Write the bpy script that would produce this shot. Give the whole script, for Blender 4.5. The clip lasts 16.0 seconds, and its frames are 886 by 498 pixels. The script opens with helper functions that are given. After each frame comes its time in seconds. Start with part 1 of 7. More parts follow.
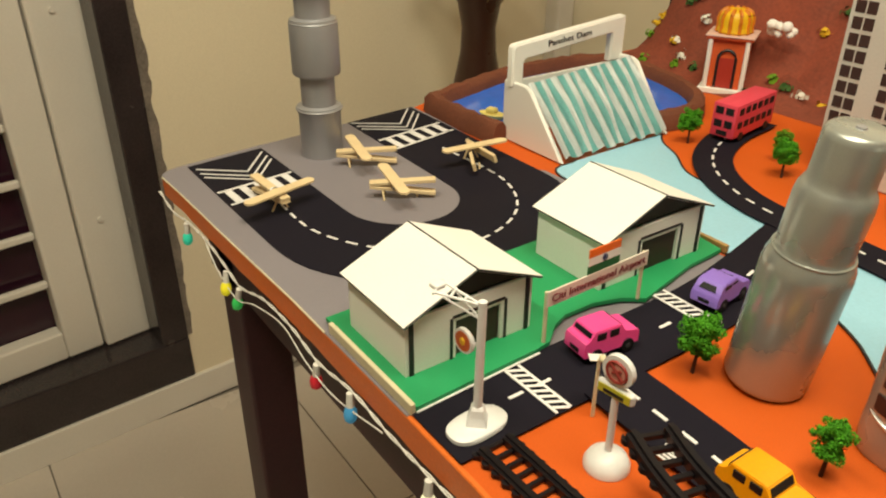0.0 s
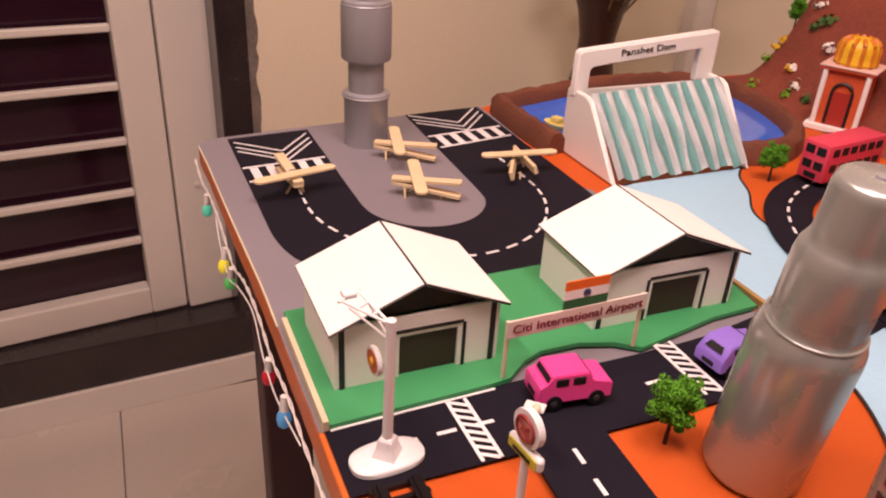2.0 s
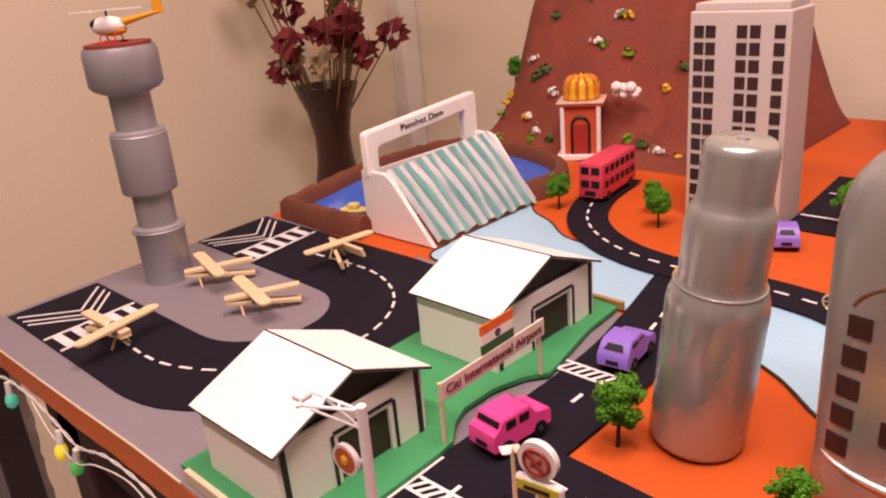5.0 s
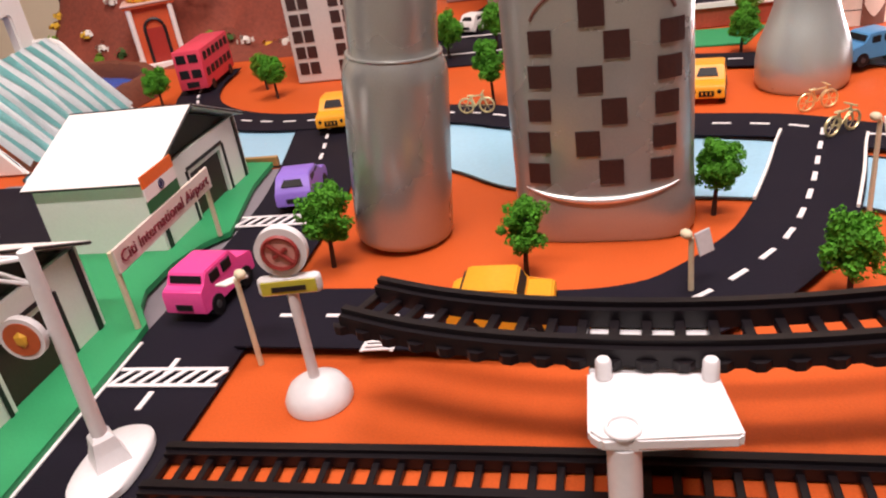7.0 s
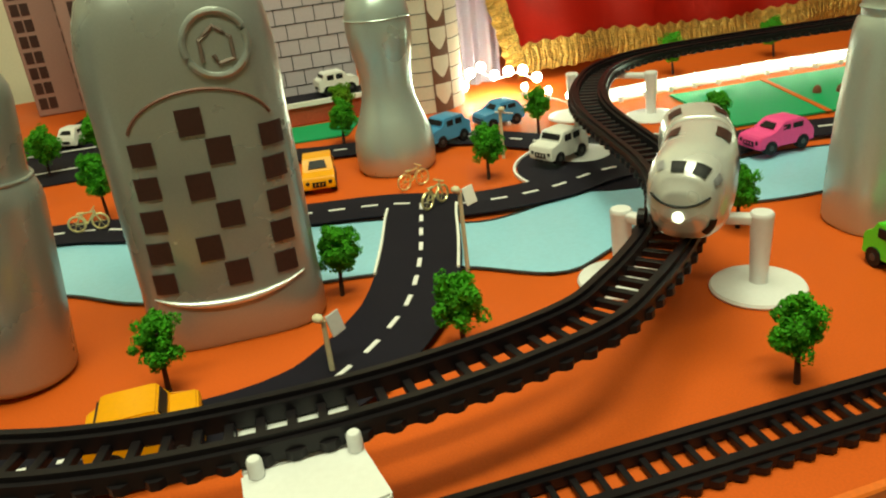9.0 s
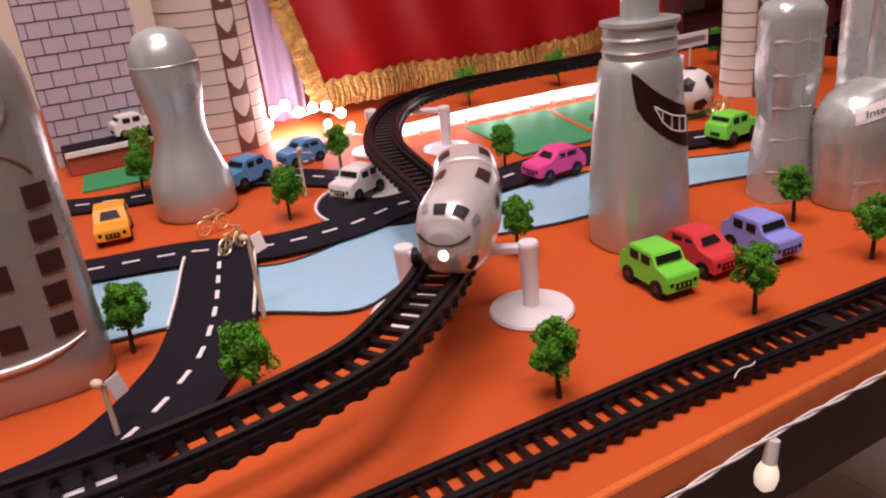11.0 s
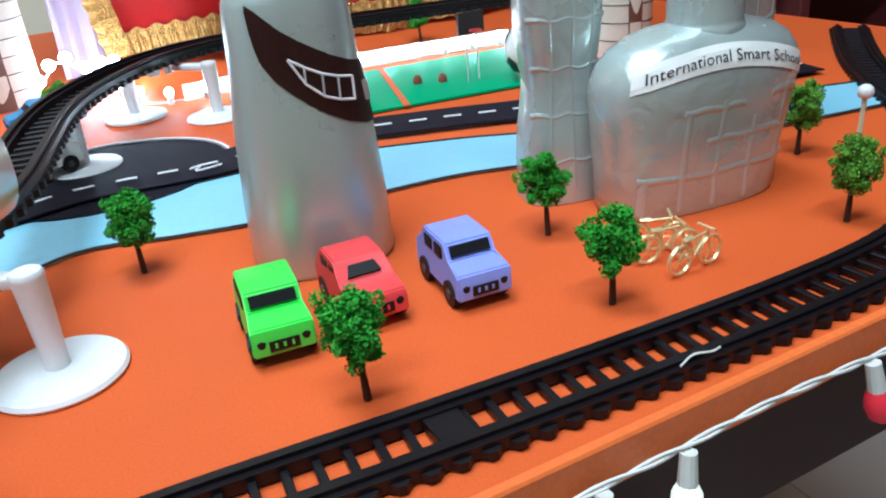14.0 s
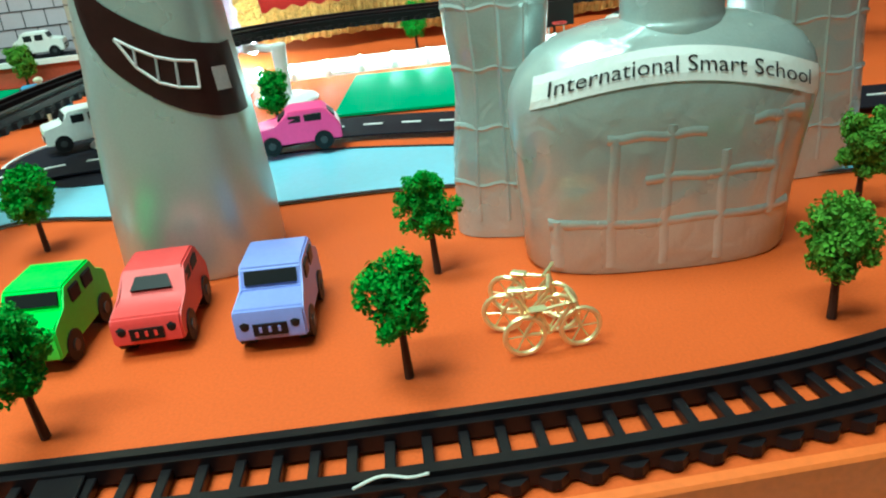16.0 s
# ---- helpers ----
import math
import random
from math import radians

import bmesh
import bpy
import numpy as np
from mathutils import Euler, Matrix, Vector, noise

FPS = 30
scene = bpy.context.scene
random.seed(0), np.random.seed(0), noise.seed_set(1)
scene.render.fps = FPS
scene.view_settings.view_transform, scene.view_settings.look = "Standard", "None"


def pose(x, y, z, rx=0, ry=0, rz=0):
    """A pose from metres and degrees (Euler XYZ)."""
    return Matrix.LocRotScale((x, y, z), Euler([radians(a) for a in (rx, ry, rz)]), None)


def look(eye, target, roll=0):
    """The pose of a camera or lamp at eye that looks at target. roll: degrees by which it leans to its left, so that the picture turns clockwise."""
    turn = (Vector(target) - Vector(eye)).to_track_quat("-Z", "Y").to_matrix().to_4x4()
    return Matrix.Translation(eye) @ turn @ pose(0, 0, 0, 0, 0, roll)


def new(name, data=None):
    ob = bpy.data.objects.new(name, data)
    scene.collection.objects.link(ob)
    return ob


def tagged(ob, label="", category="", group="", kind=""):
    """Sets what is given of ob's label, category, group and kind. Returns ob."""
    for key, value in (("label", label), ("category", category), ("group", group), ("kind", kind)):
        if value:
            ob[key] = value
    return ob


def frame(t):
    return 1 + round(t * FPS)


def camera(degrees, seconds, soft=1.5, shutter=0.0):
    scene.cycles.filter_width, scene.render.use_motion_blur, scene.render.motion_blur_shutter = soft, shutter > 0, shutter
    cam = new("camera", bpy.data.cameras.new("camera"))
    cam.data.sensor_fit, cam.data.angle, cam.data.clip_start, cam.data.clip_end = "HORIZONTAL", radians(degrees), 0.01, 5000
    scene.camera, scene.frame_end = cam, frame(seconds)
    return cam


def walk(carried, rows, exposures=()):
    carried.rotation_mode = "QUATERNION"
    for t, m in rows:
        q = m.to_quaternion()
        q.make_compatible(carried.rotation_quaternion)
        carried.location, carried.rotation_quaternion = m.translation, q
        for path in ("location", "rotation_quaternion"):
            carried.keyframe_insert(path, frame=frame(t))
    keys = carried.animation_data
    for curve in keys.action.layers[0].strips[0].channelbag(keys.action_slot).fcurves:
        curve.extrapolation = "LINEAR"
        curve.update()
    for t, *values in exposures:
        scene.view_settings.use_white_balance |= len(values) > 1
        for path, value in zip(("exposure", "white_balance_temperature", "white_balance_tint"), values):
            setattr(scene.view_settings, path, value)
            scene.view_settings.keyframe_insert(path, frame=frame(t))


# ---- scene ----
cam = camera(59.8, 16.0, soft=2.1)
PATH = [
    (0, (0.873, -0.212, 1.105), (-0.57, 0.792, 0.152), 0.2),
    (0.5, (0.88, -0.184, 1.094), (-0.659, 0.669, 0.142), 1.5),
    (1, (0.885, -0.138, 1.089), (-0.703, 0.641, 0.155), 1.7),
    (1.5, (0.888, -0.107, 1.089), (-0.716, 0.653, 0.169), 2.7),
    (2, (0.883, -0.08, 1.082), (-0.728, 0.63, 0.132), 3.3),
    (2.5, (0.872, -0.06, 1.086), (-0.777, 0.648, 0.203), 2.2),
    (3, (0.874, -0.058, 1.087), (-0.832, 0.663, 0.333), 0.0),
    (5.5, (0.814, -0.174, 1.025), (-0.319, 1.287, 0.26), -6.8),
    (6, (0.8, -0.172, 0.987), (-0.106, 1.38, 0.111), -8.6),
    (6.5, (0.782, -0.173, 0.964), (0.097, 1.475, 0.062), -8.9),
    (7, (0.763, -0.172, 0.955), (0.322, 1.559, 0.056), -8.9),
    (7.5, (0.749, -0.169, 0.949), (0.52, 1.622, 0.089), -8.6),
    (8, (0.751, -0.173, 0.949), (0.732, 1.635, 0.094), -8.8),
    (8.5, (0.76, -0.182, 0.958), (1.035, 1.613, 0.119), -5.9),
    (9, (0.772, -0.181, 0.96), (1.238, 1.593, 0.163), -6.8),
    (9.5, (0.774, -0.195, 0.966), (1.435, 1.528, 0.194), -6.6),
    (9.7, (0.765, -0.207, 0.975), (1.473, 1.501, 0.212), -6.3),
    (11.8, (0.856, -0.193, 0.967), (1.738, 1.4, 0.14), -6.4),
    (12, (0.875, -0.189, 0.962), (1.76, 1.395, 0.119), -6.6),
    (12.5, (0.914, -0.179, 0.946), (1.849, 1.366, 0.086), -6.6),
    (13, (0.96, -0.16, 0.927), (1.901, 1.375, 0.056), -5.4),
    (13.5, (1.001, -0.148, 0.925), (1.904, 1.406, 0.048), -4.1),
    (14, (1.059, -0.159, 0.912), (1.845, 1.466, 0.051), -5.3),
    (14.5, (1.098, -0.169, 0.897), (1.691, 1.531, 0.027), -5.2),
    (15, (1.156, -0.167, 0.892), (1.615, 1.582, 0.037), -5.6),
    (15.5, (1.204, -0.158, 0.883), (1.533, 1.631, 0.051), -5.8),
    (16, (1.235, -0.148, 0.884), (1.393, 1.671, 0.069), -6.2),
]
# stops, white balance and tint: the coloured lights of the show change as the camera moves
LIGHTING = [
    (0, -0.01, 8500, -4), (0.5, 0.01, 5600, 12), (1, -0.01, 6200, 32), (1.5, 0.04, 6400, 76), (2, -0.00, 8200, 44), (2.5, -0.01, 8700, -36), (3, 0.02, 5800, 48),
    (5.5, 0.06, 8300, 44), (6, 0.06, 6300, -16), (6.5, 0.09, 6300, 36), (7, 0.09, 6900, 26), (7.5, 0.06, 4900, 15), (8, 0.42, 6100, 44), (8.5, 0.27, 6200, 20), (9, -0.33, 8700, -30), (9.5, -0.38, 3900, 32),
    (12, -0.44, 8600, 40), (12.5, 0.20, 3400, -34), (13, 0.24, 6500, -32), (13.5, -0.02, 3800, -20), (14, 0.15, 4900, -6), (14.5, 0.43, 4900, 6), (15, 0.28, 6900, -24), (15.5, 0.17, 3600, -6), (16, 0.25, 5000, -40),
]
walk(cam, [(t, look(eye, target, roll)) for t, eye, target, roll in PATH], exposures=LIGHTING)

# ---- world and light ----
T = 0.75        # table top
FLOOR = -0.25   # room floor
world = bpy.data.worlds.new("world")
scene.world = world
world.use_nodes = True
world.node_tree.nodes["Background"].inputs[0].default_value = (0.9, 0.85, 1.0, 1)
world.node_tree.nodes["Background"].inputs[1].default_value = 0.17


def area_lamp(name, eye, target, size_x, size_y, watts, color):
    data = bpy.data.lights.new(name, "AREA")
    data.shape, data.size, data.size_y, data.energy, data.color = "RECTANGLE", size_x, size_y, watts, color
    ob = new(name, data)
    ob.matrix_world = look(eye, target)
    return ob


area_lamp("ceiling_tube_light", (0.70, -0.50, 2.25), (0.70, 0.35, 0.75), 1.2, 0.10, 20.5, (1.0, 0.955, 0.90))
# fill lamp added overhead to brighten the back; no such fixture is seen
area_lamp("overhead_fill_light", (0.9, 0.25, 2.38), (0.85, 0.45, 0.75), 0.6, 0.6, 20, (1.0, 0.94, 0.90))


# ---- mesh helpers ----
def finish(name, bm, material, smooth=False):
    me = bpy.data.meshes.new(name)
    bmesh.ops.recalc_face_normals(bm, faces=bm.faces)
    bm.to_mesh(me)
    bm.free()
    for m in material if isinstance(material, (list, tuple)) else (material,):
        me.materials.append(m)
    if smooth:
        for p in me.polygons:
            p.use_smooth = True
        me.set_sharp_from_angle(angle=radians(42))
    return me


def thing(name, label, category, m=None, group="", kind=""):
    ob = new(name)
    ob.empty_display_size = 0.01
    ob.matrix_world = m if m is not None else Matrix()
    return tagged(ob, label, category, group, kind)


def part(name, bm, material, parent, label="", smooth=False):
    ob = new(name, finish(name, bm, material, smooth))
    ob.parent = parent
    return tagged(ob, label)


def solid(name, bm, material, label, category, m=None, group="", kind="", smooth=False):
    ob = new(name, finish(name, bm, material, smooth))
    if m is not None:
        ob.matrix_world = m
    return tagged(ob, label, category, group, kind)


def box(bm, x0, x1, y0, y1, z0, z1, bevel=0.0, seg=2):
    r = bmesh.ops.create_cube(bm, size=1)
    vs = r["verts"]
    for v in vs:
        v.co = Vector((x0 + (v.co.x + 0.5) * (x1 - x0), y0 + (v.co.y + 0.5) * (y1 - y0), z0 + (v.co.z + 0.5) * (z1 - z0)))
    if bevel > 0:
        es = list({e for v in vs for e in v.link_edges})
        bmesh.ops.bevel(bm, geom=es, offset=bevel, segments=seg, affect="EDGES", profile=0.5)
    return bm


def one_box(*a, **k):
    return box(bmesh.new(), *a, **k)


def prism(bm, pts, z0, z1):
    """An upright prism over a polygon."""
    low = [bm.verts.new((x, y, z0)) for x, y in pts]
    top = [bm.verts.new((x, y, z1)) for x, y in pts]
    n = len(pts)
    bm.faces.new(top)
    bm.faces.new(low[::-1])
    for i in range(n):
        bm.faces.new((low[i], low[(i + 1) % n], top[(i + 1) % n], top[i]))
    return bm


def lathe(bm, profile, seg=32, sx=1.0, sy=1.0, power=2.0, lean=0.0):
    """Rings of (radius, z), each a superellipse, closed at both ends. lean: how far the top shifts along x per metre squared."""
    rings = []
    z_first = profile[0][1]
    for r, z in profile:
        ring = []
        for i in range(seg):
            a = 2 * math.pi * i / seg
            c, s = math.cos(a), math.sin(a)
            k = (abs(c) ** power + abs(s) ** power) ** (-1 / power)
            ring.append(bm.verts.new((r * k * c * sx + lean * (z - z_first) ** 2, r * k * s * sy, z)))
        rings.append(ring)
    for a, b in zip(rings, rings[1:]):
        for i in range(seg):
            bm.faces.new((a[i], a[(i + 1) % seg], b[(i + 1) % seg], b[i]))
    bm.faces.new(rings[0][::-1])
    bm.faces.new(rings[-1])
    return bm


def rod(bm, p, q, r0, r1=None, seg=8):
    p, q = Vector(p), Vector(q)
    r1 = r0 if r1 is None else r1
    turn = (q - p).to_track_quat("Z", "Y").to_matrix().to_4x4()
    m = Matrix.Translation((p + q) / 2) @ turn
    bmesh.ops.create_cone(bm, cap_ends=True, segments=seg, radius1=r0, radius2=r1, depth=(q - p).length, matrix=m)
    return bm


def ball(bm, c, r, sub=2, sx=1, sy=1, sz=1):
    bmesh.ops.create_icosphere(bm, subdivisions=sub, radius=r, matrix=Matrix.Translation(c) @ Matrix.Diagonal((sx, sy, sz, 1)))
    return bm


def torus(bm, c, r, w, axis="Y", seg=20, sides=6):
    rings = []
    for i in range(seg):
        a = 2 * math.pi * i / seg
        ring = []
        for j in range(sides):
            b = 2 * math.pi * j / sides
            u, v, k = (r + w * math.cos(b)) * math.cos(a), (r + w * math.cos(b)) * math.sin(a), w * math.sin(b)
            p = {"Y": (u, k, v), "X": (k, u, v), "Z": (u, v, k)}[axis]
            ring.append(bm.verts.new(Vector(c) + Vector(p)))
        rings.append(ring)
    for i in range(seg):
        a, b = rings[i], rings[(i + 1) % seg]
        for j in range(sides):
            bm.faces.new((a[j], a[(j + 1) % sides], b[(j + 1) % sides], b[j]))
    return bm


def smooth_line(pts, step=0.012):
    """Catmull-Rom through points, at even steps."""
    ps = [Vector(p) for p in pts]
    ps = [ps[0] * 2 - ps[1]] + ps + [ps[-1] * 2 - ps[-2]]
    out = []
    for a, b, c, d in zip(ps, ps[1:], ps[2:], ps[3:]):
        for i in range(24):
            t = i / 24
            out.append(0.5 * (2 * b + (c - a) * t + (2 * a - 5 * b + 4 * c - d) * t * t + (3 * b - a - 3 * c + d) * t ** 3))
    out.append(ps[-2])
    even, left = [out[0].copy()], step
    for p, q in zip(out, out[1:]):
        d = (q - p).length
        while d >= left:
            p = p + (q - p) * (left / d)
            even.append(p.copy())
            d, left = (q - p).length, step
        left -= d
    if (even[-1] - out[-1]).length > step * 0.3:
        even.append(out[-1].copy())
    return even


def sides(line):
    """The way and the level normal at each point of a line."""
    res = []
    for i, p in enumerate(line):
        w = (line[min(i + 1, len(line) - 1)] - line[max(i - 1, 0)]).normalized()
        res.append((p, w, Vector((-w.y, w.x, 0)).normalized()))
    return res


def ribbon(bm, line, left, right, z0, z1):
    """A band along a line between two side offsets, with thickness. left and right may be functions of the share of the way."""
    rows = []
    n = len(line)
    for i, (p, w, s) in enumerate(sides(line)):
        l = left(i / (n - 1)) if callable(left) else left
        r = right(i / (n - 1)) if callable(right) else right
        a, b = p + s * l, p + s * r
        base = p.z if len(p) > 2 else 0
        rows.append([bm.verts.new((a.x, a.y, base + z0)), bm.verts.new((b.x, b.y, base + z0)), bm.verts.new((b.x, b.y, base + z1)), bm.verts.new((a.x, a.y, base + z1))])
    for a, b in zip(rows, rows[1:]):
        for j in range(4):
            bm.faces.new((a[j], a[(j + 1) % 4], b[(j + 1) % 4], b[j]))
    bm.faces.new(rows[0])
    bm.faces.new(rows[-1][::-1])
    return bm


def tube(bm, line, r, seg=6):
    rings = []
    for i, p in enumerate(line):
        w = (line[min(i + 1, len(line) - 1)] - line[max(i - 1, 0)]).normalized()
        u = w.orthogonal().normalized() if abs(w.z) > 0.9 else Vector((-w.y, w.x, 0)).normalized()
        v = w.cross(u)
        ri = r(i / (len(line) - 1)) if callable(r) else r
        rings.append([bm.verts.new(p + ri * (math.cos(2 * math.pi * j / seg) * u + math.sin(2 * math.pi * j / seg) * v)) for j in range(seg)])
    for a, b in zip(rings, rings[1:]):
        for j in range(seg):
            bm.faces.new((a[j], a[(j + 1) % seg], b[(j + 1) % seg], b[j]))
    bm.faces.new(rings[0][::-1])
    bm.faces.new(rings[-1])
    return bm


def letters(body, height, depth=0.0006, width=None):
    """A bmesh of words in the built-in font, lying in the xy plane, centred."""
    cu = bpy.data.curves.new("letters", "FONT")
    cu.body, cu.size, cu.extrude, cu.align_x, cu.align_y, cu.resolution_u = body, height, depth / 2, "CENTER", "CENTER", 3
    ob = new("letters", cu)
    bpy.context.view_layer.update()
    me = bpy.data.meshes.new_from_object(ob.evaluated_get(bpy.context.evaluated_depsgraph_get()))
    bpy.data.objects.remove(ob)
    bm = bmesh.new()
    bm.from_mesh(me)
    bpy.data.meshes.remove(me)
    bpy.data.curves.remove(cu)
    if width:
        xs = [v.co.x for v in bm.verts]
        k = width / (max(xs) - min(xs))
        mid = (max(xs) + min(xs)) / 2
        for v in bm.verts:
            v.co.x = (v.co.x - mid) * k
    return bm


# ---- materials ----
def mat(name, color, rough=0.6, metal=0.0, grain=60.0, vary=0.12, bump=0.15, stain=6.0, coat=0.0, piece=0.0, spec=0.5, wrinkle=0.0, crease=70.0):
    """A surface with colour variation at two scales, fine relief, uneven gloss and, between pieces, a shift in tone."""
    m = bpy.data.materials.new(name)
    m.use_nodes = True
    nt = m.node_tree
    b = nt.nodes["Principled BSDF"]
    co = nt.nodes.new("ShaderNodeTexCoord")
    fine, wide = nt.nodes.new("ShaderNodeTexNoise"), nt.nodes.new("ShaderNodeTexNoise")
    fine.inputs["Scale"].default_value, fine.inputs["Detail"].default_value = grain * 10, 4
    wide.inputs["Scale"].default_value, wide.inputs["Detail"].default_value = stain, 5
    for n in (fine, wide):
        nt.links.new(co.outputs["Object"], n.inputs["Vector"])
    add = nt.nodes.new("ShaderNodeMath")
    add.operation = "ADD"
    nt.links.new(fine.outputs["Fac"], add.inputs[0])
    nt.links.new(wide.outputs["Fac"], add.inputs[1])
    last = add
    if piece:
        info = nt.nodes.new("ShaderNodeObjectInfo")
        more = nt.nodes.new("ShaderNodeMath")
        more.operation = "MULTIPLY_ADD"
        more.inputs[1].default_value = piece
        nt.links.new(info.outputs["Random"], more.inputs[0])
        nt.links.new(add.outputs[0], more.inputs[2])
        last = more
    ramp = nt.nodes.new("ShaderNodeMapRange")
    ramp.inputs["From Min"].default_value, ramp.inputs["From Max"].default_value = 0.55, 1.45
    ramp.inputs["To Min"].default_value, ramp.inputs["To Max"].default_value = 1 - vary, 1 + vary
    nt.links.new(last.outputs[0], ramp.inputs["Value"])
    mul = nt.nodes.new("ShaderNodeVectorMath")
    mul.operation = "SCALE"
    mul.inputs[0].default_value = color
    nt.links.new(ramp.outputs[0], mul.inputs["Scale"])
    nt.links.new(mul.outputs[0], b.inputs["Base Color"])
    rr = nt.nodes.new("ShaderNodeMapRange")
    rr.inputs["From Min"].default_value, rr.inputs["From Max"].default_value = 0.3, 0.7
    rr.inputs["To Min"].default_value, rr.inputs["To Max"].default_value = max(0.03, rough - 0.08), min(1, rough + 0.08)
    nt.links.new(wide.outputs["Fac"], rr.inputs["Value"])
    nt.links.new(rr.outputs[0], b.inputs["Roughness"])
    b.inputs["Metallic"].default_value = metal
    b.inputs["Specular IOR Level"].default_value = spec
    b.inputs["Coat Weight"].default_value = coat
    if bump:
        bp = nt.nodes.new("ShaderNodeBump")
        bp.inputs["Strength"].default_value, bp.inputs["Distance"].default_value = bump, 0.0006
        nt.links.new(fine.outputs["Fac"], bp.inputs["Height"])
        nt.links.new(bp.outputs[0], b.inputs["Normal"])
        if wrinkle:
            dent = nt.nodes.new("ShaderNodeTexNoise")
            dent.inputs["Scale"].default_value, dent.inputs["Detail"].default_value, dent.inputs["Distortion"].default_value = crease, 2, 0.8
            nt.links.new(co.outputs["Object"], dent.inputs["Vector"])
            b2 = nt.nodes.new("ShaderNodeBump")
            b2.inputs["Strength"].default_value, b2.inputs["Distance"].default_value = wrinkle, 0.004
            nt.links.new(dent.outputs["Fac"], b2.inputs["Height"])
            nt.links.new(bp.outputs[0], b2.inputs["Normal"])
            nt.links.new(b2.outputs[0], b.inputs["Normal"])
    return m


def glow(name, color, strength):
    m = bpy.data.materials.new(name)
    m.use_nodes = True
    b = m.node_tree.nodes["Principled BSDF"]
    b.inputs["Base Color"].default_value = (*color, 1)
    b.inputs["Emission Color"].default_value = (*color, 1)
    b.inputs["Emission Strength"].default_value = strength
    return m


M_ORANGE = mat("orange_craft_sheet", (0.60, 0.100, 0.018), 0.6, grain=90, vary=0.16, bump=0.3, stain=8, spec=0.22)
M_BLACK = mat("black_craft_sheet", (0.010, 0.0085, 0.016), 0.7, grain=90, vary=0.25, bump=0.25, spec=0.14)
M_GREY = mat("grey_craft_sheet", (0.22, 0.20, 0.23), 0.6, grain=90, vary=0.10, bump=0.2, stain=5)
M_GREEN = mat("green_foam_sheet", (0.009, 0.31, 0.115), 0.6, grain=80, vary=0.12, bump=0.2)
M_RIVER = mat("light_blue_sheet", (0.32, 0.62, 0.80), 0.35, grain=30, vary=0.08, bump=0.1, coat=0.2)
M_WATER = mat("blue_pool_gel", (0.015, 0.16, 0.75), 0.12, grain=8, vary=0.15, bump=0.6, stain=20, coat=0.6)
M_WHITE = mat("white_foam_board", (0.85, 0.84, 0.82), 0.6, grain=70, vary=0.05, bump=0.15)
M_CREAM = mat("cream_balsa", (0.68, 0.60, 0.42), 0.6, grain=50, vary=0.12)
M_PLASTIC = mat("white_plastic", (0.78, 0.78, 0.80), 0.35, grain=40, vary=0.05, bump=0.08)
M_MARK = mat("white_road_paint", (0.80, 0.78, 0.80), 0.6, grain=80, vary=0.12, bump=0.2)
M_INK = mat("black_ink", (0.012, 0.010, 0.012), 0.5, grain=60, vary=0.2, bump=0.1)
M_SILVER = mat("silver_paint", (0.53, 0.61, 0.60), 0.33, metal=0.50, grain=120, vary=0.08, bump=0.06, stain=14, wrinkle=0.10, crease=28)
M_CRINKLE = mat("crinkled_silver_foil", (0.52, 0.59, 0.58), 0.27, metal=0.42, grain=120, vary=0.08, bump=0.06, stain=18, wrinkle=0.28, crease=60)
# darker and slightly more metallic than M_SILVER, for the can and flask towers
M_FOIL = mat("darker_metallic_silver", (0.42, 0.445, 0.43), 0.29, metal=0.56, grain=120, vary=0.10, bump=0.06, stain=14)
M_PIPE = mat("dull_silver_paint", (0.36, 0.36, 0.39), 0.42, metal=0.4, grain=110, vary=0.12, bump=0.14, stain=20)
M_WINDOW = mat("dark_window_paper", (0.045, 0.016, 0.014), 0.5, grain=60, vary=0.3, bump=0.1)
M_WOOD = mat("pale_ice_cream_stick_wood", (0.74, 0.57, 0.35), 0.6, grain=60, vary=0.18, bump=0.25, stain=40)
M_CLAY = mat("brown_clay", (0.16, 0.045, 0.022), 0.8, grain=25, vary=0.3, bump=0.8, stain=12)
M_HILL = mat("red_brown_hill_plaster", (0.23, 0.050, 0.028), 0.85, grain=20, vary=0.35, bump=0.8, stain=14)
M_TRACK = mat("black_track_plastic", (0.007, 0.005, 0.007), 0.42, grain=50, vary=0.2, bump=0.1, spec=0.30)
M_TRUNK = mat("dark_brown_twig", (0.035, 0.014, 0.010), 0.7, grain=60, vary=0.3)
M_LEAF = mat("green_flock_leaves", (0.064, 0.305, 0.015), 0.85, grain=60, vary=0.5, bump=0.6, stain=140)
M_LEAF2 = mat("olive_flock_leaves", (0.130, 0.290, 0.018), 0.85, grain=60, vary=0.5, bump=0.6, stain=140)
M_TEAL = mat("pale_teal_paint", (0.20, 0.56, 0.56), 0.4, grain=60, vary=0.30, bump=0.3, stain=34)
M_FOLD = mat("bluish_white_plastic_sheet", (0.74, 0.80, 0.82), 0.3, grain=60, vary=0.10, bump=0.15, stain=40, coat=0.2)
M_GOLD = mat("gold_wire", (0.86, 0.76, 0.42), 0.30, metal=0.62, grain=50, vary=0.15, bump=0.1)
M_FRINGE = mat("gold_lace", (0.74, 0.48, 0.15), 0.36, metal=0.6, grain=25, vary=0.40, bump=0.8, stain=120, wrinkle=0.9, crease=260)
M_RED = mat("red_satin", (0.52, 0.012, 0.012), 0.42, grain=60, vary=0.15, bump=0.2, stain=5)
M_TILE = mat("beige_floor_tile", (0.56, 0.50, 0.45), 0.22, grain=20, vary=0.06, bump=0.03, stain=3, piece=0.15)
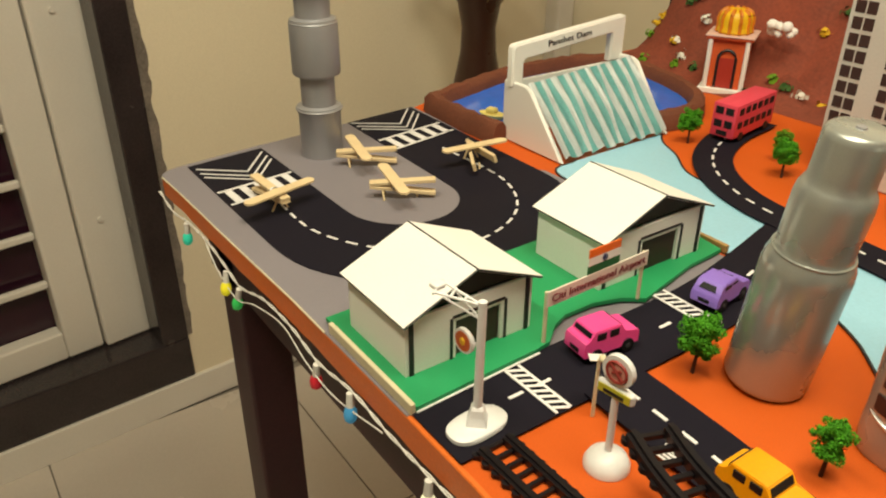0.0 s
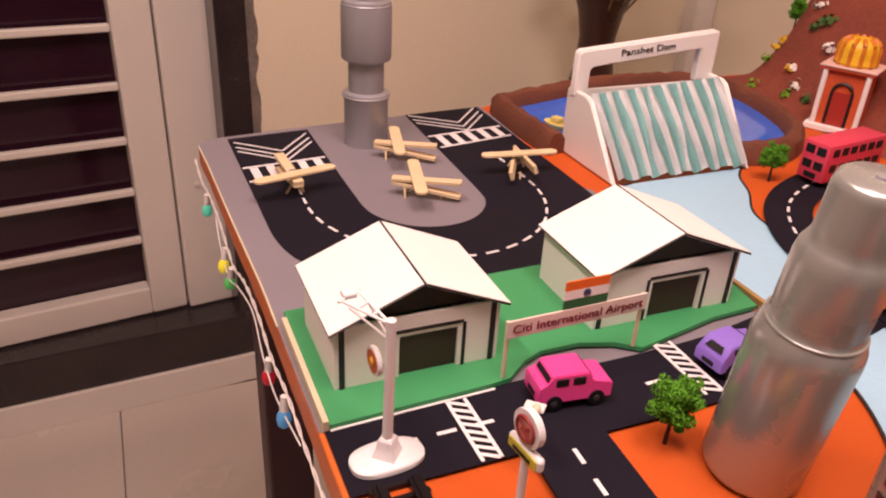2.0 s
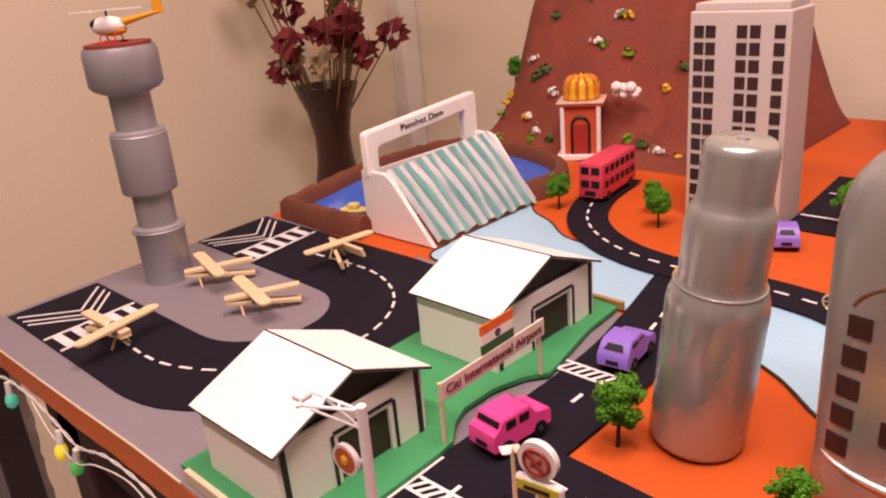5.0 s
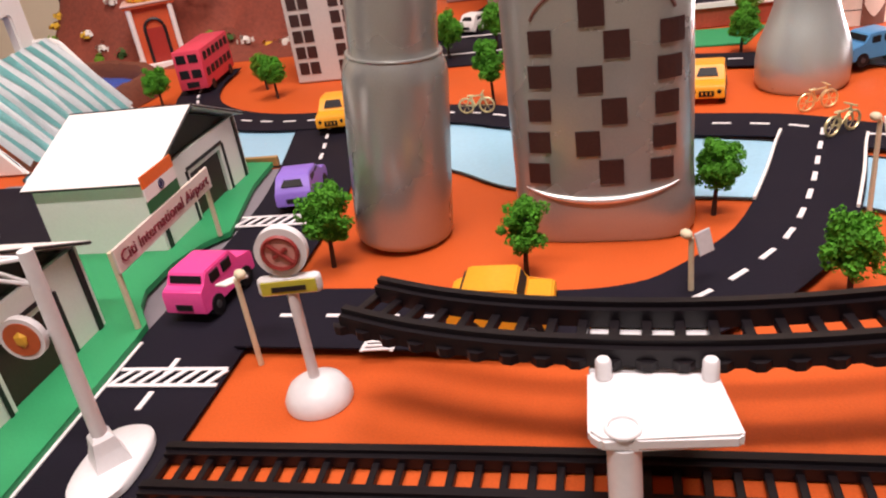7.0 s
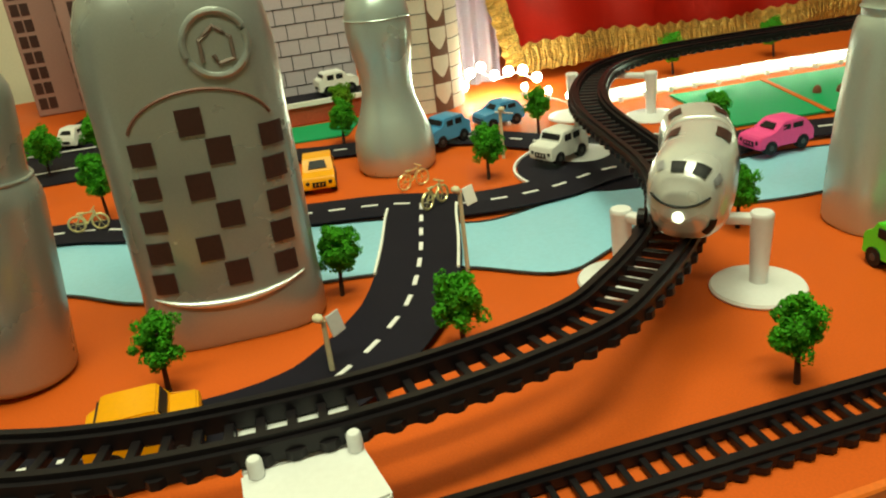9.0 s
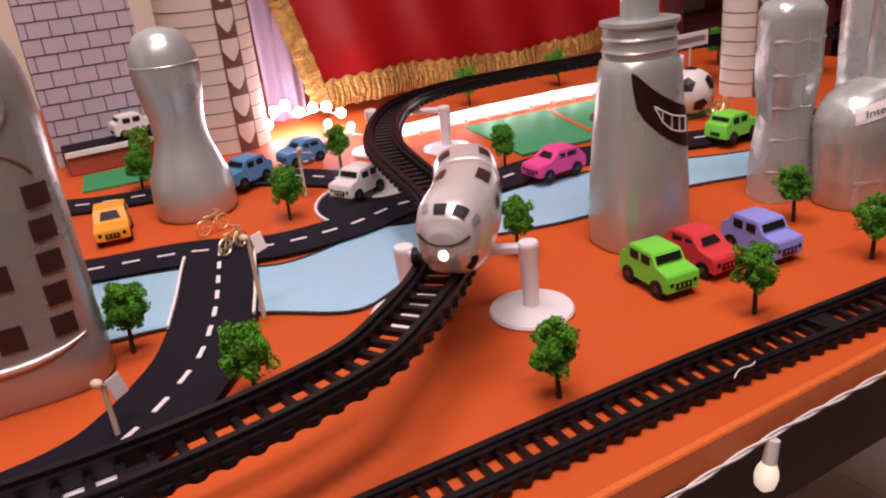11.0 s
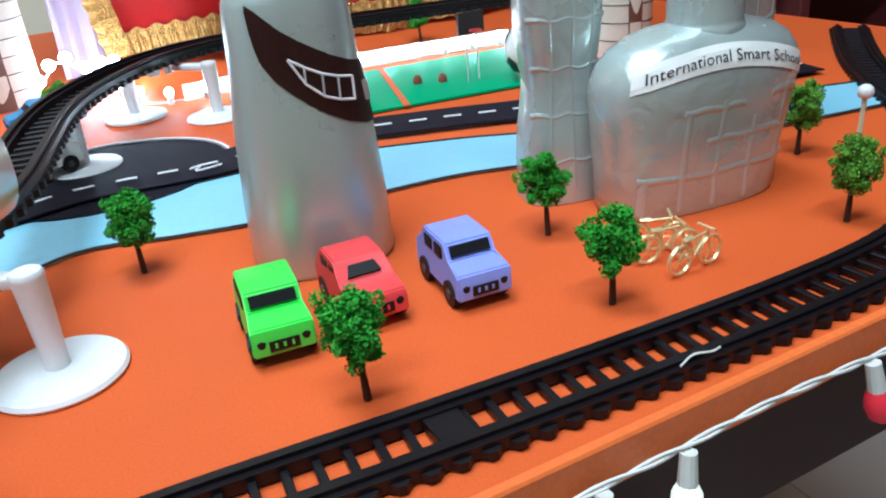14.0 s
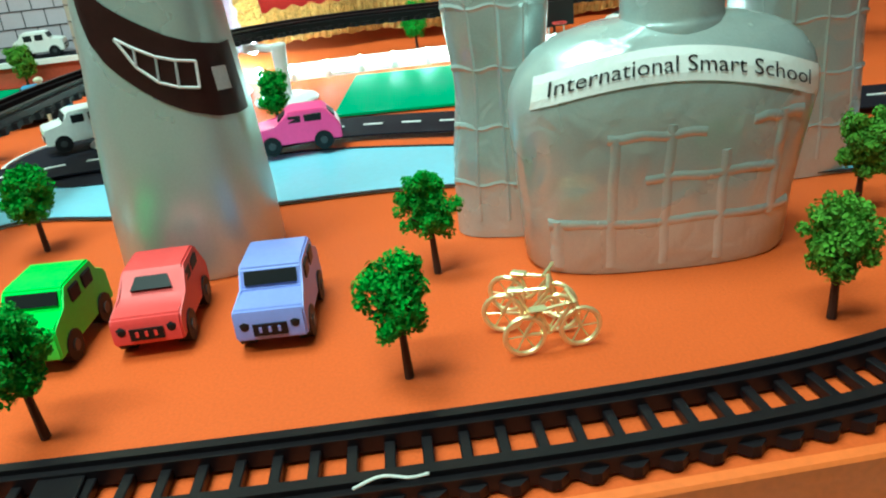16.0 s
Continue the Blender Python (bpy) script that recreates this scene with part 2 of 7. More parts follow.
M_GROUT = mat("grey_grout", (0.25, 0.22, 0.20), 0.85, grain=40)
M_WALL = mat("cream_wall_paint", (0.83, 0.74, 0.58), 0.75, grain=25, vary=0.06, bump=0.25, stain=2)
M_MAROON = mat("maroon_wall_paint", (0.16, 0.035, 0.045), 0.7, grain=25, vary=0.1, bump=0.2, stain=2)
M_GRANITE = mat("black_granite", (0.034, 0.026, 0.028), 0.22, grain=30, vary=0.5, bump=0.05)
M_FRAME = mat("white_door_enamel", (0.76, 0.72, 0.67), 0.4, grain=30, vary=0.05, bump=0.1)
M_NIGHT = mat("dark_window_glass", (0.030, 0.008, 0.018), 0.12, grain=10, vary=0.1, bump=0.0)
M_LEGS = mat("dark_stained_wood", (0.050, 0.016, 0.022), 0.5, grain=30, vary=0.3)
M_STEEL = mat("steel_sink_grey", (0.32, 0.32, 0.34), 0.35, metal=0.8, grain=30)
M_WIRE = mat("white_cable", (0.70, 0.69, 0.66), 0.45, grain=30, vary=0.08)
M_GLASSBLACK = mat("black_car_glass", (0.010, 0.010, 0.012), 0.5, grain=40, vary=0.1, bump=0.0, spec=0.25)


def paint(name, color):
    return mat(name, color, 0.42, grain=45, vary=0.08, bump=0.08, stain=25)


M_PINK = paint("hot_pink_plastic", (0.84, 0.075, 0.32))
M_PURPLE = paint("violet_plastic", (0.26, 0.16, 0.62))
M_YELLOW = paint("amber_plastic", (0.85, 0.36, 0.02))
M_LIME = paint("lime_green_plastic", (0.14, 0.72, 0.06))
M_CORAL = paint("coral_red_plastic", (0.72, 0.055, 0.060))
M_PERI = paint("periwinkle_plastic", (0.28, 0.32, 0.80))
M_SKY = paint("sky_blue_plastic", (0.07, 0.28, 0.54))
M_CARWHITE = paint("white_car_plastic", (0.78, 0.77, 0.75))


# ---- room ----
def turned(ob, deg, x, y):
    ob.matrix_world = pose(x, y, 0, 0, 0, deg) @ pose(-x, -y, 0) @ ob.matrix_world
    return ob


def room():
    bm = bmesh.new()
    box(bm, -1.35, 3.6, -2.6, 1.75, FLOOR - 0.10, FLOOR - 0.006)
    floor = solid("floor", bm, M_GROUT, "pale beige glazed tiles with thin grey joints", "floor", kind="structure")
    door_y0, door_y1, door_top = -1.05, 0.135, 1.75
    walls = [
        ("wall_west", M_WALL, "cream painted wall beside a barred door", [(-1.05, -0.85, 0.188, 1.62, FLOOR, 2.5), (-1.05, -0.85, -2.6, door_y0 - 0.08, FLOOR, 2.5), (-1.05, -0.85, door_y0 - 0.08, 0.188, door_top + 0.08, 2.5)]),
        ("wall_north", M_WALL, "cream painted wall behind the table", [(-1.25, 3.6, 1.5, 1.65, FLOOR, 2.5)]),
        ("wall_east", M_MAROON, "dark maroon painted wall", [(3.4, 3.55, -2.6, 1.5, FLOOR, 2.5)]),
        ("wall_south", M_WALL, "cream painted wall", [(-1.35, 3.6, -2.75, -2.6, FLOOR, 2.5)]),
    ]
    for name, m, label, boxes in walls:
        bm = bmesh.new()
        for b in boxes:
            box(bm, *b)
        ob = solid(name, bm, m, label, "wall", kind="structure")
        if name == "wall_west":
            turned(ob, 4, -0.85, 0.135)
    solid("ceiling", one_box(-1.35, 3.6, -2.75, 1.65, 2.5, 2.6), M_WALL, "plain off-white ceiling", "ceiling", kind="structure")
    # skirting of the west wall and the granite sill under the door
    turned(solid("baseboard", one_box(-0.85, -0.835, -2.6, 1.5, FLOOR, FLOOR + 0.085, bevel=0.003), M_FRAME, "beige tile skirting along the wall", "baseboard", kind="structure"), 4, -0.85, 0.135)
    bm = bmesh.new()
    box(bm, -1.05, -0.842, door_y0 - 0.08, 0.186, FLOOR + 0.085, -0.045, bevel=0.004)
    box(bm, -1.05, -0.842, 0.118, 0.186, -0.045, door_top, bevel=0.004)
    box(bm, -1.05, -0.842, door_y0 - 0.08, door_y0, -0.045, door_top, bevel=0.004)
    box(bm, -1.05, -0.842, door_y0 - 0.08, 0.186, door_top, door_top + 0.08, bevel=0.004)
    turned(solid("trim", bm, M_GRANITE, "polished black granite surround of the door", "door surround", kind="structure"), 4, -0.85, 0.135)
    rng = random.Random(31)
    bm = bmesh.new()
    edge = []
    for k in range(90):
        z = -0.04 + k * 0.02
        edge.append((0.002 + 0.010 + 0.016 * abs(noise.noise(Vector((0, 0.3, z * 9)))) + rng.uniform(0, 0.006), z))
    lo_in = [bm.verts.new((-0.8500, 0.1865, z)) for w, z in edge]
    hi_in = [bm.verts.new((-0.8475, 0.1865, z)) for w, z in edge]
    hi_out = [bm.verts.new((-0.8480, 0.1865 + w, z)) for w, z in edge]
    lo_out = [bm.verts.new((-0.8500, 0.1865 + w, z)) for w, z in edge]
    for k in range(len(edge) - 1):
        for p, q in ((hi_in, hi_out), (hi_out, lo_out), (lo_out, lo_in), (lo_in, hi_in)):
            bm.faces.new((p[k], q[k], q[k + 1], p[k + 1]))
    turned(solid("trim", bm, mat("bare_grey_cement", (0.20, 0.17, 0.15), 0.9, grain=20, vary=0.45, bump=0.9, stain=18), "rough bare cement strip where paint flaked off", "cement strip", kind="structure"), 4, -0.85, 0.135)
    solid("trim", one_box(-0.945, -0.885, 1.43, 1.499, FLOOR, 2.5, bevel=0.01), M_FRAME, "pale painted pipe casing in the room corner", "pipe casing", kind="structure")
    # barred door
    door = thing("door_1", "white enamelled steel door with horizontal bars", "door", pose(-0.95, 0.06, 0, 0, 0, 8) @ pose(0.95, -0.06, 0), kind="structure")
    for y0, y1 in ((-0.09, -0.004), (door_y0 + 0.003, door_y0 + 0.15)):
        part("stile", one_box(-0.985, -0.935, y0, y1, -0.04, door_top - 0.004, bevel=0.006), M_FRAME, door)
    part("jamb", one_box(-0.99, -0.925, 0.000, 0.115, -0.042, door_top - 0.003, bevel=0.006), M_FRAME, door)
    part("bottom_rail", one_box(-0.983, -0.937, door_y0 + 0.15, -0.09, -0.04, 0.035, bevel=0.005), M_FRAME, door)
    part("top_rail", one_box(-0.983, -0.937, door_y0 + 0.15, -0.09, door_top - 0.08, door_top - 0.006, bevel=0.005), M_FRAME, door)
    z = 0.165
    while z < door_top - 0.1:
        part("bar", one_box(-0.965, -0.948, door_y0 + 0.15, -0.09, z - 0.009, z + 0.009, bevel=0.004), M_FRAME, door)
        z += 0.1285
    part("pane", one_box(-1.0, -0.985, door_y0 + 0.14, -0.08, -0.03, door_top - 0.02), M_NIGHT, door, "dark glass with night behind it")
    for k in (0.30, 0.78):
        part("hinge_bolt", rod(bmesh.new(), (-0.926, 0.050, k), (-0.920, 0.050, k), 0.006, seg=12), M_FRAME, door)
    # tall vase with dry flowers by the wall
    vase = thing("floor_vase", "dark brown floor vase with dried red flowers", "vase", pose(-0.70, 0.99, FLOOR))
    prof = [(0.10, 0), (0.12, 0.02), (0.130, 0.3), (0.110, 0.55), (0.070, 0.74), (0.046, 0.86), (0.043, 0.92), (0.054, 0.98), (0.078, 1.045), (0.070, 1.045), (0.038, 0.95)]
    part("body", lathe(bmesh.new(), prof, 32), mat("dark_brown_glaze", (0.045, 0.018, 0.012), 0.3, grain=20, vary=0.3), vase, smooth=True)
    rng = random.Random(5)
    dry = mat("dried_stems", (0.20, 0.12, 0.05), 0.9, grain=30, vary=0.3)
    red = mat("dried_red_petals", (0.22, 0.028, 0.030), 0.85, grain=30, vary=0.4)
    pale = mat("dried_pale_petals", (0.42, 0.30, 0.18), 0.85, grain=30, vary=0.4)
    for k in range(30):
        a, s, hgt = rng.uniform(0, 6.28), rng.uniform(0.03, 0.19), rng.uniform(1.08, 1.42)
        tip = Vector((s * math.cos(a), s * math.sin(a), hgt))
        stem = part("stem", rod(bmesh.new(), (0.03 * math.cos(a), 0.03 * math.sin(a), 0.95), tip, 0.003, 0.0015, 5), dry, vase)
        bm = bmesh.new()
        for q in range(22):
            d = Vector((rng.gauss(0, 1), rng.gauss(0, 1), rng.gauss(0, 1))).normalized()
            c = tip + d * 0.024
            u = d.orthogonal().normalized() * rng.uniform(0.022, 0.040)
            v = d.cross(u).normalized() * 0.018 + d * 0.012
            vs = [bm.verts.new(c + w) for w in (-u * 0.5, v * 0.6 - u * 0.1, u * 0.6 + v, u * 0.5 - v * 0.4)]
            bm.faces.new(vs)
        part("flower", bm, red if k % 3 else pale, stem)
    return floor


FLOOR_OB = room()


# ---- table ----
EDGE_X, EDGE_Y, EDGE_DROP = (0.012, 0.07, 0.20, 0.34, 0.525, 0.60, 0.70, 0.82, 1.784), (-0.0095, -0.0068, -0.0035, 0.0012, 0.0022, 0.0020, -0.0030, -0.0105, -0.0105), (0.0190, 0.0205, 0.0225, 0.0240, 0.0250, 0.0240, 0.0205, 0.0165, 0.0165)


def edge_y(x):
    """The outside of the table's slightly wavy front edge."""
    return float(np.interp(x, EDGE_X, EDGE_Y))


def edge_paper():
    """Paper band wrapped over the front edge, uneven along its lower side."""
    bm = bmesh.new()
    rows = []
    for k in range(178):
        x = 0.012 + 1.772 * k / 177
        y = edge_y(x)
        low = T - float(np.interp(x, EDGE_X, EDGE_DROP)) - 0.0007 * math.sin(x * 61) - 0.0005 * math.sin(x * 143 + 1)
        rows.append([bm.verts.new(c) for c in ((x, y, low), (x, y, T), (x, y + 0.0008, T + 0.001), (x, y + 0.004, T + 0.001), (x, y + 0.004, low))])
    for a, b in zip(rows, rows[1:]):
        for j in range(5):
            bm.faces.new((a[j], b[j], b[(j + 1) % 5], a[(j + 1) % 5]))
    bm.faces.new(rows[0])
    bm.faces.new(rows[-1][::-1])
    bmesh.ops.recalc_face_normals(bm, faces=bm.faces[:])
    return bm


def table():
    tb = thing("display_table", "long display table covered with orange craft sheet", "table", pose(0, 0, 0))
    prism_pts = [(x + 0.002, edge_y(x) + 0.0042) for x in EDGE_X[:-1]] + [(1.78, -0.006), (1.78, 1.22), (-0.105, 1.22), (-0.105, 0.80), (-0.075, 0.79), (-0.085, 0.56), (-0.055, 0.40), (-0.044, 0.37), (-0.021, 0.12), (-0.008, 0.016), (-0.004, 0.004), (0.004, -0.003)]
    part("tabletop", prism(bmesh.new(), prism_pts, T - 0.0155, T), M_ORANGE, tb)
    part("edge_band", edge_paper(), mat("orange_edge_paper", (0.72, 0.155, 0.030), 0.45, grain=40, vary=0.16, bump=0.3, stain=9), tb, "bright orange paper edge band")
    part("edge_piping", tube(bmesh.new(), [Vector((0.012 + 0.388 * k / 24, edge_y(0.012 + 0.388 * k / 24) + 0.0002, T + 0.0018)) for k in range(25)], 0.0009, 6), M_CREAM, tb, "thin cream strip along the edge")
    part("apron", one_box(0.02, 1.72, 0.03, 0.05, T - 0.12, T - 0.0158), M_LEGS, tb)
    for x, y in ((0.045, 0.03), (1.66, 0.03), (0.045, 1.1), (1.66, 1.1)):
        part("leg", one_box(x, x + 0.06, y, y + 0.06, FLOOR, T - 0.0160, bevel=0.004), M_LEGS, tb)
    return tb


table()


def flat(name, pts, z0, z1, material, label, category, **k):
    return solid(name, prism(bmesh.new(), pts, T + z0, T + z1), material, label, category, **k)


def airport_ground():
    g = [(x, edge_y(x) + 0.0004) for x in EDGE_X[:4]] + [(0.522, edge_y(0.522) + 0.0004), (0.522, 0.262), (0.505, 0.372), (0.245, 0.372), (0.235, 0.362), (0.0, 0.372), (-0.046, 0.372), (-0.023, 0.12), (-0.010, 0.016), (-0.006, 0.003), (0.002, -0.006)]
    board = flat("airport_apron", g, 0.0004, 0.0016, M_GREY, "mid-grey paper apron of the model airport", "model ground")
    # the looped runway
    bm = bmesh.new()
    outer = [(0.000, 0.025), (0.25, 0.027)] + [(0.25 + 0.150 * math.sin(a), 0.196 - 0.169 * math.cos(a)) for a in [math.pi * i / 18 for i in range(1, 18)]] + [(0.25, 0.365), (-0.042, 0.366)]
    inner = [(-0.033, 0.259), (0.20, 0.253)] + [(0.215 + 0.068 * math.sin(a), 0.188 + 0.065 * math.cos(a)) for a in [math.pi * i / 14 for i in range(1, 14)]] + [(0.215, 0.123), (-0.010, 0.122)]
    n = 60

    def resample(pts):
        line = [Vector((x, y, 0)) for x, y in pts]
        total = sum((q - p).length for p, q in zip(line, line[1:]))
        out, acc, i = [], 0.0, 0
        for k in range(n):
            want = total * k / (n - 1)
            while i < len(line) - 2 and acc + (line[i + 1] - line[i]).length < want:
                acc += (line[i + 1] - line[i]).length
                i += 1
            d = (line[i + 1] - line[i]).length
            out.append(line[i].lerp(line[i + 1], min(1, (want - acc) / d)))
        return out

    o, q = resample(outer), resample(inner[::-1])
    z0, z1 = T + 0.0018, T + 0.0030
    rows = [[bm.verts.new((p.x, p.y, z0)), bm.verts.new((p.x, p.y, z1)), bm.verts.new((r.x, r.y, z1)), bm.verts.new((r.x, r.y, z0))] for p, r in zip(o, q)]
    for a, b in zip(rows, rows[1:]):
        for j in range(4):
            bm.faces.new((a[j], a[(j + 1) % 4], b[(j + 1) % 4], b[j]))
    bm.faces.new(rows[0])
    bm.faces.new(rows[-1][::-1])
    runway = thing("runway", "black paper runway loop with white painted marks", "runway")
    part("strip", bm, M_BLACK, runway)

    def mark(p, q, w):
        line = [Vector((*p, 0)), Vector((*q, 0))]
        part("mark", ribbon(bmesh.new(), line, w / 2, -w / 2, T + 0.0031, T + 0.0037), M_MARK, runway)

    for y0, y1, x0, sk in ((0.027, 0.120, 0.094, -0.010), (0.258, 0.362, 0.052, -0.014)):
        w = y1 - y0
        mark((x0, y0), (x0 + sk, y1), 0.0035)
        mark((x0 + 0.038, y0 + 0.001), (x0 + 0.034 + sk, y1 - 0.001), 0.0035)
        for i in range(5):
            y = y0 + w * (0.12 + 0.19 * i)
            mark((x0 + 0.003 + sk * (0.12 + 0.19 * i), y), (x0 + 0.035 + sk * (0.12 + 0.19 * i), y + 0.001), 0.0088)
        for k in (0.0, 0.016, 0.029):
            xa = x0 - 0.080 + k
            mark((xa, y0 + 0.003), (xa + 0.040, y0 + w * 0.55), 0.0022)
            mark((xa + 0.040, y0 + w * 0.55), (xa - 0.010, y1 - 0.003), 0.0022)
    path = smooth_line([(0.14, 0.073, 0), (0.24, 0.075, 0), (0.315, 0.120, 0), (0.345, 0.195, 0), (0.315, 0.27, 0), (0.24, 0.312, 0), (0.12, 0.312, 0)], 0.0115)
    for i in range(0, len(path) - 1, 2):
        mark(path[i][:2], path[i].lerp(path[i + 1], 1.15)[:2], 0.0026)
    # green foam base under the terminal buildings
    lawn = [(0.389, 0.009), (0.524, 0.009), (0.519, 0.122), (0.517, 0.137), (0.503, 0.155), (0.496, 0.172), (0.496, 0.204), (0.504, 0.230), (0.516, 0.246), (0.499, 0.325), (0.496, 0.372), (0.466, 0.376), (0.380, 0.372)]
    flat("terminal_lawn", lawn, 0.0038, 0.0075, M_GREEN, "green foam sheet under two white terminals", "model lawn")
    solid("lawn_edging", one_box(0.402, 0.524, 0.0046, 0.0086, T + 0.0017, T + 0.011, bevel=0.0006), M_CREAM, "cream balsa strip beside the green lawn", "edging")
    solid("lawn_edging", one_box(0.455, 0.498, 0.3765, 0.381, T + 0.0019, T + 0.010, bevel=0.0006), mat("tan_balsa", (0.45, 0.27, 0.10), 0.6, grain=50, vary=0.15), "tan balsa strip beside the green lawn", "edging")


airport_ground()


# ---- river and roads ----
def river():
    near = [(0.243, 0.425, 0), (0.26, 0.378, 0), (0.38, 0.375, 0), (0.50, 0.378, 0), (0.585, 0.372, 0), (0.645, 0.345, 0), (0.695, 0.304, 0), (0.76, 0.283, 0), (0.84, 0.268, 0), (0.895, 0.249, 0), (0.945, 0.210, 0), (0.985, 0.222, 0), (1.045, 0.260, 0), (1.10, 0.247, 0), (1.15, 0.236, 0), (1.25, 0.231, 0), (1.315, 0.212, 0), (1.42, 0.178, 0), (1.50, 0.165, 0), (1.60, 0.148, 0), (1.765, 0.12, 0)]
    far = [(0.238, 0.583, 0), (0.262, 0.560, 0), (0.30, 0.540, 0), (0.345, 0.507, 0), (0.405, 0.494, 0), (0.50, 0.462, 0), (0.62, 0.455, 0), (0.68, 0.430, 0), (0.82, 0.378, 0), (0.88, 0.355, 0), (0.935, 0.315, 0), (1.01, 0.327, 0), (1.10, 0.327, 0), (1.20, 0.325, 0), (1.29, 0.295, 0), (1.36, 0.262, 0), (1.45, 0.245, 0), (1.54, 0.222, 0), (1.60, 0.203, 0), (1.765, 0.17, 0)]
    a, b = smooth_line(near, 0.01), smooth_line(far, 0.01)
    bm = bmesh.new()
    n = 120
    rows = []
    for k in range(n):
        p, q = a[round(k * (len(a) - 1) / (n - 1))], b[round(k * (len(b) - 1) / (n - 1))]
        rows.append([bm.verts.new((p.x, p.y, T + 0.0005)), bm.verts.new((q.x, q.y, T + 0.0005)), bm.verts.new((q.x, q.y, T + 0.0014)), bm.verts.new((p.x, p.y, T + 0.0014))])
    for r, s in zip(rows, rows[1:]):
        for j in range(4):
            bm.faces.new((r[j], r[(j + 1) % 4], s[(j + 1) % 4], s[j]))
    bm.faces.new(rows[0])
    bm.faces.new(rows[-1][::-1])
    rv = thing("model_river", "winding light blue paper river with dark outline", "model river")
    part("sheet", bm, M_RIVER, rv)
    for line in (a, b):
        part("outline", ribbon(bmesh.new(), line, 0.0012, -0.0012, T + 0.0015, T + 0.0021), M_INK, rv)


river()


def road(label, pts, width, z=0.0023, dash=True, dash_step=0.013, edge=False, skip=()):
    rd = thing("model_road", label, "model road", group="model roads")
    line = smooth_line([(x, y, 0) for x, y in pts], 0.012)
    part("strip", ribbon(bmesh.new(), line, width / 2, -width / 2, T + z, T + z + 0.0010), M_BLACK, rd)
    if dash:
        fine = smooth_line([(x, y, 0) for x, y in pts], dash_step)
        for i in range(1, len(fine) - 1, 2):
            if any(a <= i / len(fine) <= b for a, b in skip):
                continue
            part("dash", ribbon(bmesh.new(), [fine[i], fine[i + 1]], 0.0014, -0.0014, T + z + 0.0011, T + z + 0.0016), M_MARK, rd)
    if edge:
        for s in (width / 2 - 0.003, -width / 2 + 0.003):
            part("edge_line", ribbon(bmesh.new(), line, s + 0.0012, s - 0.0012, T + z + 0.0011, T + z + 0.0016), M_MARK, rd)
    return rd


ROAD_A = road("black paper street past the airport with zebra crossings", [(0.549, 0.0055), (0.549, 0.12), (0.548, 0.28), (0.535, 0.37), (0.512, 0.475)], 0.064, z=0.0024, skip=((0.2, 0.4), (0.5, 0.62)))
part("edge_line", ribbon(bmesh.new(), smooth_line([(0.5248, 0.009, 0), (0.5225, 0.065, 0), (0.5205, 0.124, 0)], 0.02), 0.0009, -0.0009, T + 0.0036, T + 0.0042), M_MARK, ROAD_A)
road("black paper riverside street with dashed centre line", [(0.285, 0.73), (0.300, 0.64), (0.335, 0.565), (0.39, 0.515), (0.46, 0.488), (0.56, 0.482), (0.64, 0.470), (0.70, 0.440), (0.80, 0.405), (0.88, 0.383), (0.935, 0.350), (1.00, 0.345), (1.06, 0.360), (1.14, 0.352), (1.22, 0.362), (1.30, 0.340), (1.38, 0.310), (1.48, 0.285), (1.60, 0.262)], 0.048, z=0.0036)
road("black paper street and bridge over the blue river", [(0.578, 0.144), (0.66, 0.140), (0.74, 0.134), (0.785, 0.143), (0.812, 0.163), (0.832, 0.185), (0.852, 0.214), (0.873, 0.265), (0.891, 0.325), (0.903, 0.366)], 0.055, z=0.0050)
for off in (0.0265, -0.0265):
    rail_line = smooth_line([(0.866, 0.248, T + 0.0061), (0.881, 0.293, T + 0.0061), (0.894, 0.337, T + 0.0061), (0.901, 0.358, T + 0.0061)], 0.012)
    solid("bridge_railing", ribbon(bmesh.new(), rail_line, off + 0.0009, off - 0.0009, 0.0, 0.0020), M_WHITE, "low white card railing along the bridge", "railing", group="bridge railings")
flat("roundabout", [(1.077 + 0.081 * math.cos(a), 0.386 + 0.074 * math.sin(a)) for a in [2 * math.pi * i / 28 for i in range(28)]], 0.0012, 0.0022, M_BLACK, "black paper turning circle beside the river", "model road")
bm = bmesh.new()
arc = [Vector((1.077 + 0.083 * math.cos(a), 0.386 + 0.076 * math.sin(a), T + 0.0026)) for a in [math.radians(-4 + 196 * i / 32) for i in range(33)]]
solid("kerb_line", ribbon(bm, arc, 0.0011, -0.0011, -0.002, 0.0004), M_MARK, "thin cream kerb line round a turning circle", "kerb")
road("black paper back street behind the towers", [(0.668, 0.655), (0.74, 0.640), (0.83, 0.585), (0.92, 0.560), (1.00, 0.530), (1.05, 0.470)], 0.045, z=0.0026)


BACK_YARD = flat("back_street", [(0.53, 0.652), (0.665, 0.648), (0.70, 0.80), (0.715, 1.05), (0.60, 1.05), (0.56, 0.87), (0.515, 0.87)], 0.0006, 0.0018, M_BLACK, "black paper yard before the apartment blocks", "model road")
for ya, yb in ((0.694, 0.693), (0.785, 0.777)):
    part("edge_line", ribbon(bmesh.new(), [Vector((0.532, ya, 0)), Vector((0.650, yb, 0))], 0.0016, -0.0016, T + 0.0042, T + 0.0048), M_MARK, BACK_YARD)


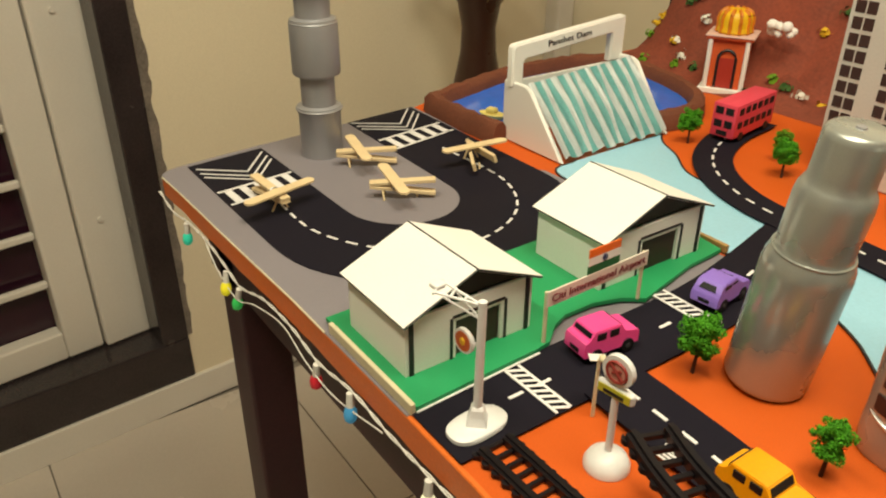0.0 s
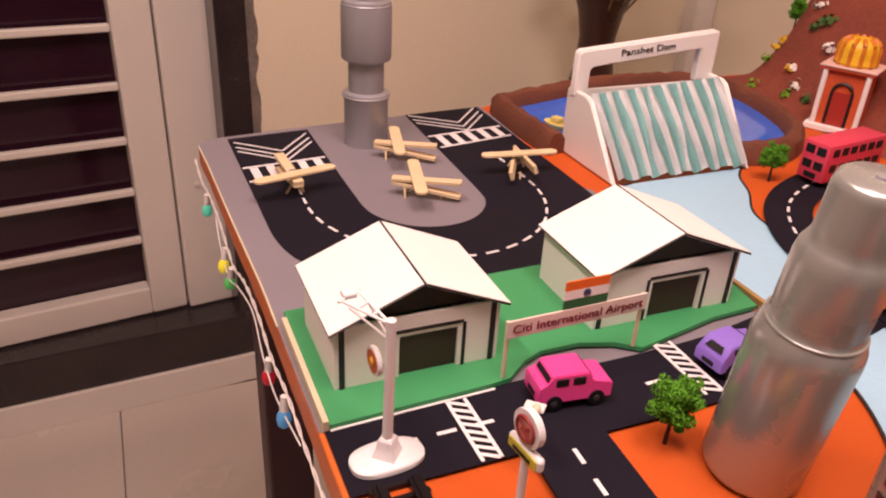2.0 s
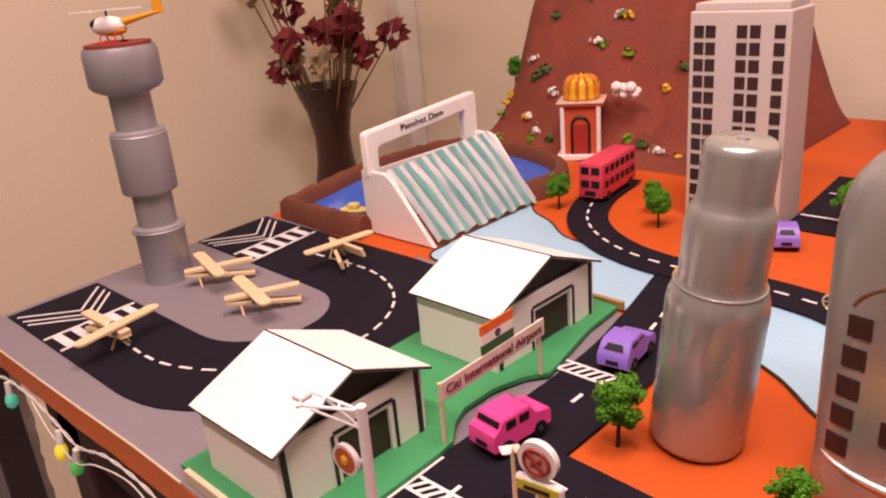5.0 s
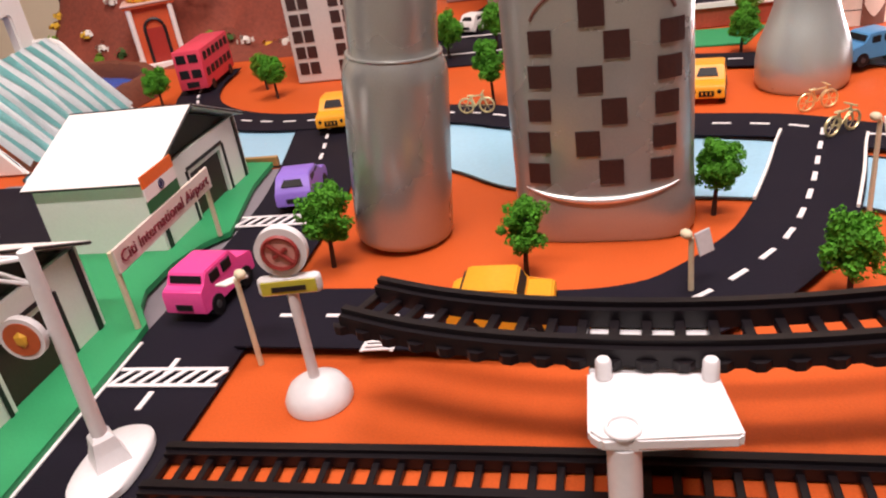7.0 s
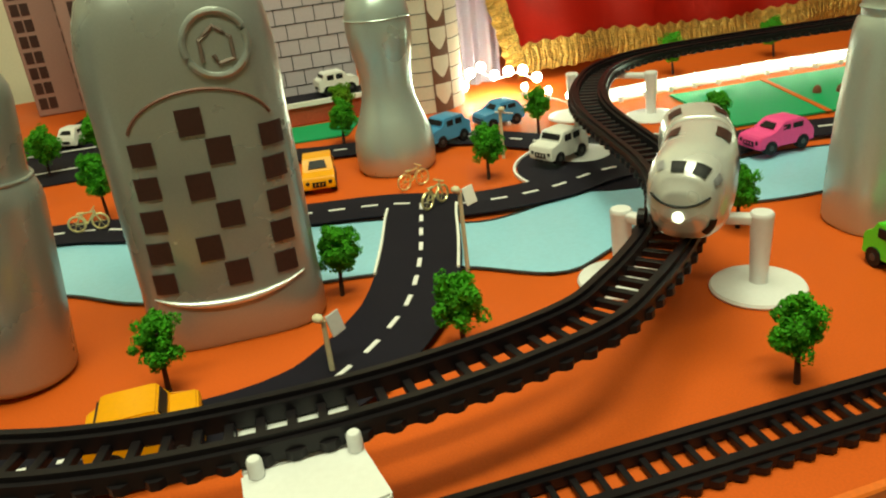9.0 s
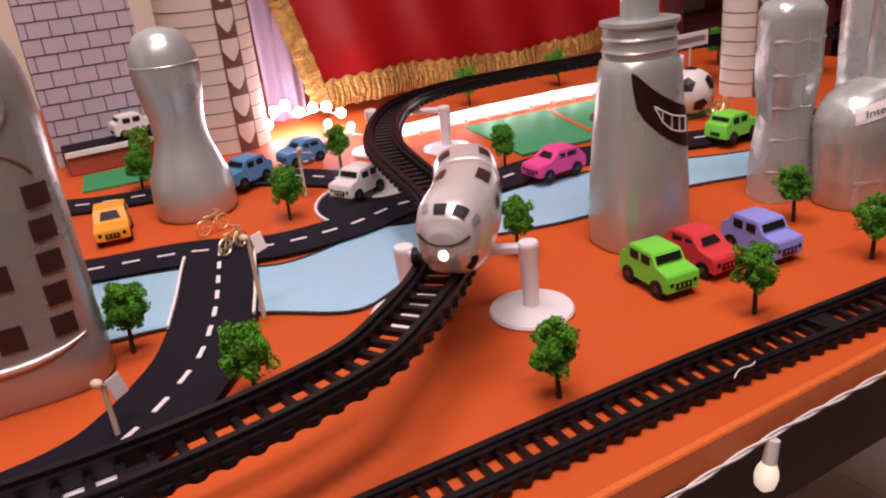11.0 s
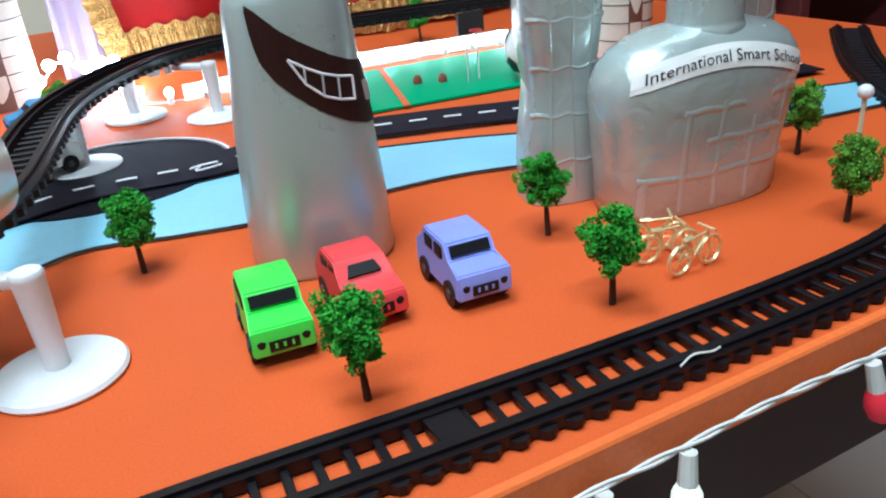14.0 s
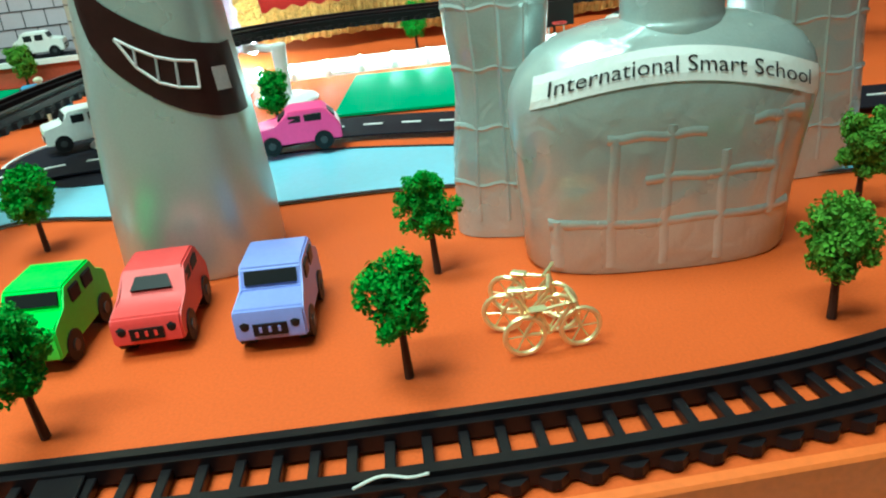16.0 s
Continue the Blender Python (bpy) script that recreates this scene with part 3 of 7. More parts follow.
def crossing(y, x0, x1, w=0.014):
    """A zebra crossing over the airport street: two rails with slanting rungs."""
    cr = thing("zebra_crossing", "white ladder-pattern zebra crossing on a black street", "zebra crossing", group="zebra crossings")
    z0, z1 = T + 0.0041, T + 0.0047
    for s in (0, w):
        part("rail", ribbon(bmesh.new(), [Vector((x0, y + s, 0)), Vector((x1, y + s, 0))], 0.0012, -0.0012, z0, z1), M_MARK, cr)
    n = 8
    for i in range(n):
        xa = x0 + (x1 - x0) * (i + 0.2) / n
        part("rung", ribbon(bmesh.new(), [Vector((xa, y + 0.001, 0)), Vector((xa + 0.006, y + w - 0.001, 0))], 0.0013, -0.0013, z0 + 0.0002, z1 + 0.0002), M_MARK, cr)


crossing(0.0875, 0.5235, 0.5805, 0.0125)
crossing(0.259, 0.512, 0.573)
cr2 = thing("zebra_crossing", "short white ladder-pattern crossing before the station", "zebra crossing", group="zebra crossings")
for x in (0.6445, 0.6590):
    part("rail", ribbon(bmesh.new(), [Vector((x, 0.1100, 0)), Vector((x + 0.0015, 0.1285, 0))], 0.0009, -0.0009, T + 0.0062, T + 0.0067), M_MARK, cr2)
for i in range(6):
    y = 0.1110 + 0.0032 * i
    part("rung", ribbon(bmesh.new(), [Vector((0.6450, y, 0)), Vector((0.6595, y + 0.0010, 0))], 0.0009, -0.0009, T + 0.0064, T + 0.0069), M_MARK, cr2)
lane = solid("lane_mark", tube(bmesh.new(), smooth_line([(1.126, 0.349, T + 0.0049), (1.133, 0.351, T + 0.0049), (1.129, 0.342, T + 0.0049), (1.146, 0.344, T + 0.0049)], 0.002), 0.0008, 5), M_MARK, "bent white paint mark on the turning circle", "road mark")
field = flat("sports_field", [(1.215, 0.405), (1.455, 0.375), (1.50, 0.52), (1.235, 0.545)], 0.0012, 0.0030, M_GREEN, "green sports field sheet with red dividing line", "sports field")
solid("field_line", ribbon(bmesh.new(), [Vector((1.305, 0.390, 0)), Vector((1.345, 0.535, 0))], 0.0025, -0.0025, T + 0.0031, T + 0.0040), M_ORANGE, "orange dividing line across a green field", "field line")


# ---- airport buildings ----
def terminal(x0, x1, y0, y1, eave, ridge, label):
    h = thing("terminal_building", label, "model house", pose((x0 + x1) / 2, (y0 + y1) / 2, T + 0.0075), group="airport terminals")
    a, b = (x1 - x0) / 2, (y1 - y0) / 2
    e, r = eave - T - 0.0075, ridge - T - 0.0075
    t = 0.0025
    for s in (-1, 1):
        part("side_wall", one_box(-a, a, s * b - (t if s > 0 else 0), s * b + (0 if s > 0 else t), 0, e), M_WHITE, h)
    part("back_wall", one_box(-a, -a + t, -b + t, b - t, 0, e), M_WHITE, h)
    # front wall with a door opening
    dw, dh = b * 0.36, e * 0.68
    c = b * 0.12
    part("front_panel", one_box(a - t, a, -b + t, c - dw, 0, e), M_WHITE, h)
    part("front_panel", one_box(a - t, a, c + dw, b - t, 0, e), M_WHITE, h)
    part("lintel", one_box(a - t, a, c - dw, c + dw, dh, e), M_WHITE, h)
    part("doorway", one_box(a - t - 0.001, a - t - 0.0002, c - dw, c + dw, 0, dh), M_WINDOW, h, "dark brown door in the front")
    k, w = 0.0032, 0.0022
    bm = bmesh.new()
    box(bm, a + 0.0002, a + 0.0010, c - dw - k - w, c - dw - k, 0, dh + k)
    box(bm, a + 0.0002, a + 0.0010, c + dw + k, c + dw + k + w, 0, dh + k)
    box(bm, a + 0.0002, a + 0.0010, c - dw - k, c + dw + k, dh + k, dh + k + w)
    part("door_outline", bm, M_INK, h)
    for s in (-1, 1):
        part("corner_line", one_box(a + 0.0002, a + 0.0012, s * (b - 0.005) - 0.0018, s * (b - 0.005) + 0.0018, 0, e), M_INK, h)
    # recessed gable: a dark sheet stands for the shade in the open triangle
    pts = [(-b + 0.004, e), (b - 0.004, e), (0, r - 0.003)]
    dark = mat("shaded_gable_opening", (0.020, 0.026, 0.018), 0.7, grain=30, vary=0.3)
    for x in (-a + 0.004, a - 0.007):
        bm = bmesh.new()
        vs = [bm.verts.new((x + d, y, z)) for d in (0, 0.002) for y, z in pts]
        bm.faces.new(vs[:3][::-1])
        bm.faces.new(vs[3:])
        for i in range(3):
            j = (i + 1) % 3
            bm.faces.new((vs[i], vs[j], vs[3 + j], vs[3 + i]))
        part("gable", bm, dark, h)
    ov = 0.004
    for s in (-1, 1):
        n = Vector((0, s * (r - e), b)).normalized() * 0.0022
        run = Vector((0, s * b, e - r)).normalized()
        top, low = Vector((0, 0, r)), Vector((0, s * b, e)) + run * ov
        bm = bmesh.new()
        vs = []
        for x in (-a - 0.004, a + 0.006):
            for p in (top, low, low + n, top + n):
                vs.append(bm.verts.new((x, p.y, p.z)))
        bm.faces.new(vs[:4][::-1])
        bm.faces.new(vs[4:])
        for i in range(4):
            j = (i + 1) % 4
            bm.faces.new((vs[i], vs[j], vs[4 + j], vs[4 + i]))
        roof = part("roof_panel", bm, M_WHITE, h)
        bm = bmesh.new()
        for x in (-a - 0.0042, a + 0.0062):
            rod(bm, (x, top.y, top.z + n.z * 0.6), (x, low.y + n.y * 0.5, low.z + n.z * 0.5), 0.0008, seg=5)
        rod(bm, (-a - 0.004, low.y + n.y * 0.5, low.z + n.z * 0.5), (a + 0.006, low.y + n.y * 0.5, low.z + n.z * 0.5), 0.0008, seg=5)
        part("edge_line", bm, M_INK, roof, "black inked edge")
    part("ridge_line", rod(bmesh.new(), (-a - 0.004, 0, r + 0.0020), (a + 0.006, 0, r + 0.0020), 0.0008, seg=5), M_INK, h)
    return h


terminal(0.410, 0.492, 0.0205, 0.1375, 0.8050, 0.8300, "white foam board terminal with gable roof by the edge")
terminal(0.402, 0.484, 0.2220, 0.3520, 0.8050, 0.8310, "white foam board terminal with gable roof by the river")


def airport_sign():
    p, q = Vector((0.515, 0.132, 0)), Vector((0.512, 0.240, 0))
    way = (q - p).normalized()
    sg = thing("airport_sign", "cream name board on two posts with a tricolour flag", "sign", pose(0, 0, T))
    for c in (p, q):
        part("post", rod(bmesh.new(), (c.x, c.y, 0.0077), (c.x, c.y, 0.053), 0.0016, seg=8), M_CREAM, sg)
    ang = math.degrees(math.atan2(way.y, way.x))
    c = (p + q) / 2
    m = pose(c.x + 0.0026, c.y, 0.0480, 90, 0, ang)
    bm = one_box(-0.056, 0.056, -0.0068, 0.0068, -0.0008, 0.0008, bevel=0.0004)
    bm.transform(m)
    board = part("board", bm, mat("cream_sign_card", (0.70, 0.62, 0.56), 0.6, grain=40, vary=0.06), sg)
    bm = letters("Citi International Airport", 0.0092, width=0.104)
    bm.transform(m @ pose(0, 0, 0.0014))
    part("lettering", bm, mat("dark_red_ink", (0.20, 0.02, 0.03), 0.5, grain=30), board)
    # flag above the board
    fl = part("flag", (lambda b: (b.transform(m @ pose(0.003, 0.0180, 0)), b)[1])(one_box(-0.0175, 0.0175, -0.0036, 0.0036, -0.0005, 0.0005)), M_WHITE, sg, "saffron, white and green flag")
    for dy, mt in ((0.0071, mat("saffron_paper", (0.85, 0.16, 0.02), 0.6, grain=40)), (-0.0071, mat("flag_green_paper", (0.01, 0.13, 0.04), 0.6, grain=40))):
        bm = one_box(-0.0175, 0.0175, dy - 0.0035, dy + 0.0035, -0.0005, 0.0005)
        bm.transform(m @ pose(0.003, 0.0180, 0))
        part("stripe", bm, mt, fl)
    bm = torus(bmesh.new(), (0, 0, 0.0007), 0.0026, 0.0004, "Z", 18, 5)
    for k in range(6):
        a = math.pi * k / 6
        rod(bm, (0.0025 * math.cos(a), 0.0025 * math.sin(a), 0.0007), (-0.0025 * math.cos(a), -0.0025 * math.sin(a), 0.0007), 0.0002, seg=4)
    bm.transform(m @ pose(0.003, 0.0180, 0))
    part("wheel", bm, mat("navy_ink", (0.02, 0.03, 0.12), 0.5, grain=30), fl)


airport_sign()


def pipe_tower():
    tw = thing("control_tower", "silver painted pipe control tower with stepped collars", "model tower", pose(0.046, 0.180, T + 0.0016))
    prof = [(0.0255, 0), (0.0255, 0.054), (0.0268, 0.056), (0.0268, 0.062), (0.0205, 0.064), (0.0205, 0.098), (0.0275, 0.101), (0.0285, 0.103), (0.0285, 0.158), (0.0268, 0.165), (0.0205, 0.167), (0.0205, 0.203), (0.032, 0.208), (0.0362, 0.213), (0.0362, 0.244), (0.034, 0.250)]
    part("pipe", lathe(bmesh.new(), prof, 40), M_PIPE, tw, smooth=True)
    for z in (0.059, 0.161):
        part("collar", torus(bmesh.new(), (0, 0, z), 0.0268, 0.0016, "Z", 32, 6), M_PIPE, tw, smooth=True)
    part("helipad", lathe(bmesh.new(), [(0.032, 0.2502), (0.032, 0.2535)], 32), mat("red_brown_felt", (0.28, 0.045, 0.03), 0.8, grain=40, vary=0.2), tw, "red-brown landing pad")
    he = thing("toy_helicopter", "white and orange toy helicopter on a landing pad", "toy helicopter", pose(0.046, 0.175, T + 0.2551, 0, 0, 35))
    part("body", ball(bmesh.new(), (0, 0, 0.016), 0.010, 3, 1.9, 0.9, 0.95), M_CARWHITE, he, smooth=True)
    part("belly", ball(bmesh.new(), (0.003, 0, 0.012), 0.008, 2, 2.0, 0.95, 0.75), M_YELLOW, he, smooth=True)
    part("tail_boom", rod(bmesh.new(), (0.012, 0, 0.018), (0.055, 0, 0.026), 0.004, 0.0015, 8), M_YELLOW, he)
    part("tail_fin", one_box(0.050, 0.060, -0.0008, 0.0008, 0.024, 0.038), M_YELLOW, he)
    part("cabin_window", ball(bmesh.new(), (-0.012, 0, 0.018), 0.0072, 2, 1.0, 0.95, 0.8), M_GLASSBLACK, he, smooth=True)
    part("mast", rod(bmesh.new(), (0, 0, 0.024), (0, 0, 0.031), 0.001, seg=6), M_GLASSBLACK, he)
    for a in (10, 100):
        bm = one_box(-0.036, 0.036, -0.002, 0.002, 0.0305, 0.0315)
        bm.transform(pose(0, 0, 0, 0, 0, a))
        part("rotor_blade", bm, M_CARWHITE, he)
    for s in (-1, 1):
        bm = rod(bmesh.new(), (-0.014, s * 0.008, 0.001), (0.012, s * 0.008, 0.001), 0.001, seg=6)
        for x in (-0.008, 0.008):
            rod(bm, (x, s * 0.008, 0.001), (x, s * 0.004, 0.010), 0.0008, seg=5)
        part("skid", bm, M_CORAL, he)


pipe_tower()


def stick(bm, length, width, thick, m):
    """An ice-cream stick with round ends, lying along x."""
    pts = [(length / 2 - width / 2 + width / 2 * math.cos(a), width / 2 * math.sin(a)) for a in [math.radians(-90 + 22.5 * i) for i in range(9)]]
    pts += [(-x, -y) for x, y in pts]
    b = prism(bmesh.new(), pts, -thick / 2, thick / 2)
    b.transform(m)
    me = bpy.data.meshes.new("t")
    b.to_mesh(me)
    b.free()
    bm.from_mesh(me)
    bpy.data.meshes.remove(me)
    return bm


def plane(x, y, turn, label, z=T + 0.0038, wing=90, open_by=7.0, at=0.010, roll=0):
    """A toy plane of a clothes peg with an ice-cream stick wing; the legs of the peg open towards -x of its own."""
    pl = thing("peg_plane", label, "toy plane", pose(x, y, z, 0, 0, turn), group="peg planes")
    for s in (-1, 1):
        bm = bmesh.new()
        box(bm, -0.052, 0.020, -0.0052, 0.0052, -0.0030, 0.0030, bevel=0.0008, seg=1)
        for v in bm.verts:
            if v.co.x > 0.008:
                v.co.z *= 0.6
            if v.co.x < -0.045:
                v.co.z *= 0.7
        bm.transform(pose(0, 0, 0.0150, roll) @ pose(0.016, 0, s * 0.0033, 0, s * open_by * (0.35 if s > 0 and not roll else 1.0)))
        part("peg_half", bm, M_WOOD, pl)
    part("spring", torus(bmesh.new(), (0.010, 0, 0.0150), 0.0066, 0.0009, "X", 14, 5), M_STEEL, pl, "steel peg spring")
    part("wing", stick(bmesh.new(), 0.088, 0.0125, 0.0020, pose(at, 0, 0.0226, 0, 0, wing)), M_WOOD, pl)
    for px, py, pz in ((0.022, 0.009, 0.011), (0.022, -0.009, 0.011), (-0.014, 0, 0.008)):
        part("strut", rod(bmesh.new(), (px, py * 0.4, pz), (px - 0.002, py, 0.0003), 0.0012, seg=6), M_WOOD, pl)
    return pl


plane(0.152, 0.065, 4, "wooden clothes-peg plane with stick wing on the first runway", wing=100, at=0.0245)
plane(0.112, 0.206, 58 + 180, "wooden clothes-peg plane parked beside the pipe tower", z=T + 0.0018, wing=108)
plane(0.215, 0.192, 58 + 180, "wooden clothes-peg plane parked on the grey apron", z=T + 0.0018, wing=108)
plane(0.188, 0.312, -20 + 180, "pale clothes-peg plane with spread legs on the second runway", wing=104, open_by=11, at=0.004, roll=72)


# ---- reservoir and dam ----
def reservoir():
    rim = [(0.139, 0.387, 0), (0.11, 0.384, 0), (-0.002, 0.384, 0), (-0.018, 0.395, 0), (-0.040, 0.47, 0), (-0.062, 0.56, 0), (-0.060, 0.69, 0), (-0.028, 0.762, 0), (0.03, 0.766, 0), (0.11, 0.750, 0), (0.185, 0.716, 0), (0.226, 0.655, 0), (0.222, 0.598, 0), (0.205, 0.592, 0)]
    line = smooth_line(rim, 0.012)
    rs = thing("model_reservoir", "blue water basin with a brown clay rim", "model reservoir")
    bm = bmesh.new()
    rng = random.Random(3)
    rows = []
    for p, w, s in sides(line):
        j = [rng.uniform(-0.0015, 0.0015) for _ in range(6)]
        prof = [(-0.013, 0.0009), (-0.012 + j[0], 0.018), (-0.007, 0.026 + j[1]), (0.003, 0.027 + j[2]), (0.009 + j[3], 0.021), (0.012, 0.0009)]
        rows.append([bm.verts.new((p.x + s.x * a, p.y + s.y * a, T + b)) for a, b in prof])
    n = len(rows)
    bm.faces.new(rows[0])
    bm.faces.new(rows[-1][::-1])
    for i in range(n - 1):
        a, b = rows[i], rows[i + 1]
        for k in range(6):
            bm.faces.new((a[k], a[(k + 1) % 6], b[(k + 1) % 6], b[k]))
    part("rim", bm, M_CLAY, rs, "rough brown clay rim", smooth=True)
    pts = [(0.127, 0.60), (0.127, 0.40)] + [(p.x, p.y) for p in line if p.x < 0.128 or p.y > 0.6]
    part("water", prism(bmesh.new(), pts, T + 0.0010, T + 0.0085), M_WATER, rs, "glossy blue water")
    cream = mat("yellow_boat_card", (0.75, 0.62, 0.20), 0.6, grain=30)
    for x, y, a in ((0.075, 0.425, 20), (0.105, 0.655, -30)):
        bt = thing("toy_boat", "small pale yellow boat floating on blue water", "toy boat", pose(x, y, T + 0.0087, 0, 0, a), group="toy boats")
        part("hull", lathe(bmesh.new(), [(0.010, 0), (0.014, 0.006), (0.013, 0.007)], 16, sx=1.5, sy=0.8), cream, bt)
        part("cabin", one_box(-0.008, 0.006, -0.006, 0.006, 0.007, 0.014, bevel=0.002), cream, bt)


reservoir()


def dam():
    d = thing("model_dam", "white foam dam with teal striped spillway and header arch", "model dam", pose(0, 0, T + 0.0015))
    y0, y1 = 0.404, 0.586
    tops = (0.078, 0.0875)                       # the crest is lower at one end
    for y, zt in ((y0 - 0.004, tops[0]), (y1, tops[1])):
        side = [(0.128, 0.0), (0.243, 0.0), (0.234, 0.006), (0.178, zt - 0.004), (0.168, zt), (0.128, zt)]
        n = len(side)
        bm = bmesh.new()
        a = [bm.verts.new((x, y, z)) for x, z in side]
        b = [bm.verts.new((x, y + 0.006, z)) for x, z in side]
        bm.faces.new(a[::-1])
        bm.faces.new(b)
        for i in range(n):
            bm.faces.new((a[i], a[(i + 1) % n], b[(i + 1) % n], b[i]))
        bmesh.ops.bevel(bm, geom=bm.edges[:], offset=0.0012, segments=2, affect="EDGES")
        part("side_wall", bm, M_WHITE, d, smooth=True)
    part("back_wall", one_box(0.128, 0.134, y0 + 0.002, y1, 0.0, 0.074), M_WHITE, d)
    # pleated spillway: raised white folds with sunk teal bands between them
    n = 19
    nrm = Vector((0.082, 0, 0.066)).normalized()
    wide = [1.0 if i % 2 == 0 else 1.15 for i in range(n)]
    total = sum(wide)
    for i in range(n):
        ua, ub = sum(wide[:i]) / total, sum(wide[:i + 1]) / total
        white = i % 2 == 0
        bm = bmesh.new()
        rows = []
        for k in range(13):
            v = k / 12
            row = []
            for u, lift in ((ua, 0.0004), ((ua * 3 + ub) / 4, 0.0036 if white else -0.0012), ((ua + ub) / 2, 0.0050 if white else -0.0018), ((ua + ub * 3) / 4, 0.0034 if white else -0.0010), (ub, 0.0004)):
                sway = (0.0022 * math.sin(v * 4.6 + u * 23) + 0.0010 * math.sin(v * 9 + u * 51)) * math.sin(math.pi * min(1, max(0, u))) ** 0.5
                zt = tops[0] + (tops[1] - tops[0]) * u + 0.0012
                low = 0.0050 + 0.0022 * math.sin(u * 40)
                c = Vector((0.166 + (0.242 - 0.166) * v, 0, zt + (low - zt) * v)) + nrm * (lift * (0.45 + 0.55 * min(1, v * 3)) + 0.0014 * math.sin(math.pi * v))
                row.append(bm.verts.new((c.x, y0 + 0.003 + (y1 - y0 - 0.003) * u + sway, c.z)))
            rows.append(row)
        for a, b in zip(rows, rows[1:]):
            for j in range(4):
                bm.faces.new((a[j], a[j + 1], b[j + 1], b[j]))
        bmesh.ops.solidify(bm, geom=bm.faces[:], thickness=0.0012)
        part("spillway_fold" if white else "spillway_band", bm, M_FOLD if white else M_TEAL, d, "" if white else "pale teal painted band", smooth=True)
    # carrying arch with the name, cut from one board, its corners rounded
    pts_out = [(y0 - 0.006, 0.072), (y0 - 0.006, 0.1185), (y0 - 0.0045, 0.1222), (y0 - 0.0010, 0.1240), (y1 + 0.0015, 0.1392), (y1 + 0.0050, 0.1378), (y1 + 0.0062, 0.1345), (y1 + 0.0062, 0.080)]
    pts_in = [(y0 + 0.0120, 0.072), (y0 + 0.0120, 0.0995), (y0 + 0.0135, 0.1022), (y0 + 0.0160, 0.1040), (y1 - 0.0215, 0.1178), (y1 - 0.0190, 0.1170), (y1 - 0.0178, 0.1150), (y1 - 0.0178, 0.080)]
    bm = bmesh.new()
    loops = [[bm.verts.new((x, y, z)) for y, z in pts] for x in (0.1345, 0.1465) for pts in (pts_out, pts_in)]
    ob_, ib_, of_, if_ = loops
    for k in range(7):
        bm.faces.new((of_[k], of_[k + 1], if_[k + 1], if_[k]))
        bm.faces.new((ob_[k + 1], ob_[k], ib_[k], ib_[k + 1]))
        bm.faces.new((of_[k + 1], of_[k], ob_[k], ob_[k + 1]))
        bm.faces.new((if_[k], if_[k + 1], ib_[k + 1], ib_[k]))
    for k in (0, 7):
        bm.faces.new((of_[k], if_[k], ib_[k], ob_[k]))
    bmesh.ops.recalc_face_normals(bm, faces=bm.faces)
    bmesh.ops.bevel(bm, geom=[e for e in bm.edges if abs(e.verts[0].co.x - e.verts[1].co.x) < 1e-6 and e.calc_face_angle(0) > 1.0], offset=0.0018, segments=3, affect="EDGES")
    hd = part("header", bm, M_WHITE, d, smooth=True)
    bm = letters("Panshet Dam", 0.0110, width=0.074)
    bm.transform(pose(0.1472, (y0 + y1) / 2 - 0.004, 0.1212, 90, 0, 90) @ pose(0, 0, 0, 0, 0, 4.3))
    part("lettering", bm, M_INK, hd)


dam()


# ---- toy cars ----
M_HUB = paint("dark_grey_plastic", (0.05, 0.05, 0.055))


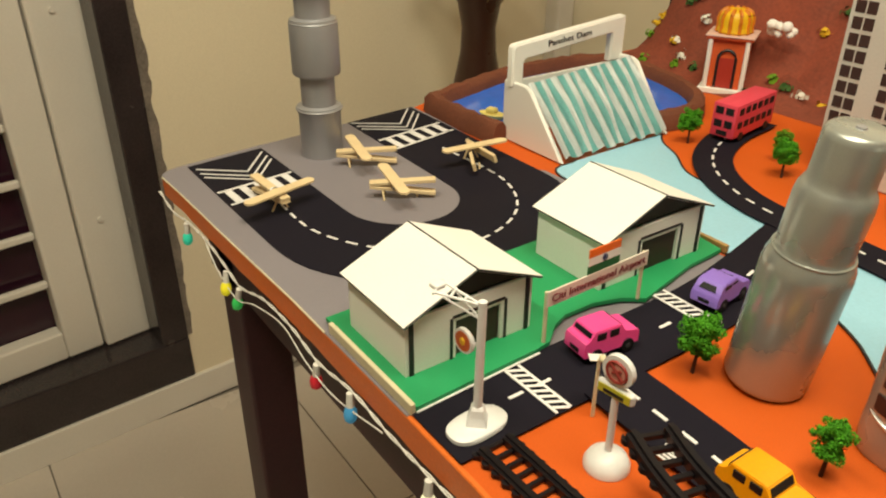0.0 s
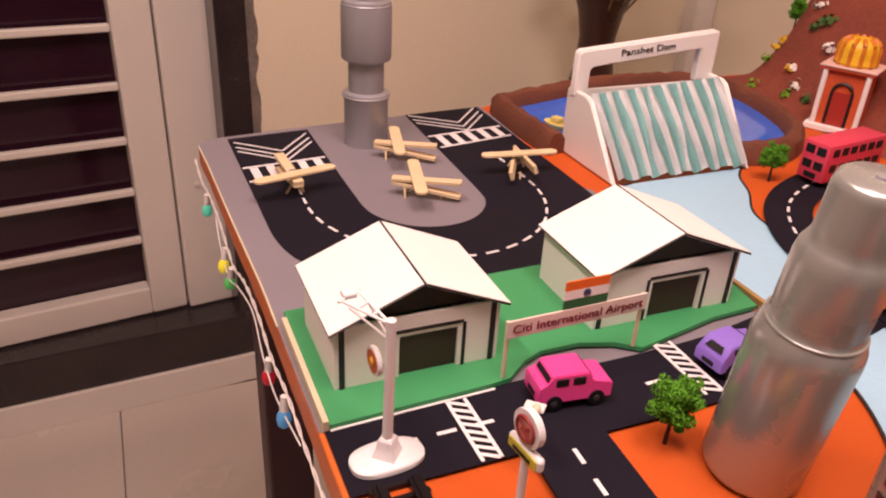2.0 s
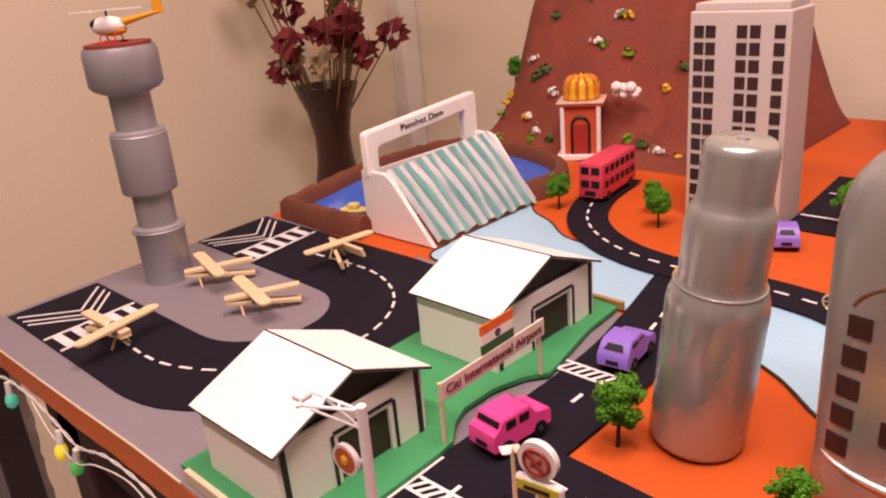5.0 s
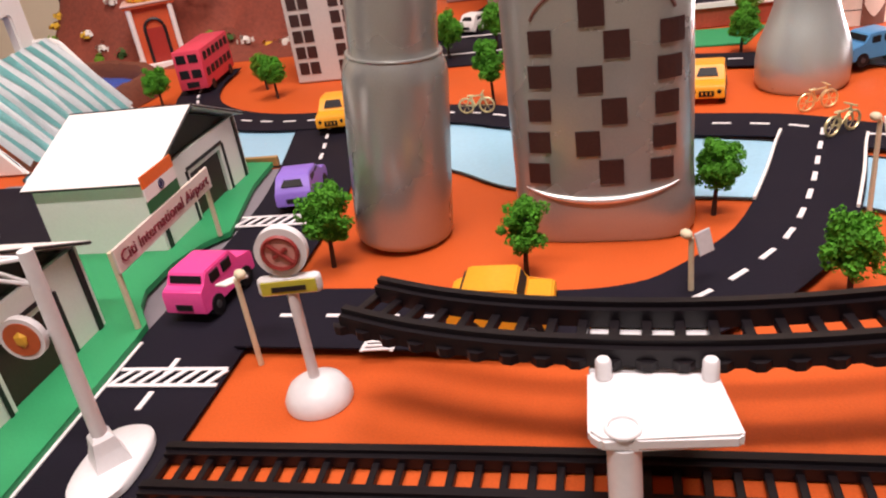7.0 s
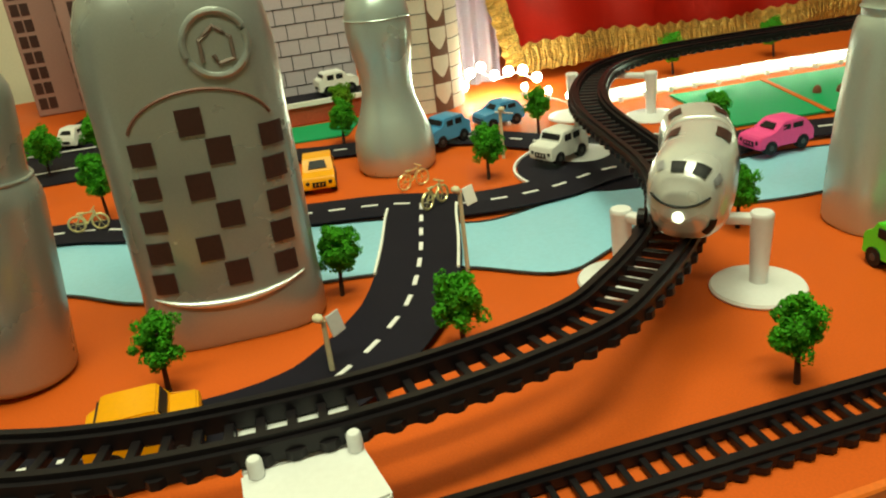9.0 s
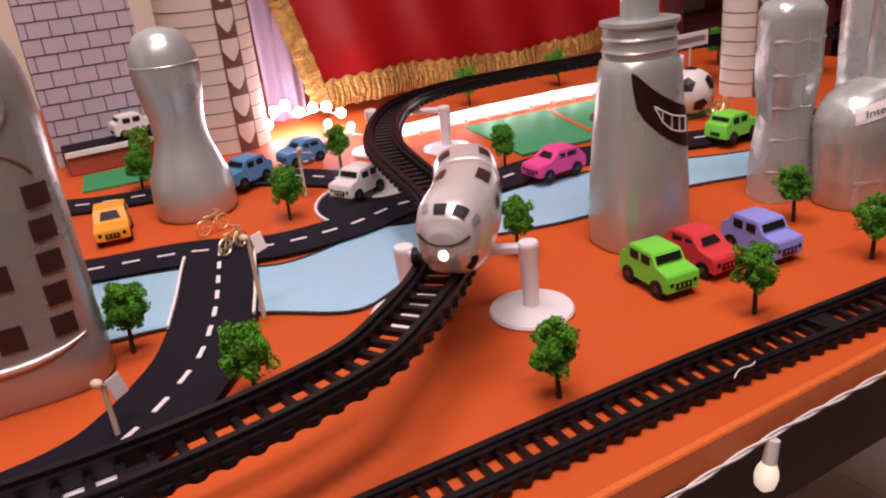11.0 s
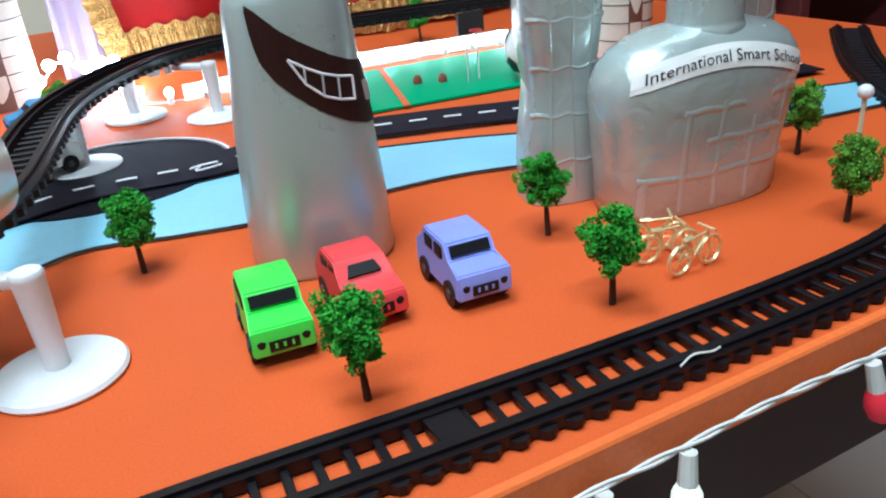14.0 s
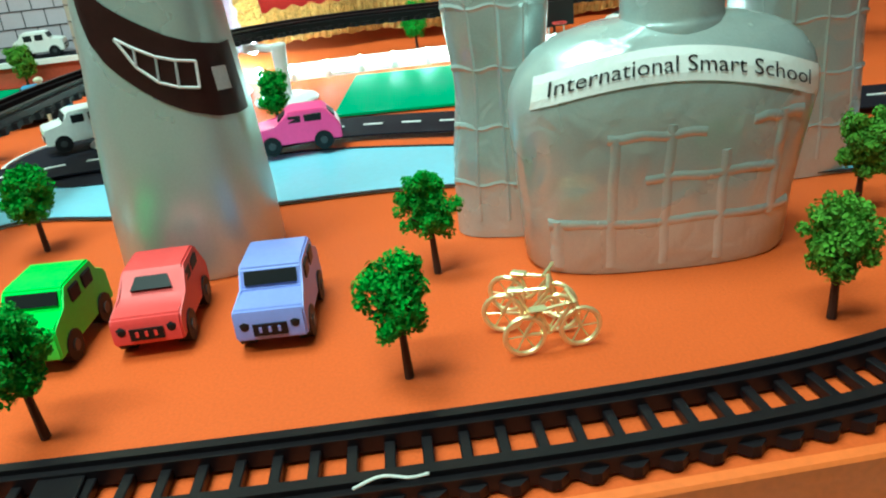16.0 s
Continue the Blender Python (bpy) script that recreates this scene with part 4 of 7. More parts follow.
def car(x, y, turn, paint_m, label, length=0.049, w=0.0240, hgt=0.025, style="sedan", z=T + 0.0035, group="toy cars"):
    """A small cast toy car; its nose points along +x of its own."""
    c = thing("toy_car", label, "toy car", pose(x, y, z, 0, 0, turn), group=group)
    a, b = length / 2, w / 2
    base, belt = 0.0055, 0.0155
    prof = {"sedan": [(-a, base), (a, base), (a, belt - 0.003), (a * 0.93, belt), (a * 0.42, belt + 0.0015), (a * 0.14, hgt - 0.0008), (a * 0.06, hgt), (-a * 0.60, hgt), (-a * 0.70, hgt - 0.001), (-a * 0.93, belt + 0.001), (-a, belt - 0.002)],
            "jeep": [(-a, base), (a, base), (a, belt), (a * 0.96, belt + 0.0015), (a * 0.46, belt + 0.003), (a * 0.34, hgt - 0.0008), (a * 0.26, hgt), (-a * 0.62, hgt), (-a * 0.68, hgt - 0.0012), (-a * 0.76, belt + 0.0042), (-a * 0.96, belt + 0.0034), (-a, belt + 0.0015)]}[style]
    bm = bmesh.new()
    left = [bm.verts.new((px, b if pz < belt + 0.002 else b * 0.90, pz)) for px, pz in prof]
    right = [bm.verts.new((px, -b if pz < belt + 0.002 else -b * 0.90, pz)) for px, pz in prof]
    n = len(prof)
    bm.faces.new(left[::-1])
    bm.faces.new(right)
    for i in range(n):
        bm.faces.new((left[i], left[(i + 1) % n], right[(i + 1) % n], right[i]))
    bmesh.ops.bevel(bm, geom=[e for e in bm.edges], offset=0.0007, segments=2, affect="EDGES")
    body = part("body", bm, paint_m, c, smooth=True)
    # windows
    zw0, zw1 = belt + 0.0022, hgt - 0.0025
    if style == "sedan":
        spans = [(a * 0.16, a * -0.14), (a * -0.20, a * -0.60)]
        ws, rs = ((a * 0.37, belt + 0.0036), (a * 0.205, hgt - 0.0024)), ((-a * 0.885, belt + 0.003), (-a * 0.735, hgt - 0.003))
    else:
        spans = [(a * 0.24, a * -0.10), (a * -0.22, a * -0.56)]
        ws, rs = ((a * 0.445, belt + 0.0045), (a * 0.355, hgt - 0.0018)), ((-a * 0.742, belt + 0.0052), (-a * 0.694, hgt - 0.0018))
    for s in (-1, 1):
        for u, v in spans:
            bm = bmesh.new()
            yy = s * (b * 0.905)
            box(bm, v, u, yy - 0.0006, yy + 0.0006, zw0, zw1, bevel=0.0005, seg=1)
            part("side_window", bm, M_GLASSBLACK, body)
    for (xa, za), (xb, zb) in (ws, rs):
        d = Vector((xb - xa, 0, zb - za))
        nn = Vector((d.z, 0, -d.x)).normalized() * (0.0007 if xa > 0 else -0.0007)
        bm = bmesh.new()
        vs = [bm.verts.new((px + k * nn.x, s * b * ((0.60 if pz < hgt - 0.004 else 0.46) if style == "sedan" else 0.74), pz + k * nn.z)) for k in (-1, 1) for s, (px, pz) in ((-1, (xa, za)), (1, (xa, za)), (1, (xb, zb)), (-1, (xb, zb)))]
        bm.faces.new(vs[:4])
        bm.faces.new(vs[4:][::-1])
        for i in range(4):
            bm.faces.new((vs[i], vs[(i + 1) % 4], vs[4 + (i + 1) % 4], vs[4 + i]))
        part("windscreen" if xa > 0 else "rear_window", bm, M_GLASSBLACK, body)
    for s in (-1, 1):
        part("headlight", ball(bmesh.new(), (a - 0.0002, s * b * 0.70, belt - 0.0045), 0.0020, 1, 0.4, 1, 1), M_GLASSBLACK, body)
    grille = part("grille", one_box(a - 0.0004, a + 0.0005, -0.0058, 0.0058, 0.0074, 0.0118), M_GLASSBLACK, body)
    for k in range(3):
        part("grille_bar", one_box(a - 0.0002, a + 0.0009, -0.0037 + 0.0032 * k, -0.0027 + 0.0032 * k, 0.0088, 0.0108), paint_m, grille)
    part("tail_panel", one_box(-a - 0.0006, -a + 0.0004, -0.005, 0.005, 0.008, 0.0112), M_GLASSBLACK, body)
    for sx in (-0.58, 0.58):
        for s in (-1, 1):
            bm = bmesh.new()
            rod(bm, (a * sx, s * (b - 0.0045), 0.0058), (a * sx, s * (b + 0.0005), 0.0058), 0.0058, seg=18)
            wh = part("wheel", bm, M_GLASSBLACK, c)
            bm = bmesh.new()
            rod(bm, (a * sx, s * (b + 0.0002), 0.0058), (a * sx, s * (b + 0.0010), 0.0058), 0.0022, seg=12)
            part("hubcap", bm, M_HUB, wh)
    return c


CARS = [
    (0.543, 0.166, 84, M_PINK, "hot pink toy estate car on the airport street", "jeep"),
    (0.549, 0.300, 97, M_PURPLE, "violet toy saloon car on the airport street", "sedan"),
    (0.710, 0.130, 0, M_YELLOW, "amber toy taxi on the street before the flask tower", "jeep"),
    (0.524, 0.464, -86, M_YELLOW, "amber toy taxi at the riverside junction", "sedan"),
    (0.548, 0.605, 118, M_PURPLE, "violet toy saloon car on orange ground", "sedan"),
    (0.601, 0.822, 60, M_CARWHITE, "white toy saloon parked before the apartment blocks", "sedan"),
    (0.841, 0.478, -99, M_YELLOW, "amber toy taxi on orange ground behind the river", "sedan"),
    (0.972, 0.523, 205, M_SKY, "sky blue toy jeep on the back street", "jeep"),
    (1.044, 0.564, 190, M_SKY, "sky blue toy saloon near the lights", "sedan"),
    (1.040, 0.408, 205, M_CARWHITE, "white toy jeep on the turning circle", "jeep"),
    (1.194, 0.326, 183, M_PINK, "hot pink toy saloon on the riverside street", "sedan"),
    (1.379, 0.291, 4, M_LIME, "lime green toy jeep on the riverside street", "jeep"),
    (1.1137, 0.1163, -96, M_LIME, "lime green toy jeep parked on orange ground", "jeep"),
    (1.1525, 0.1180, -92, M_CORAL, "coral red toy saloon parked on orange ground", "sedan"),
    (1.1966, 0.1080, -95, M_PERI, "periwinkle toy jeep parked on orange ground", "jeep"),
    (0.908, 0.742, 8, M_CARWHITE, "white toy jeep on a raised roadway", "jeep"),
]
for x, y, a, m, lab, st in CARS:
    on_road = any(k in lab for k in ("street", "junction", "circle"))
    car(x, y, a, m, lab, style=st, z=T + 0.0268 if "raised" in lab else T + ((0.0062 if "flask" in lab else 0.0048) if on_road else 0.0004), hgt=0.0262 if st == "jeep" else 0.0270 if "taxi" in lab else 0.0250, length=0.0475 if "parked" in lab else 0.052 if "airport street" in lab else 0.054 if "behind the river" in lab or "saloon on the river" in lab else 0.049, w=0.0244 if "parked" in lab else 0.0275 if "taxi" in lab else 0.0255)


def bus():
    b = thing("toy_bus", "coral pink double-deck toy bus on the riverside street", "toy bus", pose(0.298, 0.668, T + 0.0048, 0, 0, -82))
    L, W, H = 0.052, 0.0165, 0.050
    bm = one_box(-L, L, -W, W, 0.006, H, bevel=0.002)
    body = part("body", bm, mat("coral_pink_plastic", (0.72, 0.06, 0.11), 0.42, grain=45, vary=0.08, bump=0.08), b, smooth=True)
    for s in (-1, 1):
        for row in (0.018, 0.036):
            for k in range(6):
                x = -L + 0.008 + k * 0.0155
                part("side_window", one_box(x, x + 0.011, s * W - 0.0006, s * W + 0.0006, row, row + 0.009, bevel=0.0004, seg=1), M_GLASSBLACK, body)
    for row in (0.019, 0.036):
        for y in (-0.0125, 0.0015):
            part("windscreen", one_box(L - 0.0006, L + 0.0006, y, y + 0.011, row, row + 0.0095, bevel=0.0004, seg=1), M_GLASSBLACK, body)
    part("radiator", one_box(L - 0.0004, L + 0.0008, -0.007, 0.007, 0.009, 0.015), M_GLASSBLACK, body)
    for x in (-0.033, 0.033):
        for s in (-1, 1):
            part("wheel", rod(bmesh.new(), (x, s * (W - 0.005), 0.0062), (x, s * (W + 0.0006), 0.0062), 0.0062, seg=18), M_GLASSBLACK, b)


bus()


# ---- bottle towers ----
def bottle_tower():
    t = thing("bottle_tower", "silver painted can tower with stepped shoulders", "model tower", pose(0.6355, 0.2415, T + 0.0034, 0, 6, 0))
    prof = [(0.0270, 0), (0.0288, 0.0015), (0.0298, 0.005), (0.0300, 0.05), (0.0300, 0.098), (0.0292, 0.104), (0.0270, 0.110), (0.0252, 0.1125), (0.0248, 0.116), (0.0250, 0.124), (0.0250, 0.150), (0.0242, 0.156), (0.0222, 0.1605), (0.0208, 0.1625), (0.0205, 0.168), (0.0206, 0.192), (0.0196, 0.1965), (0.0170, 0.1985)]
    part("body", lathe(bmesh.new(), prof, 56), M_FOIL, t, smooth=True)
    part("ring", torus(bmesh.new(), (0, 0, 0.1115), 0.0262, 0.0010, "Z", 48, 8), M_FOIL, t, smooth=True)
    part("button", lathe(bmesh.new(), [(0.0035, 0.1985), (0.003, 0.1998)], 16), M_PIPE, t)


bottle_tower()


def rounded(a, b, power, u):
    """Depth of a superellipse with half axes a and b at the side distance u."""
    return b * max(0.0, 1 - abs(u / a) ** power) ** (1 / power)


def flask_tower():
    turn = -2
    f = thing("flask_tower", "large silver painted flask tower with dark square windows", "model tower", pose(0.757, 0.258, T + 0.0004, 0, 0, turn))
    a, b, pw = 0.0500, 0.0362, 4.0
    ratio = b / a
    prof = [(0.0488, 0), (0.0506, 0.003), (0.0508, 0.020), (0.0504, 0.027), (0.0500, 0.034), (0.0500, 0.08), (0.0497, 0.13), (0.0497, 0.150), (0.0490, 0.165), (0.0468, 0.178), (0.0425, 0.189), (0.036, 0.197), (0.025, 0.203), (0.010, 0.206)]
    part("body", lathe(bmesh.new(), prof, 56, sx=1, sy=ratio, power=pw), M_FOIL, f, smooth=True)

    def front(u):
        return -rounded(a, b, pw, u)

    def patch(u0, u1, z0, z1, lift=0.0004, thick=0.0006, slant=0.0):
        bm = bmesh.new()
        rows = []
        for k in range(5):
            u = u0 + (u1 - u0) * k / 4
            y = front(u)
            dz = slant * k / 4
            rows.append([bm.verts.new((u, y - lift, z0 + dz)), bm.verts.new((u, y - lift - thick, z0 + dz)), bm.verts.new((u, y - lift - thick, z1 + dz)), bm.verts.new((u, y - lift, z1 + dz))])
        for r, s in zip(rows, rows[1:]):
            for j in range(4):
                bm.faces.new((r[j], r[(j + 1) % 4], s[(j + 1) % 4], s[j]))
        bm.faces.new(rows[0])
        bm.faces.new(rows[-1][::-1])
        return bm

    w, h = 0.0118, 0.0118

    def lean_u(u, z):
        return u + 0.080 * (z - 0.04)

    for z in (0.0373, 0.0552, 0.0731, 0.0910, 0.1088):
        for u in (-0.0385, 0.0265):
            part("window", patch(lean_u(u, z), lean_u(u, z) + w, z, z + h), M_WINDOW, f)
    for u, z in ((0.0000, 0.0360), (-0.0130, 0.0525), (0.0000, 0.0695), (-0.0130, 0.0870), (-0.0005, 0.1040), (-0.0135, 0.1205)):
        part("window", patch(lean_u(u, z), lean_u(u, z) + w + 0.001, z, z + h + 0.002), M_WINDOW, f)
    zs, rs = [p[1] for p in prof], [p[0] for p in prof]

    def skin(u, z, lift):
        r = float(np.interp(z, zs, rs))
        return Vector((u, -rounded(r, r * ratio, pw, u) - lift, z))

    # pressed arch and round emblem
    arch = [skin(0.004 + 0.036 * math.sin(k), 0.121 + 0.022 * math.cos(k), 0.0003) for k in [math.radians(-78 + 156 * i / 24) for i in range(25)]]
    part("arch_groove", tube(bmesh.new(), arch, 0.0009, 6), mat("pinkish_brown_groove", (0.22, 0.12, 0.10), 0.5, metal=0.4, grain=60), f)
    ring = [skin(0.020 + 0.0155 * math.cos(k), 0.163 + 0.0155 * math.sin(k), 0.0004) for k in [2 * math.pi * i / 40 for i in range(40)]]
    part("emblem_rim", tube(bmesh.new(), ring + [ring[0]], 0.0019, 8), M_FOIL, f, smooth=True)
    marks = [(-0.0075, 0.155), (-0.0075, 0.1655), (0.0, 0.1715), (0.0075, 0.1655), (0.0075, 0.155), (0.0, 0.1535), (-0.002, 0.158)]
    line = []
    for p, q in zip(marks, marks[1:]):
        line.append(skin(p[0] + 0.020, p[1], 0.0004))
        line.append(skin((p[0] + q[0]) / 2 + 0.020, (p[1] + q[1]) / 2, 0.0004))
    line.append(skin(marks[-1][0] + 0.020, marks[-1][1], 0.0004))
    part("emblem_sign", tube(bmesh.new(), line, 0.0012, 6), mat("brown_grey_groove", (0.20, 0.15, 0.13), 0.5, metal=0.3, grain=60), f, "brown house-shaped mark")
    # the lower groove's bright highlight, put in as a tapering pale tube
    part("groove_highlight", tube(bmesh.new(), [skin(0.041 * k, 0.0262 + 0.0080 * k * k, 0.0003) for k in [-1 + 2 * i / 30 for i in range(31)]], lambda v: 0.0003 + 0.0019 * math.sin(math.pi * v) ** 0.8, 10), mat("pale_highlight_metal", (0.85, 0.85, 0.85), 0.28, metal=0.6, grain=60, vary=0.04, bump=0.02), f, "pale crescent standing for a groove's highlight", smooth=True)


flask_tower()


def smile_bottle():
    s = thing("smile_bottle", "silver painted bottle tower with a dark toothy smile", "model tower", pose(1.158, 0.181, T + 0.0004, 0, 0, -6))
    a, b, pw = 0.0342, 0.029, 2.7
    prof = [(0.0330, 0), (0.0342, 0.003), (0.0336, 0.03), (0.0310, 0.07), (0.0284, 0.095), (0.0275, 0.112), (0.0265, 0.121), (0.0248, 0.127), (0.0232, 0.1285), (0.0232, 0.132), (0.0244, 0.1335), (0.0232, 0.135), (0.0230, 0.140), (0.0246, 0.1415), (0.0230, 0.143), (0.0228, 0.148), (0.0252, 0.1495), (0.0250, 0.152), (0.012, 0.1525), (0.0118, 0.172), (0.0110, 0.20)]
    part("body", lathe(bmesh.new(), prof, 48, sx=1, sy=b / a, power=pw), M_SILVER, s, smooth=True)
    zs, rs = [p[1] for p in prof], [p[0] for p in prof]

    def surf(u, z, lift=0.0005):
        """A point on the skin; u: share of a half turn, 0 in front."""
        r = float(np.interp(z, zs, rs))
        ang = -math.pi / 2 + u * math.pi
        c, sn = math.cos(ang), math.sin(ang)
        k = (abs(c) ** pw + abs(sn) ** pw) ** (-1 / pw) * r + lift
        return Vector((c * k, sn * k * b / a, z))

    def band(lo, hi, u0, u1, lift, n=28):
        bm = bmesh.new()
        rows = []
        for k in range(n + 1):
            u = u0 + (u1 - u0) * k / n
            l, h = lo(u), max(lo(u) + 0.0003, hi(u))
            rows.append([bm.verts.new(surf(u, l, lift)), bm.verts.new(surf(u, (l + h) / 2, lift)), bm.verts.new(surf(u, h, lift))])
        for r, q in zip(rows, rows[1:]):
            for j in range(2):
                bm.faces.new((r[j], q[j], q[j + 1], r[j + 1]))
        bmesh.ops.solidify(bm, geom=bm.faces[:], thickness=0.0004)
        return bm

    def turn_of(x, z):
        """The share of a half turn at which the skin has the side distance x."""
        u0, u1 = -0.5, 0.5
        for _ in range(26):
            u = (u0 + u1) / 2
            if surf(u, z, 0).x < x:
                u0 = u
            else:
                u1 = u
        return u0

    low_x, low_z = (-0.0215, -0.0200, -0.0180, -0.0130, -0.0070, 0.0, 0.006, 0.014, 0.0225, 0.0275), (0.1200, 0.1080, 0.0996, 0.0916, 0.0856, 0.0795, 0.0750, 0.0703, 0.0668, 0.0655)
    top_x, top_z = (-0.0215, -0.0180, -0.0130, -0.008, -0.002, 0.004, 0.012, 0.0205, 0.0275), (0.1228, 0.1206, 0.1160, 0.1116, 0.1074, 0.1038, 0.0992, 0.0955, 0.0930)
    mid_z = 0.088
    lu = [turn_of(x, mid_z) for x in low_x]
    tu = [turn_of(x, mid_z) for x in top_x]
    lip = band(lambda u: float(np.interp(u, lu, low_z)), lambda u: float(np.interp(u, tu, top_z)), lu[0], 0.46, 0.0006, n=60)
    dark = mat("dark_brown_vinyl", (0.055, 0.018, 0.016), 0.4, grain=40, vary=0.2)
    mouth = part("smile", lip, dark, s, "dark brown vinyl smile")
    up = [(-0.0065, 0.1000), (-0.0005, 0.0960), (0.0065, 0.0922), (0.0130, 0.0900), (0.0195, 0.0886)]
    lo = [(-0.0060, 0.0990), (-0.0008, 0.0890), (0.0060, 0.0828), (0.0125, 0.0802), (0.0192, 0.0788)]
    for k in range(4):
        bm = bmesh.new()
        ring = [up[k], up[k + 1], lo[k + 1], lo[k]]
        for (xa, za), (xb, zb) in zip(ring, ring[1:] + ring[:1]):
            rod(bm, surf(turn_of(xa, za), za, 0.0014), surf(turn_of(xb, zb), zb, 0.0014), 0.0006, seg=5)
        part("tooth_outline", bm, M_MARK, mouth)
    part("tooth", band(lambda u: 0.0765 - 0.008 * (u - 0.26), lambda u: 0.0855 - 0.008 * (u - 0.26), turn_of(0.0240, 0.081), turn_of(0.0278, 0.081), 0.0016, n=6), M_MARK, mouth)


smile_bottle()


def school():
    s = thing("school_building", "silver painted container school with embossed window grid", "model school", pose(1.3430, 0.1265, T + 0.0004, 0, 0, -6))
    a, b, pw, lean = 0.0575, 0.0285, 2.8, 0.60
    prof = [(0.0490, 0), (0.0502, 0.002), (0.0520, 0.025), (0.0550, 0.048), (0.0564, 0.060), (0.0558, 0.067), (0.0530, 0.0740), (0.0475, 0.0805), (0.039, 0.0855), (0.028, 0.0885), (0.012, 0.090)]
    part("body", lathe(bmesh.new(), prof, 56, sx=1, sy=b / a, power=pw, lean=lean), M_CRINKLE, s, smooth=True)
    zs, rs = [p[1] for p in prof], [p[0] for p in prof]

    def skin(u, z, lift):
        """A point of the front; u is the side distance from the middle of that height."""
        r = float(np.interp(z, zs, rs))
        return Vector((u + lean * z * z, -rounded(r, r * b / a, pw, u) - lift, z))

    # pressed grid of windows, one ridge each
    for z, u0, u1 in ((0.0205, -0.042, 0.044), (0.0375, -0.010, 0.038), (0.0535, -0.024, 0.010), (0.0560, 0.026, 0.044)):
        part("ridge", tube(bmesh.new(), [skin(u0 + (u1 - u0) * k / 14, z + 0.0005 * math.sin(k * 0.9 + z * 300), -0.0038) for k in range(15)], 0.0042, 16), M_CRINKLE, s, smooth=True)
    for u, z0, z1 in ((-0.039, 0.003, 0.022), (-0.021, 0.003, 0.054), (-0.002, 0.003, 0.057), (0.018, 0.003, 0.046), (0.037, 0.018, 0.058)):
        part("ridge", tube(bmesh.new(), [skin(u + 0.0002 * math.sin(k * 1.7), z0 + (z1 - z0) * k / 10, -0.0037) for k in range(11)], 0.0041, 16), M_CRINKLE, s, smooth=True)

    # curved white label along the shoulder
    def shoulder(u, v, lift):
        """u along the label, -1 to 1; v up it, 0 to 1."""
        z = 0.0605 - 0.0028 * u + 0.0110 * v + 0.0105 * (1 - u * u)
        return skin(0.0008 + u * 0.0530 * (1 - 0.03 * v), z, lift) + Vector((0, 0, lift * 0.7))

    bm = bmesh.new()
    rows = [[bm.verts.new(shoulder(-0.97 + 1.94 * k / 28, v / 4, 0.0007)) for v in range(5)] for k in range(29)]
    for p, q in zip(rows, rows[1:]):
        for j in range(4):
            bm.faces.new((p[j], q[j], q[j + 1], p[j + 1]))
    label = part("name_label", bm, M_WHITE, s, "white paper name label")
    bm = letters("International Smart School", 0.0115, depth=0.0, width=1.74)
    ys = [v.co.y for v in bm.verts]
    for v in bm.verts:
        v.co = shoulder(v.co.x, 0.46 + 0.46 * (v.co.y / (max(ys) - min(ys))), 0.0012)
    part("lettering", bm, M_INK, label)
    # bottle standing on the roof
    neck = [(0.0196, 0.0840), (0.0196, 0.0878), (0.0188, 0.0888), (0.0182, 0.0905), (0.0180, 0.104), (0.0176, 0.125), (0.0172, 0.150), (0.0155, 0.19)]
    bm = lathe(bmesh.new(), neck, 36)
    bm.transform(pose(0.0065, 0, 0))
    part("roof_tower", bm, M_CRINKLE, s, smooth=True)


school()


def wavy_bottle(x, y, turn, height, w, d, label, waves=1.0, group="silver bottle towers"):
    t = thing("bottle_block", label, "model tower", pose(x, y, T + 0.0004, 0, 0, turn), group=group)
    prof = []
    for k in range(25):
        z = height * k / 24
        r = w * (1 - 0.16 * waves * math.exp(-((z / height - 0.45) / 0.16) ** 2) - 0.03 * (z / height))
        prof.append((r, z))
    prof += [(w * 0.80, height + 0.006), (w * 0.5, height + 0.009)]
    part("body", lathe(bmesh.new(), prof, 40, sx=1, sy=d / w, power=3.2), M_CRINKLE, t, smooth=True)
    zs, rs = [p[1] for p in prof], [p[0] for p in prof]

    def skin(u, z):
        r = float(np.interp(z, zs, rs))
        return Vector((u * r, -rounded(r, r * d / w, 3.2, u * r) + 0.0014, z))

    for z in (0.024, 0.048, 0.072, 0.096, 0.120):
        if z < height - 0.01:
            part("ridge", tube(bmesh.new(), [skin(0.9 * (k / 8 - 1), z + 0.0008 * math.sin(k)) for k in range(17)], 0.0018, 8), M_CRINKLE, t, smooth=True)
    for u in (-0.45, 0.1, 0.6):
        part("ridge", tube(bmesh.new(), [skin(u, height * k / 18) for k in range(1, 18)], 0.0018, 8), M_CRINKLE, t, smooth=True)
    return t


wavy_bottle(1.294, 0.1710, -16, 0.140, 0.0225, 0.0185, "slim silver painted bottle block beside the school")
wavy_bottle(1.438, 0.196, 0, 0.150, 0.030, 0.024, "broad silver painted bottle block behind the school", waves=0.3)


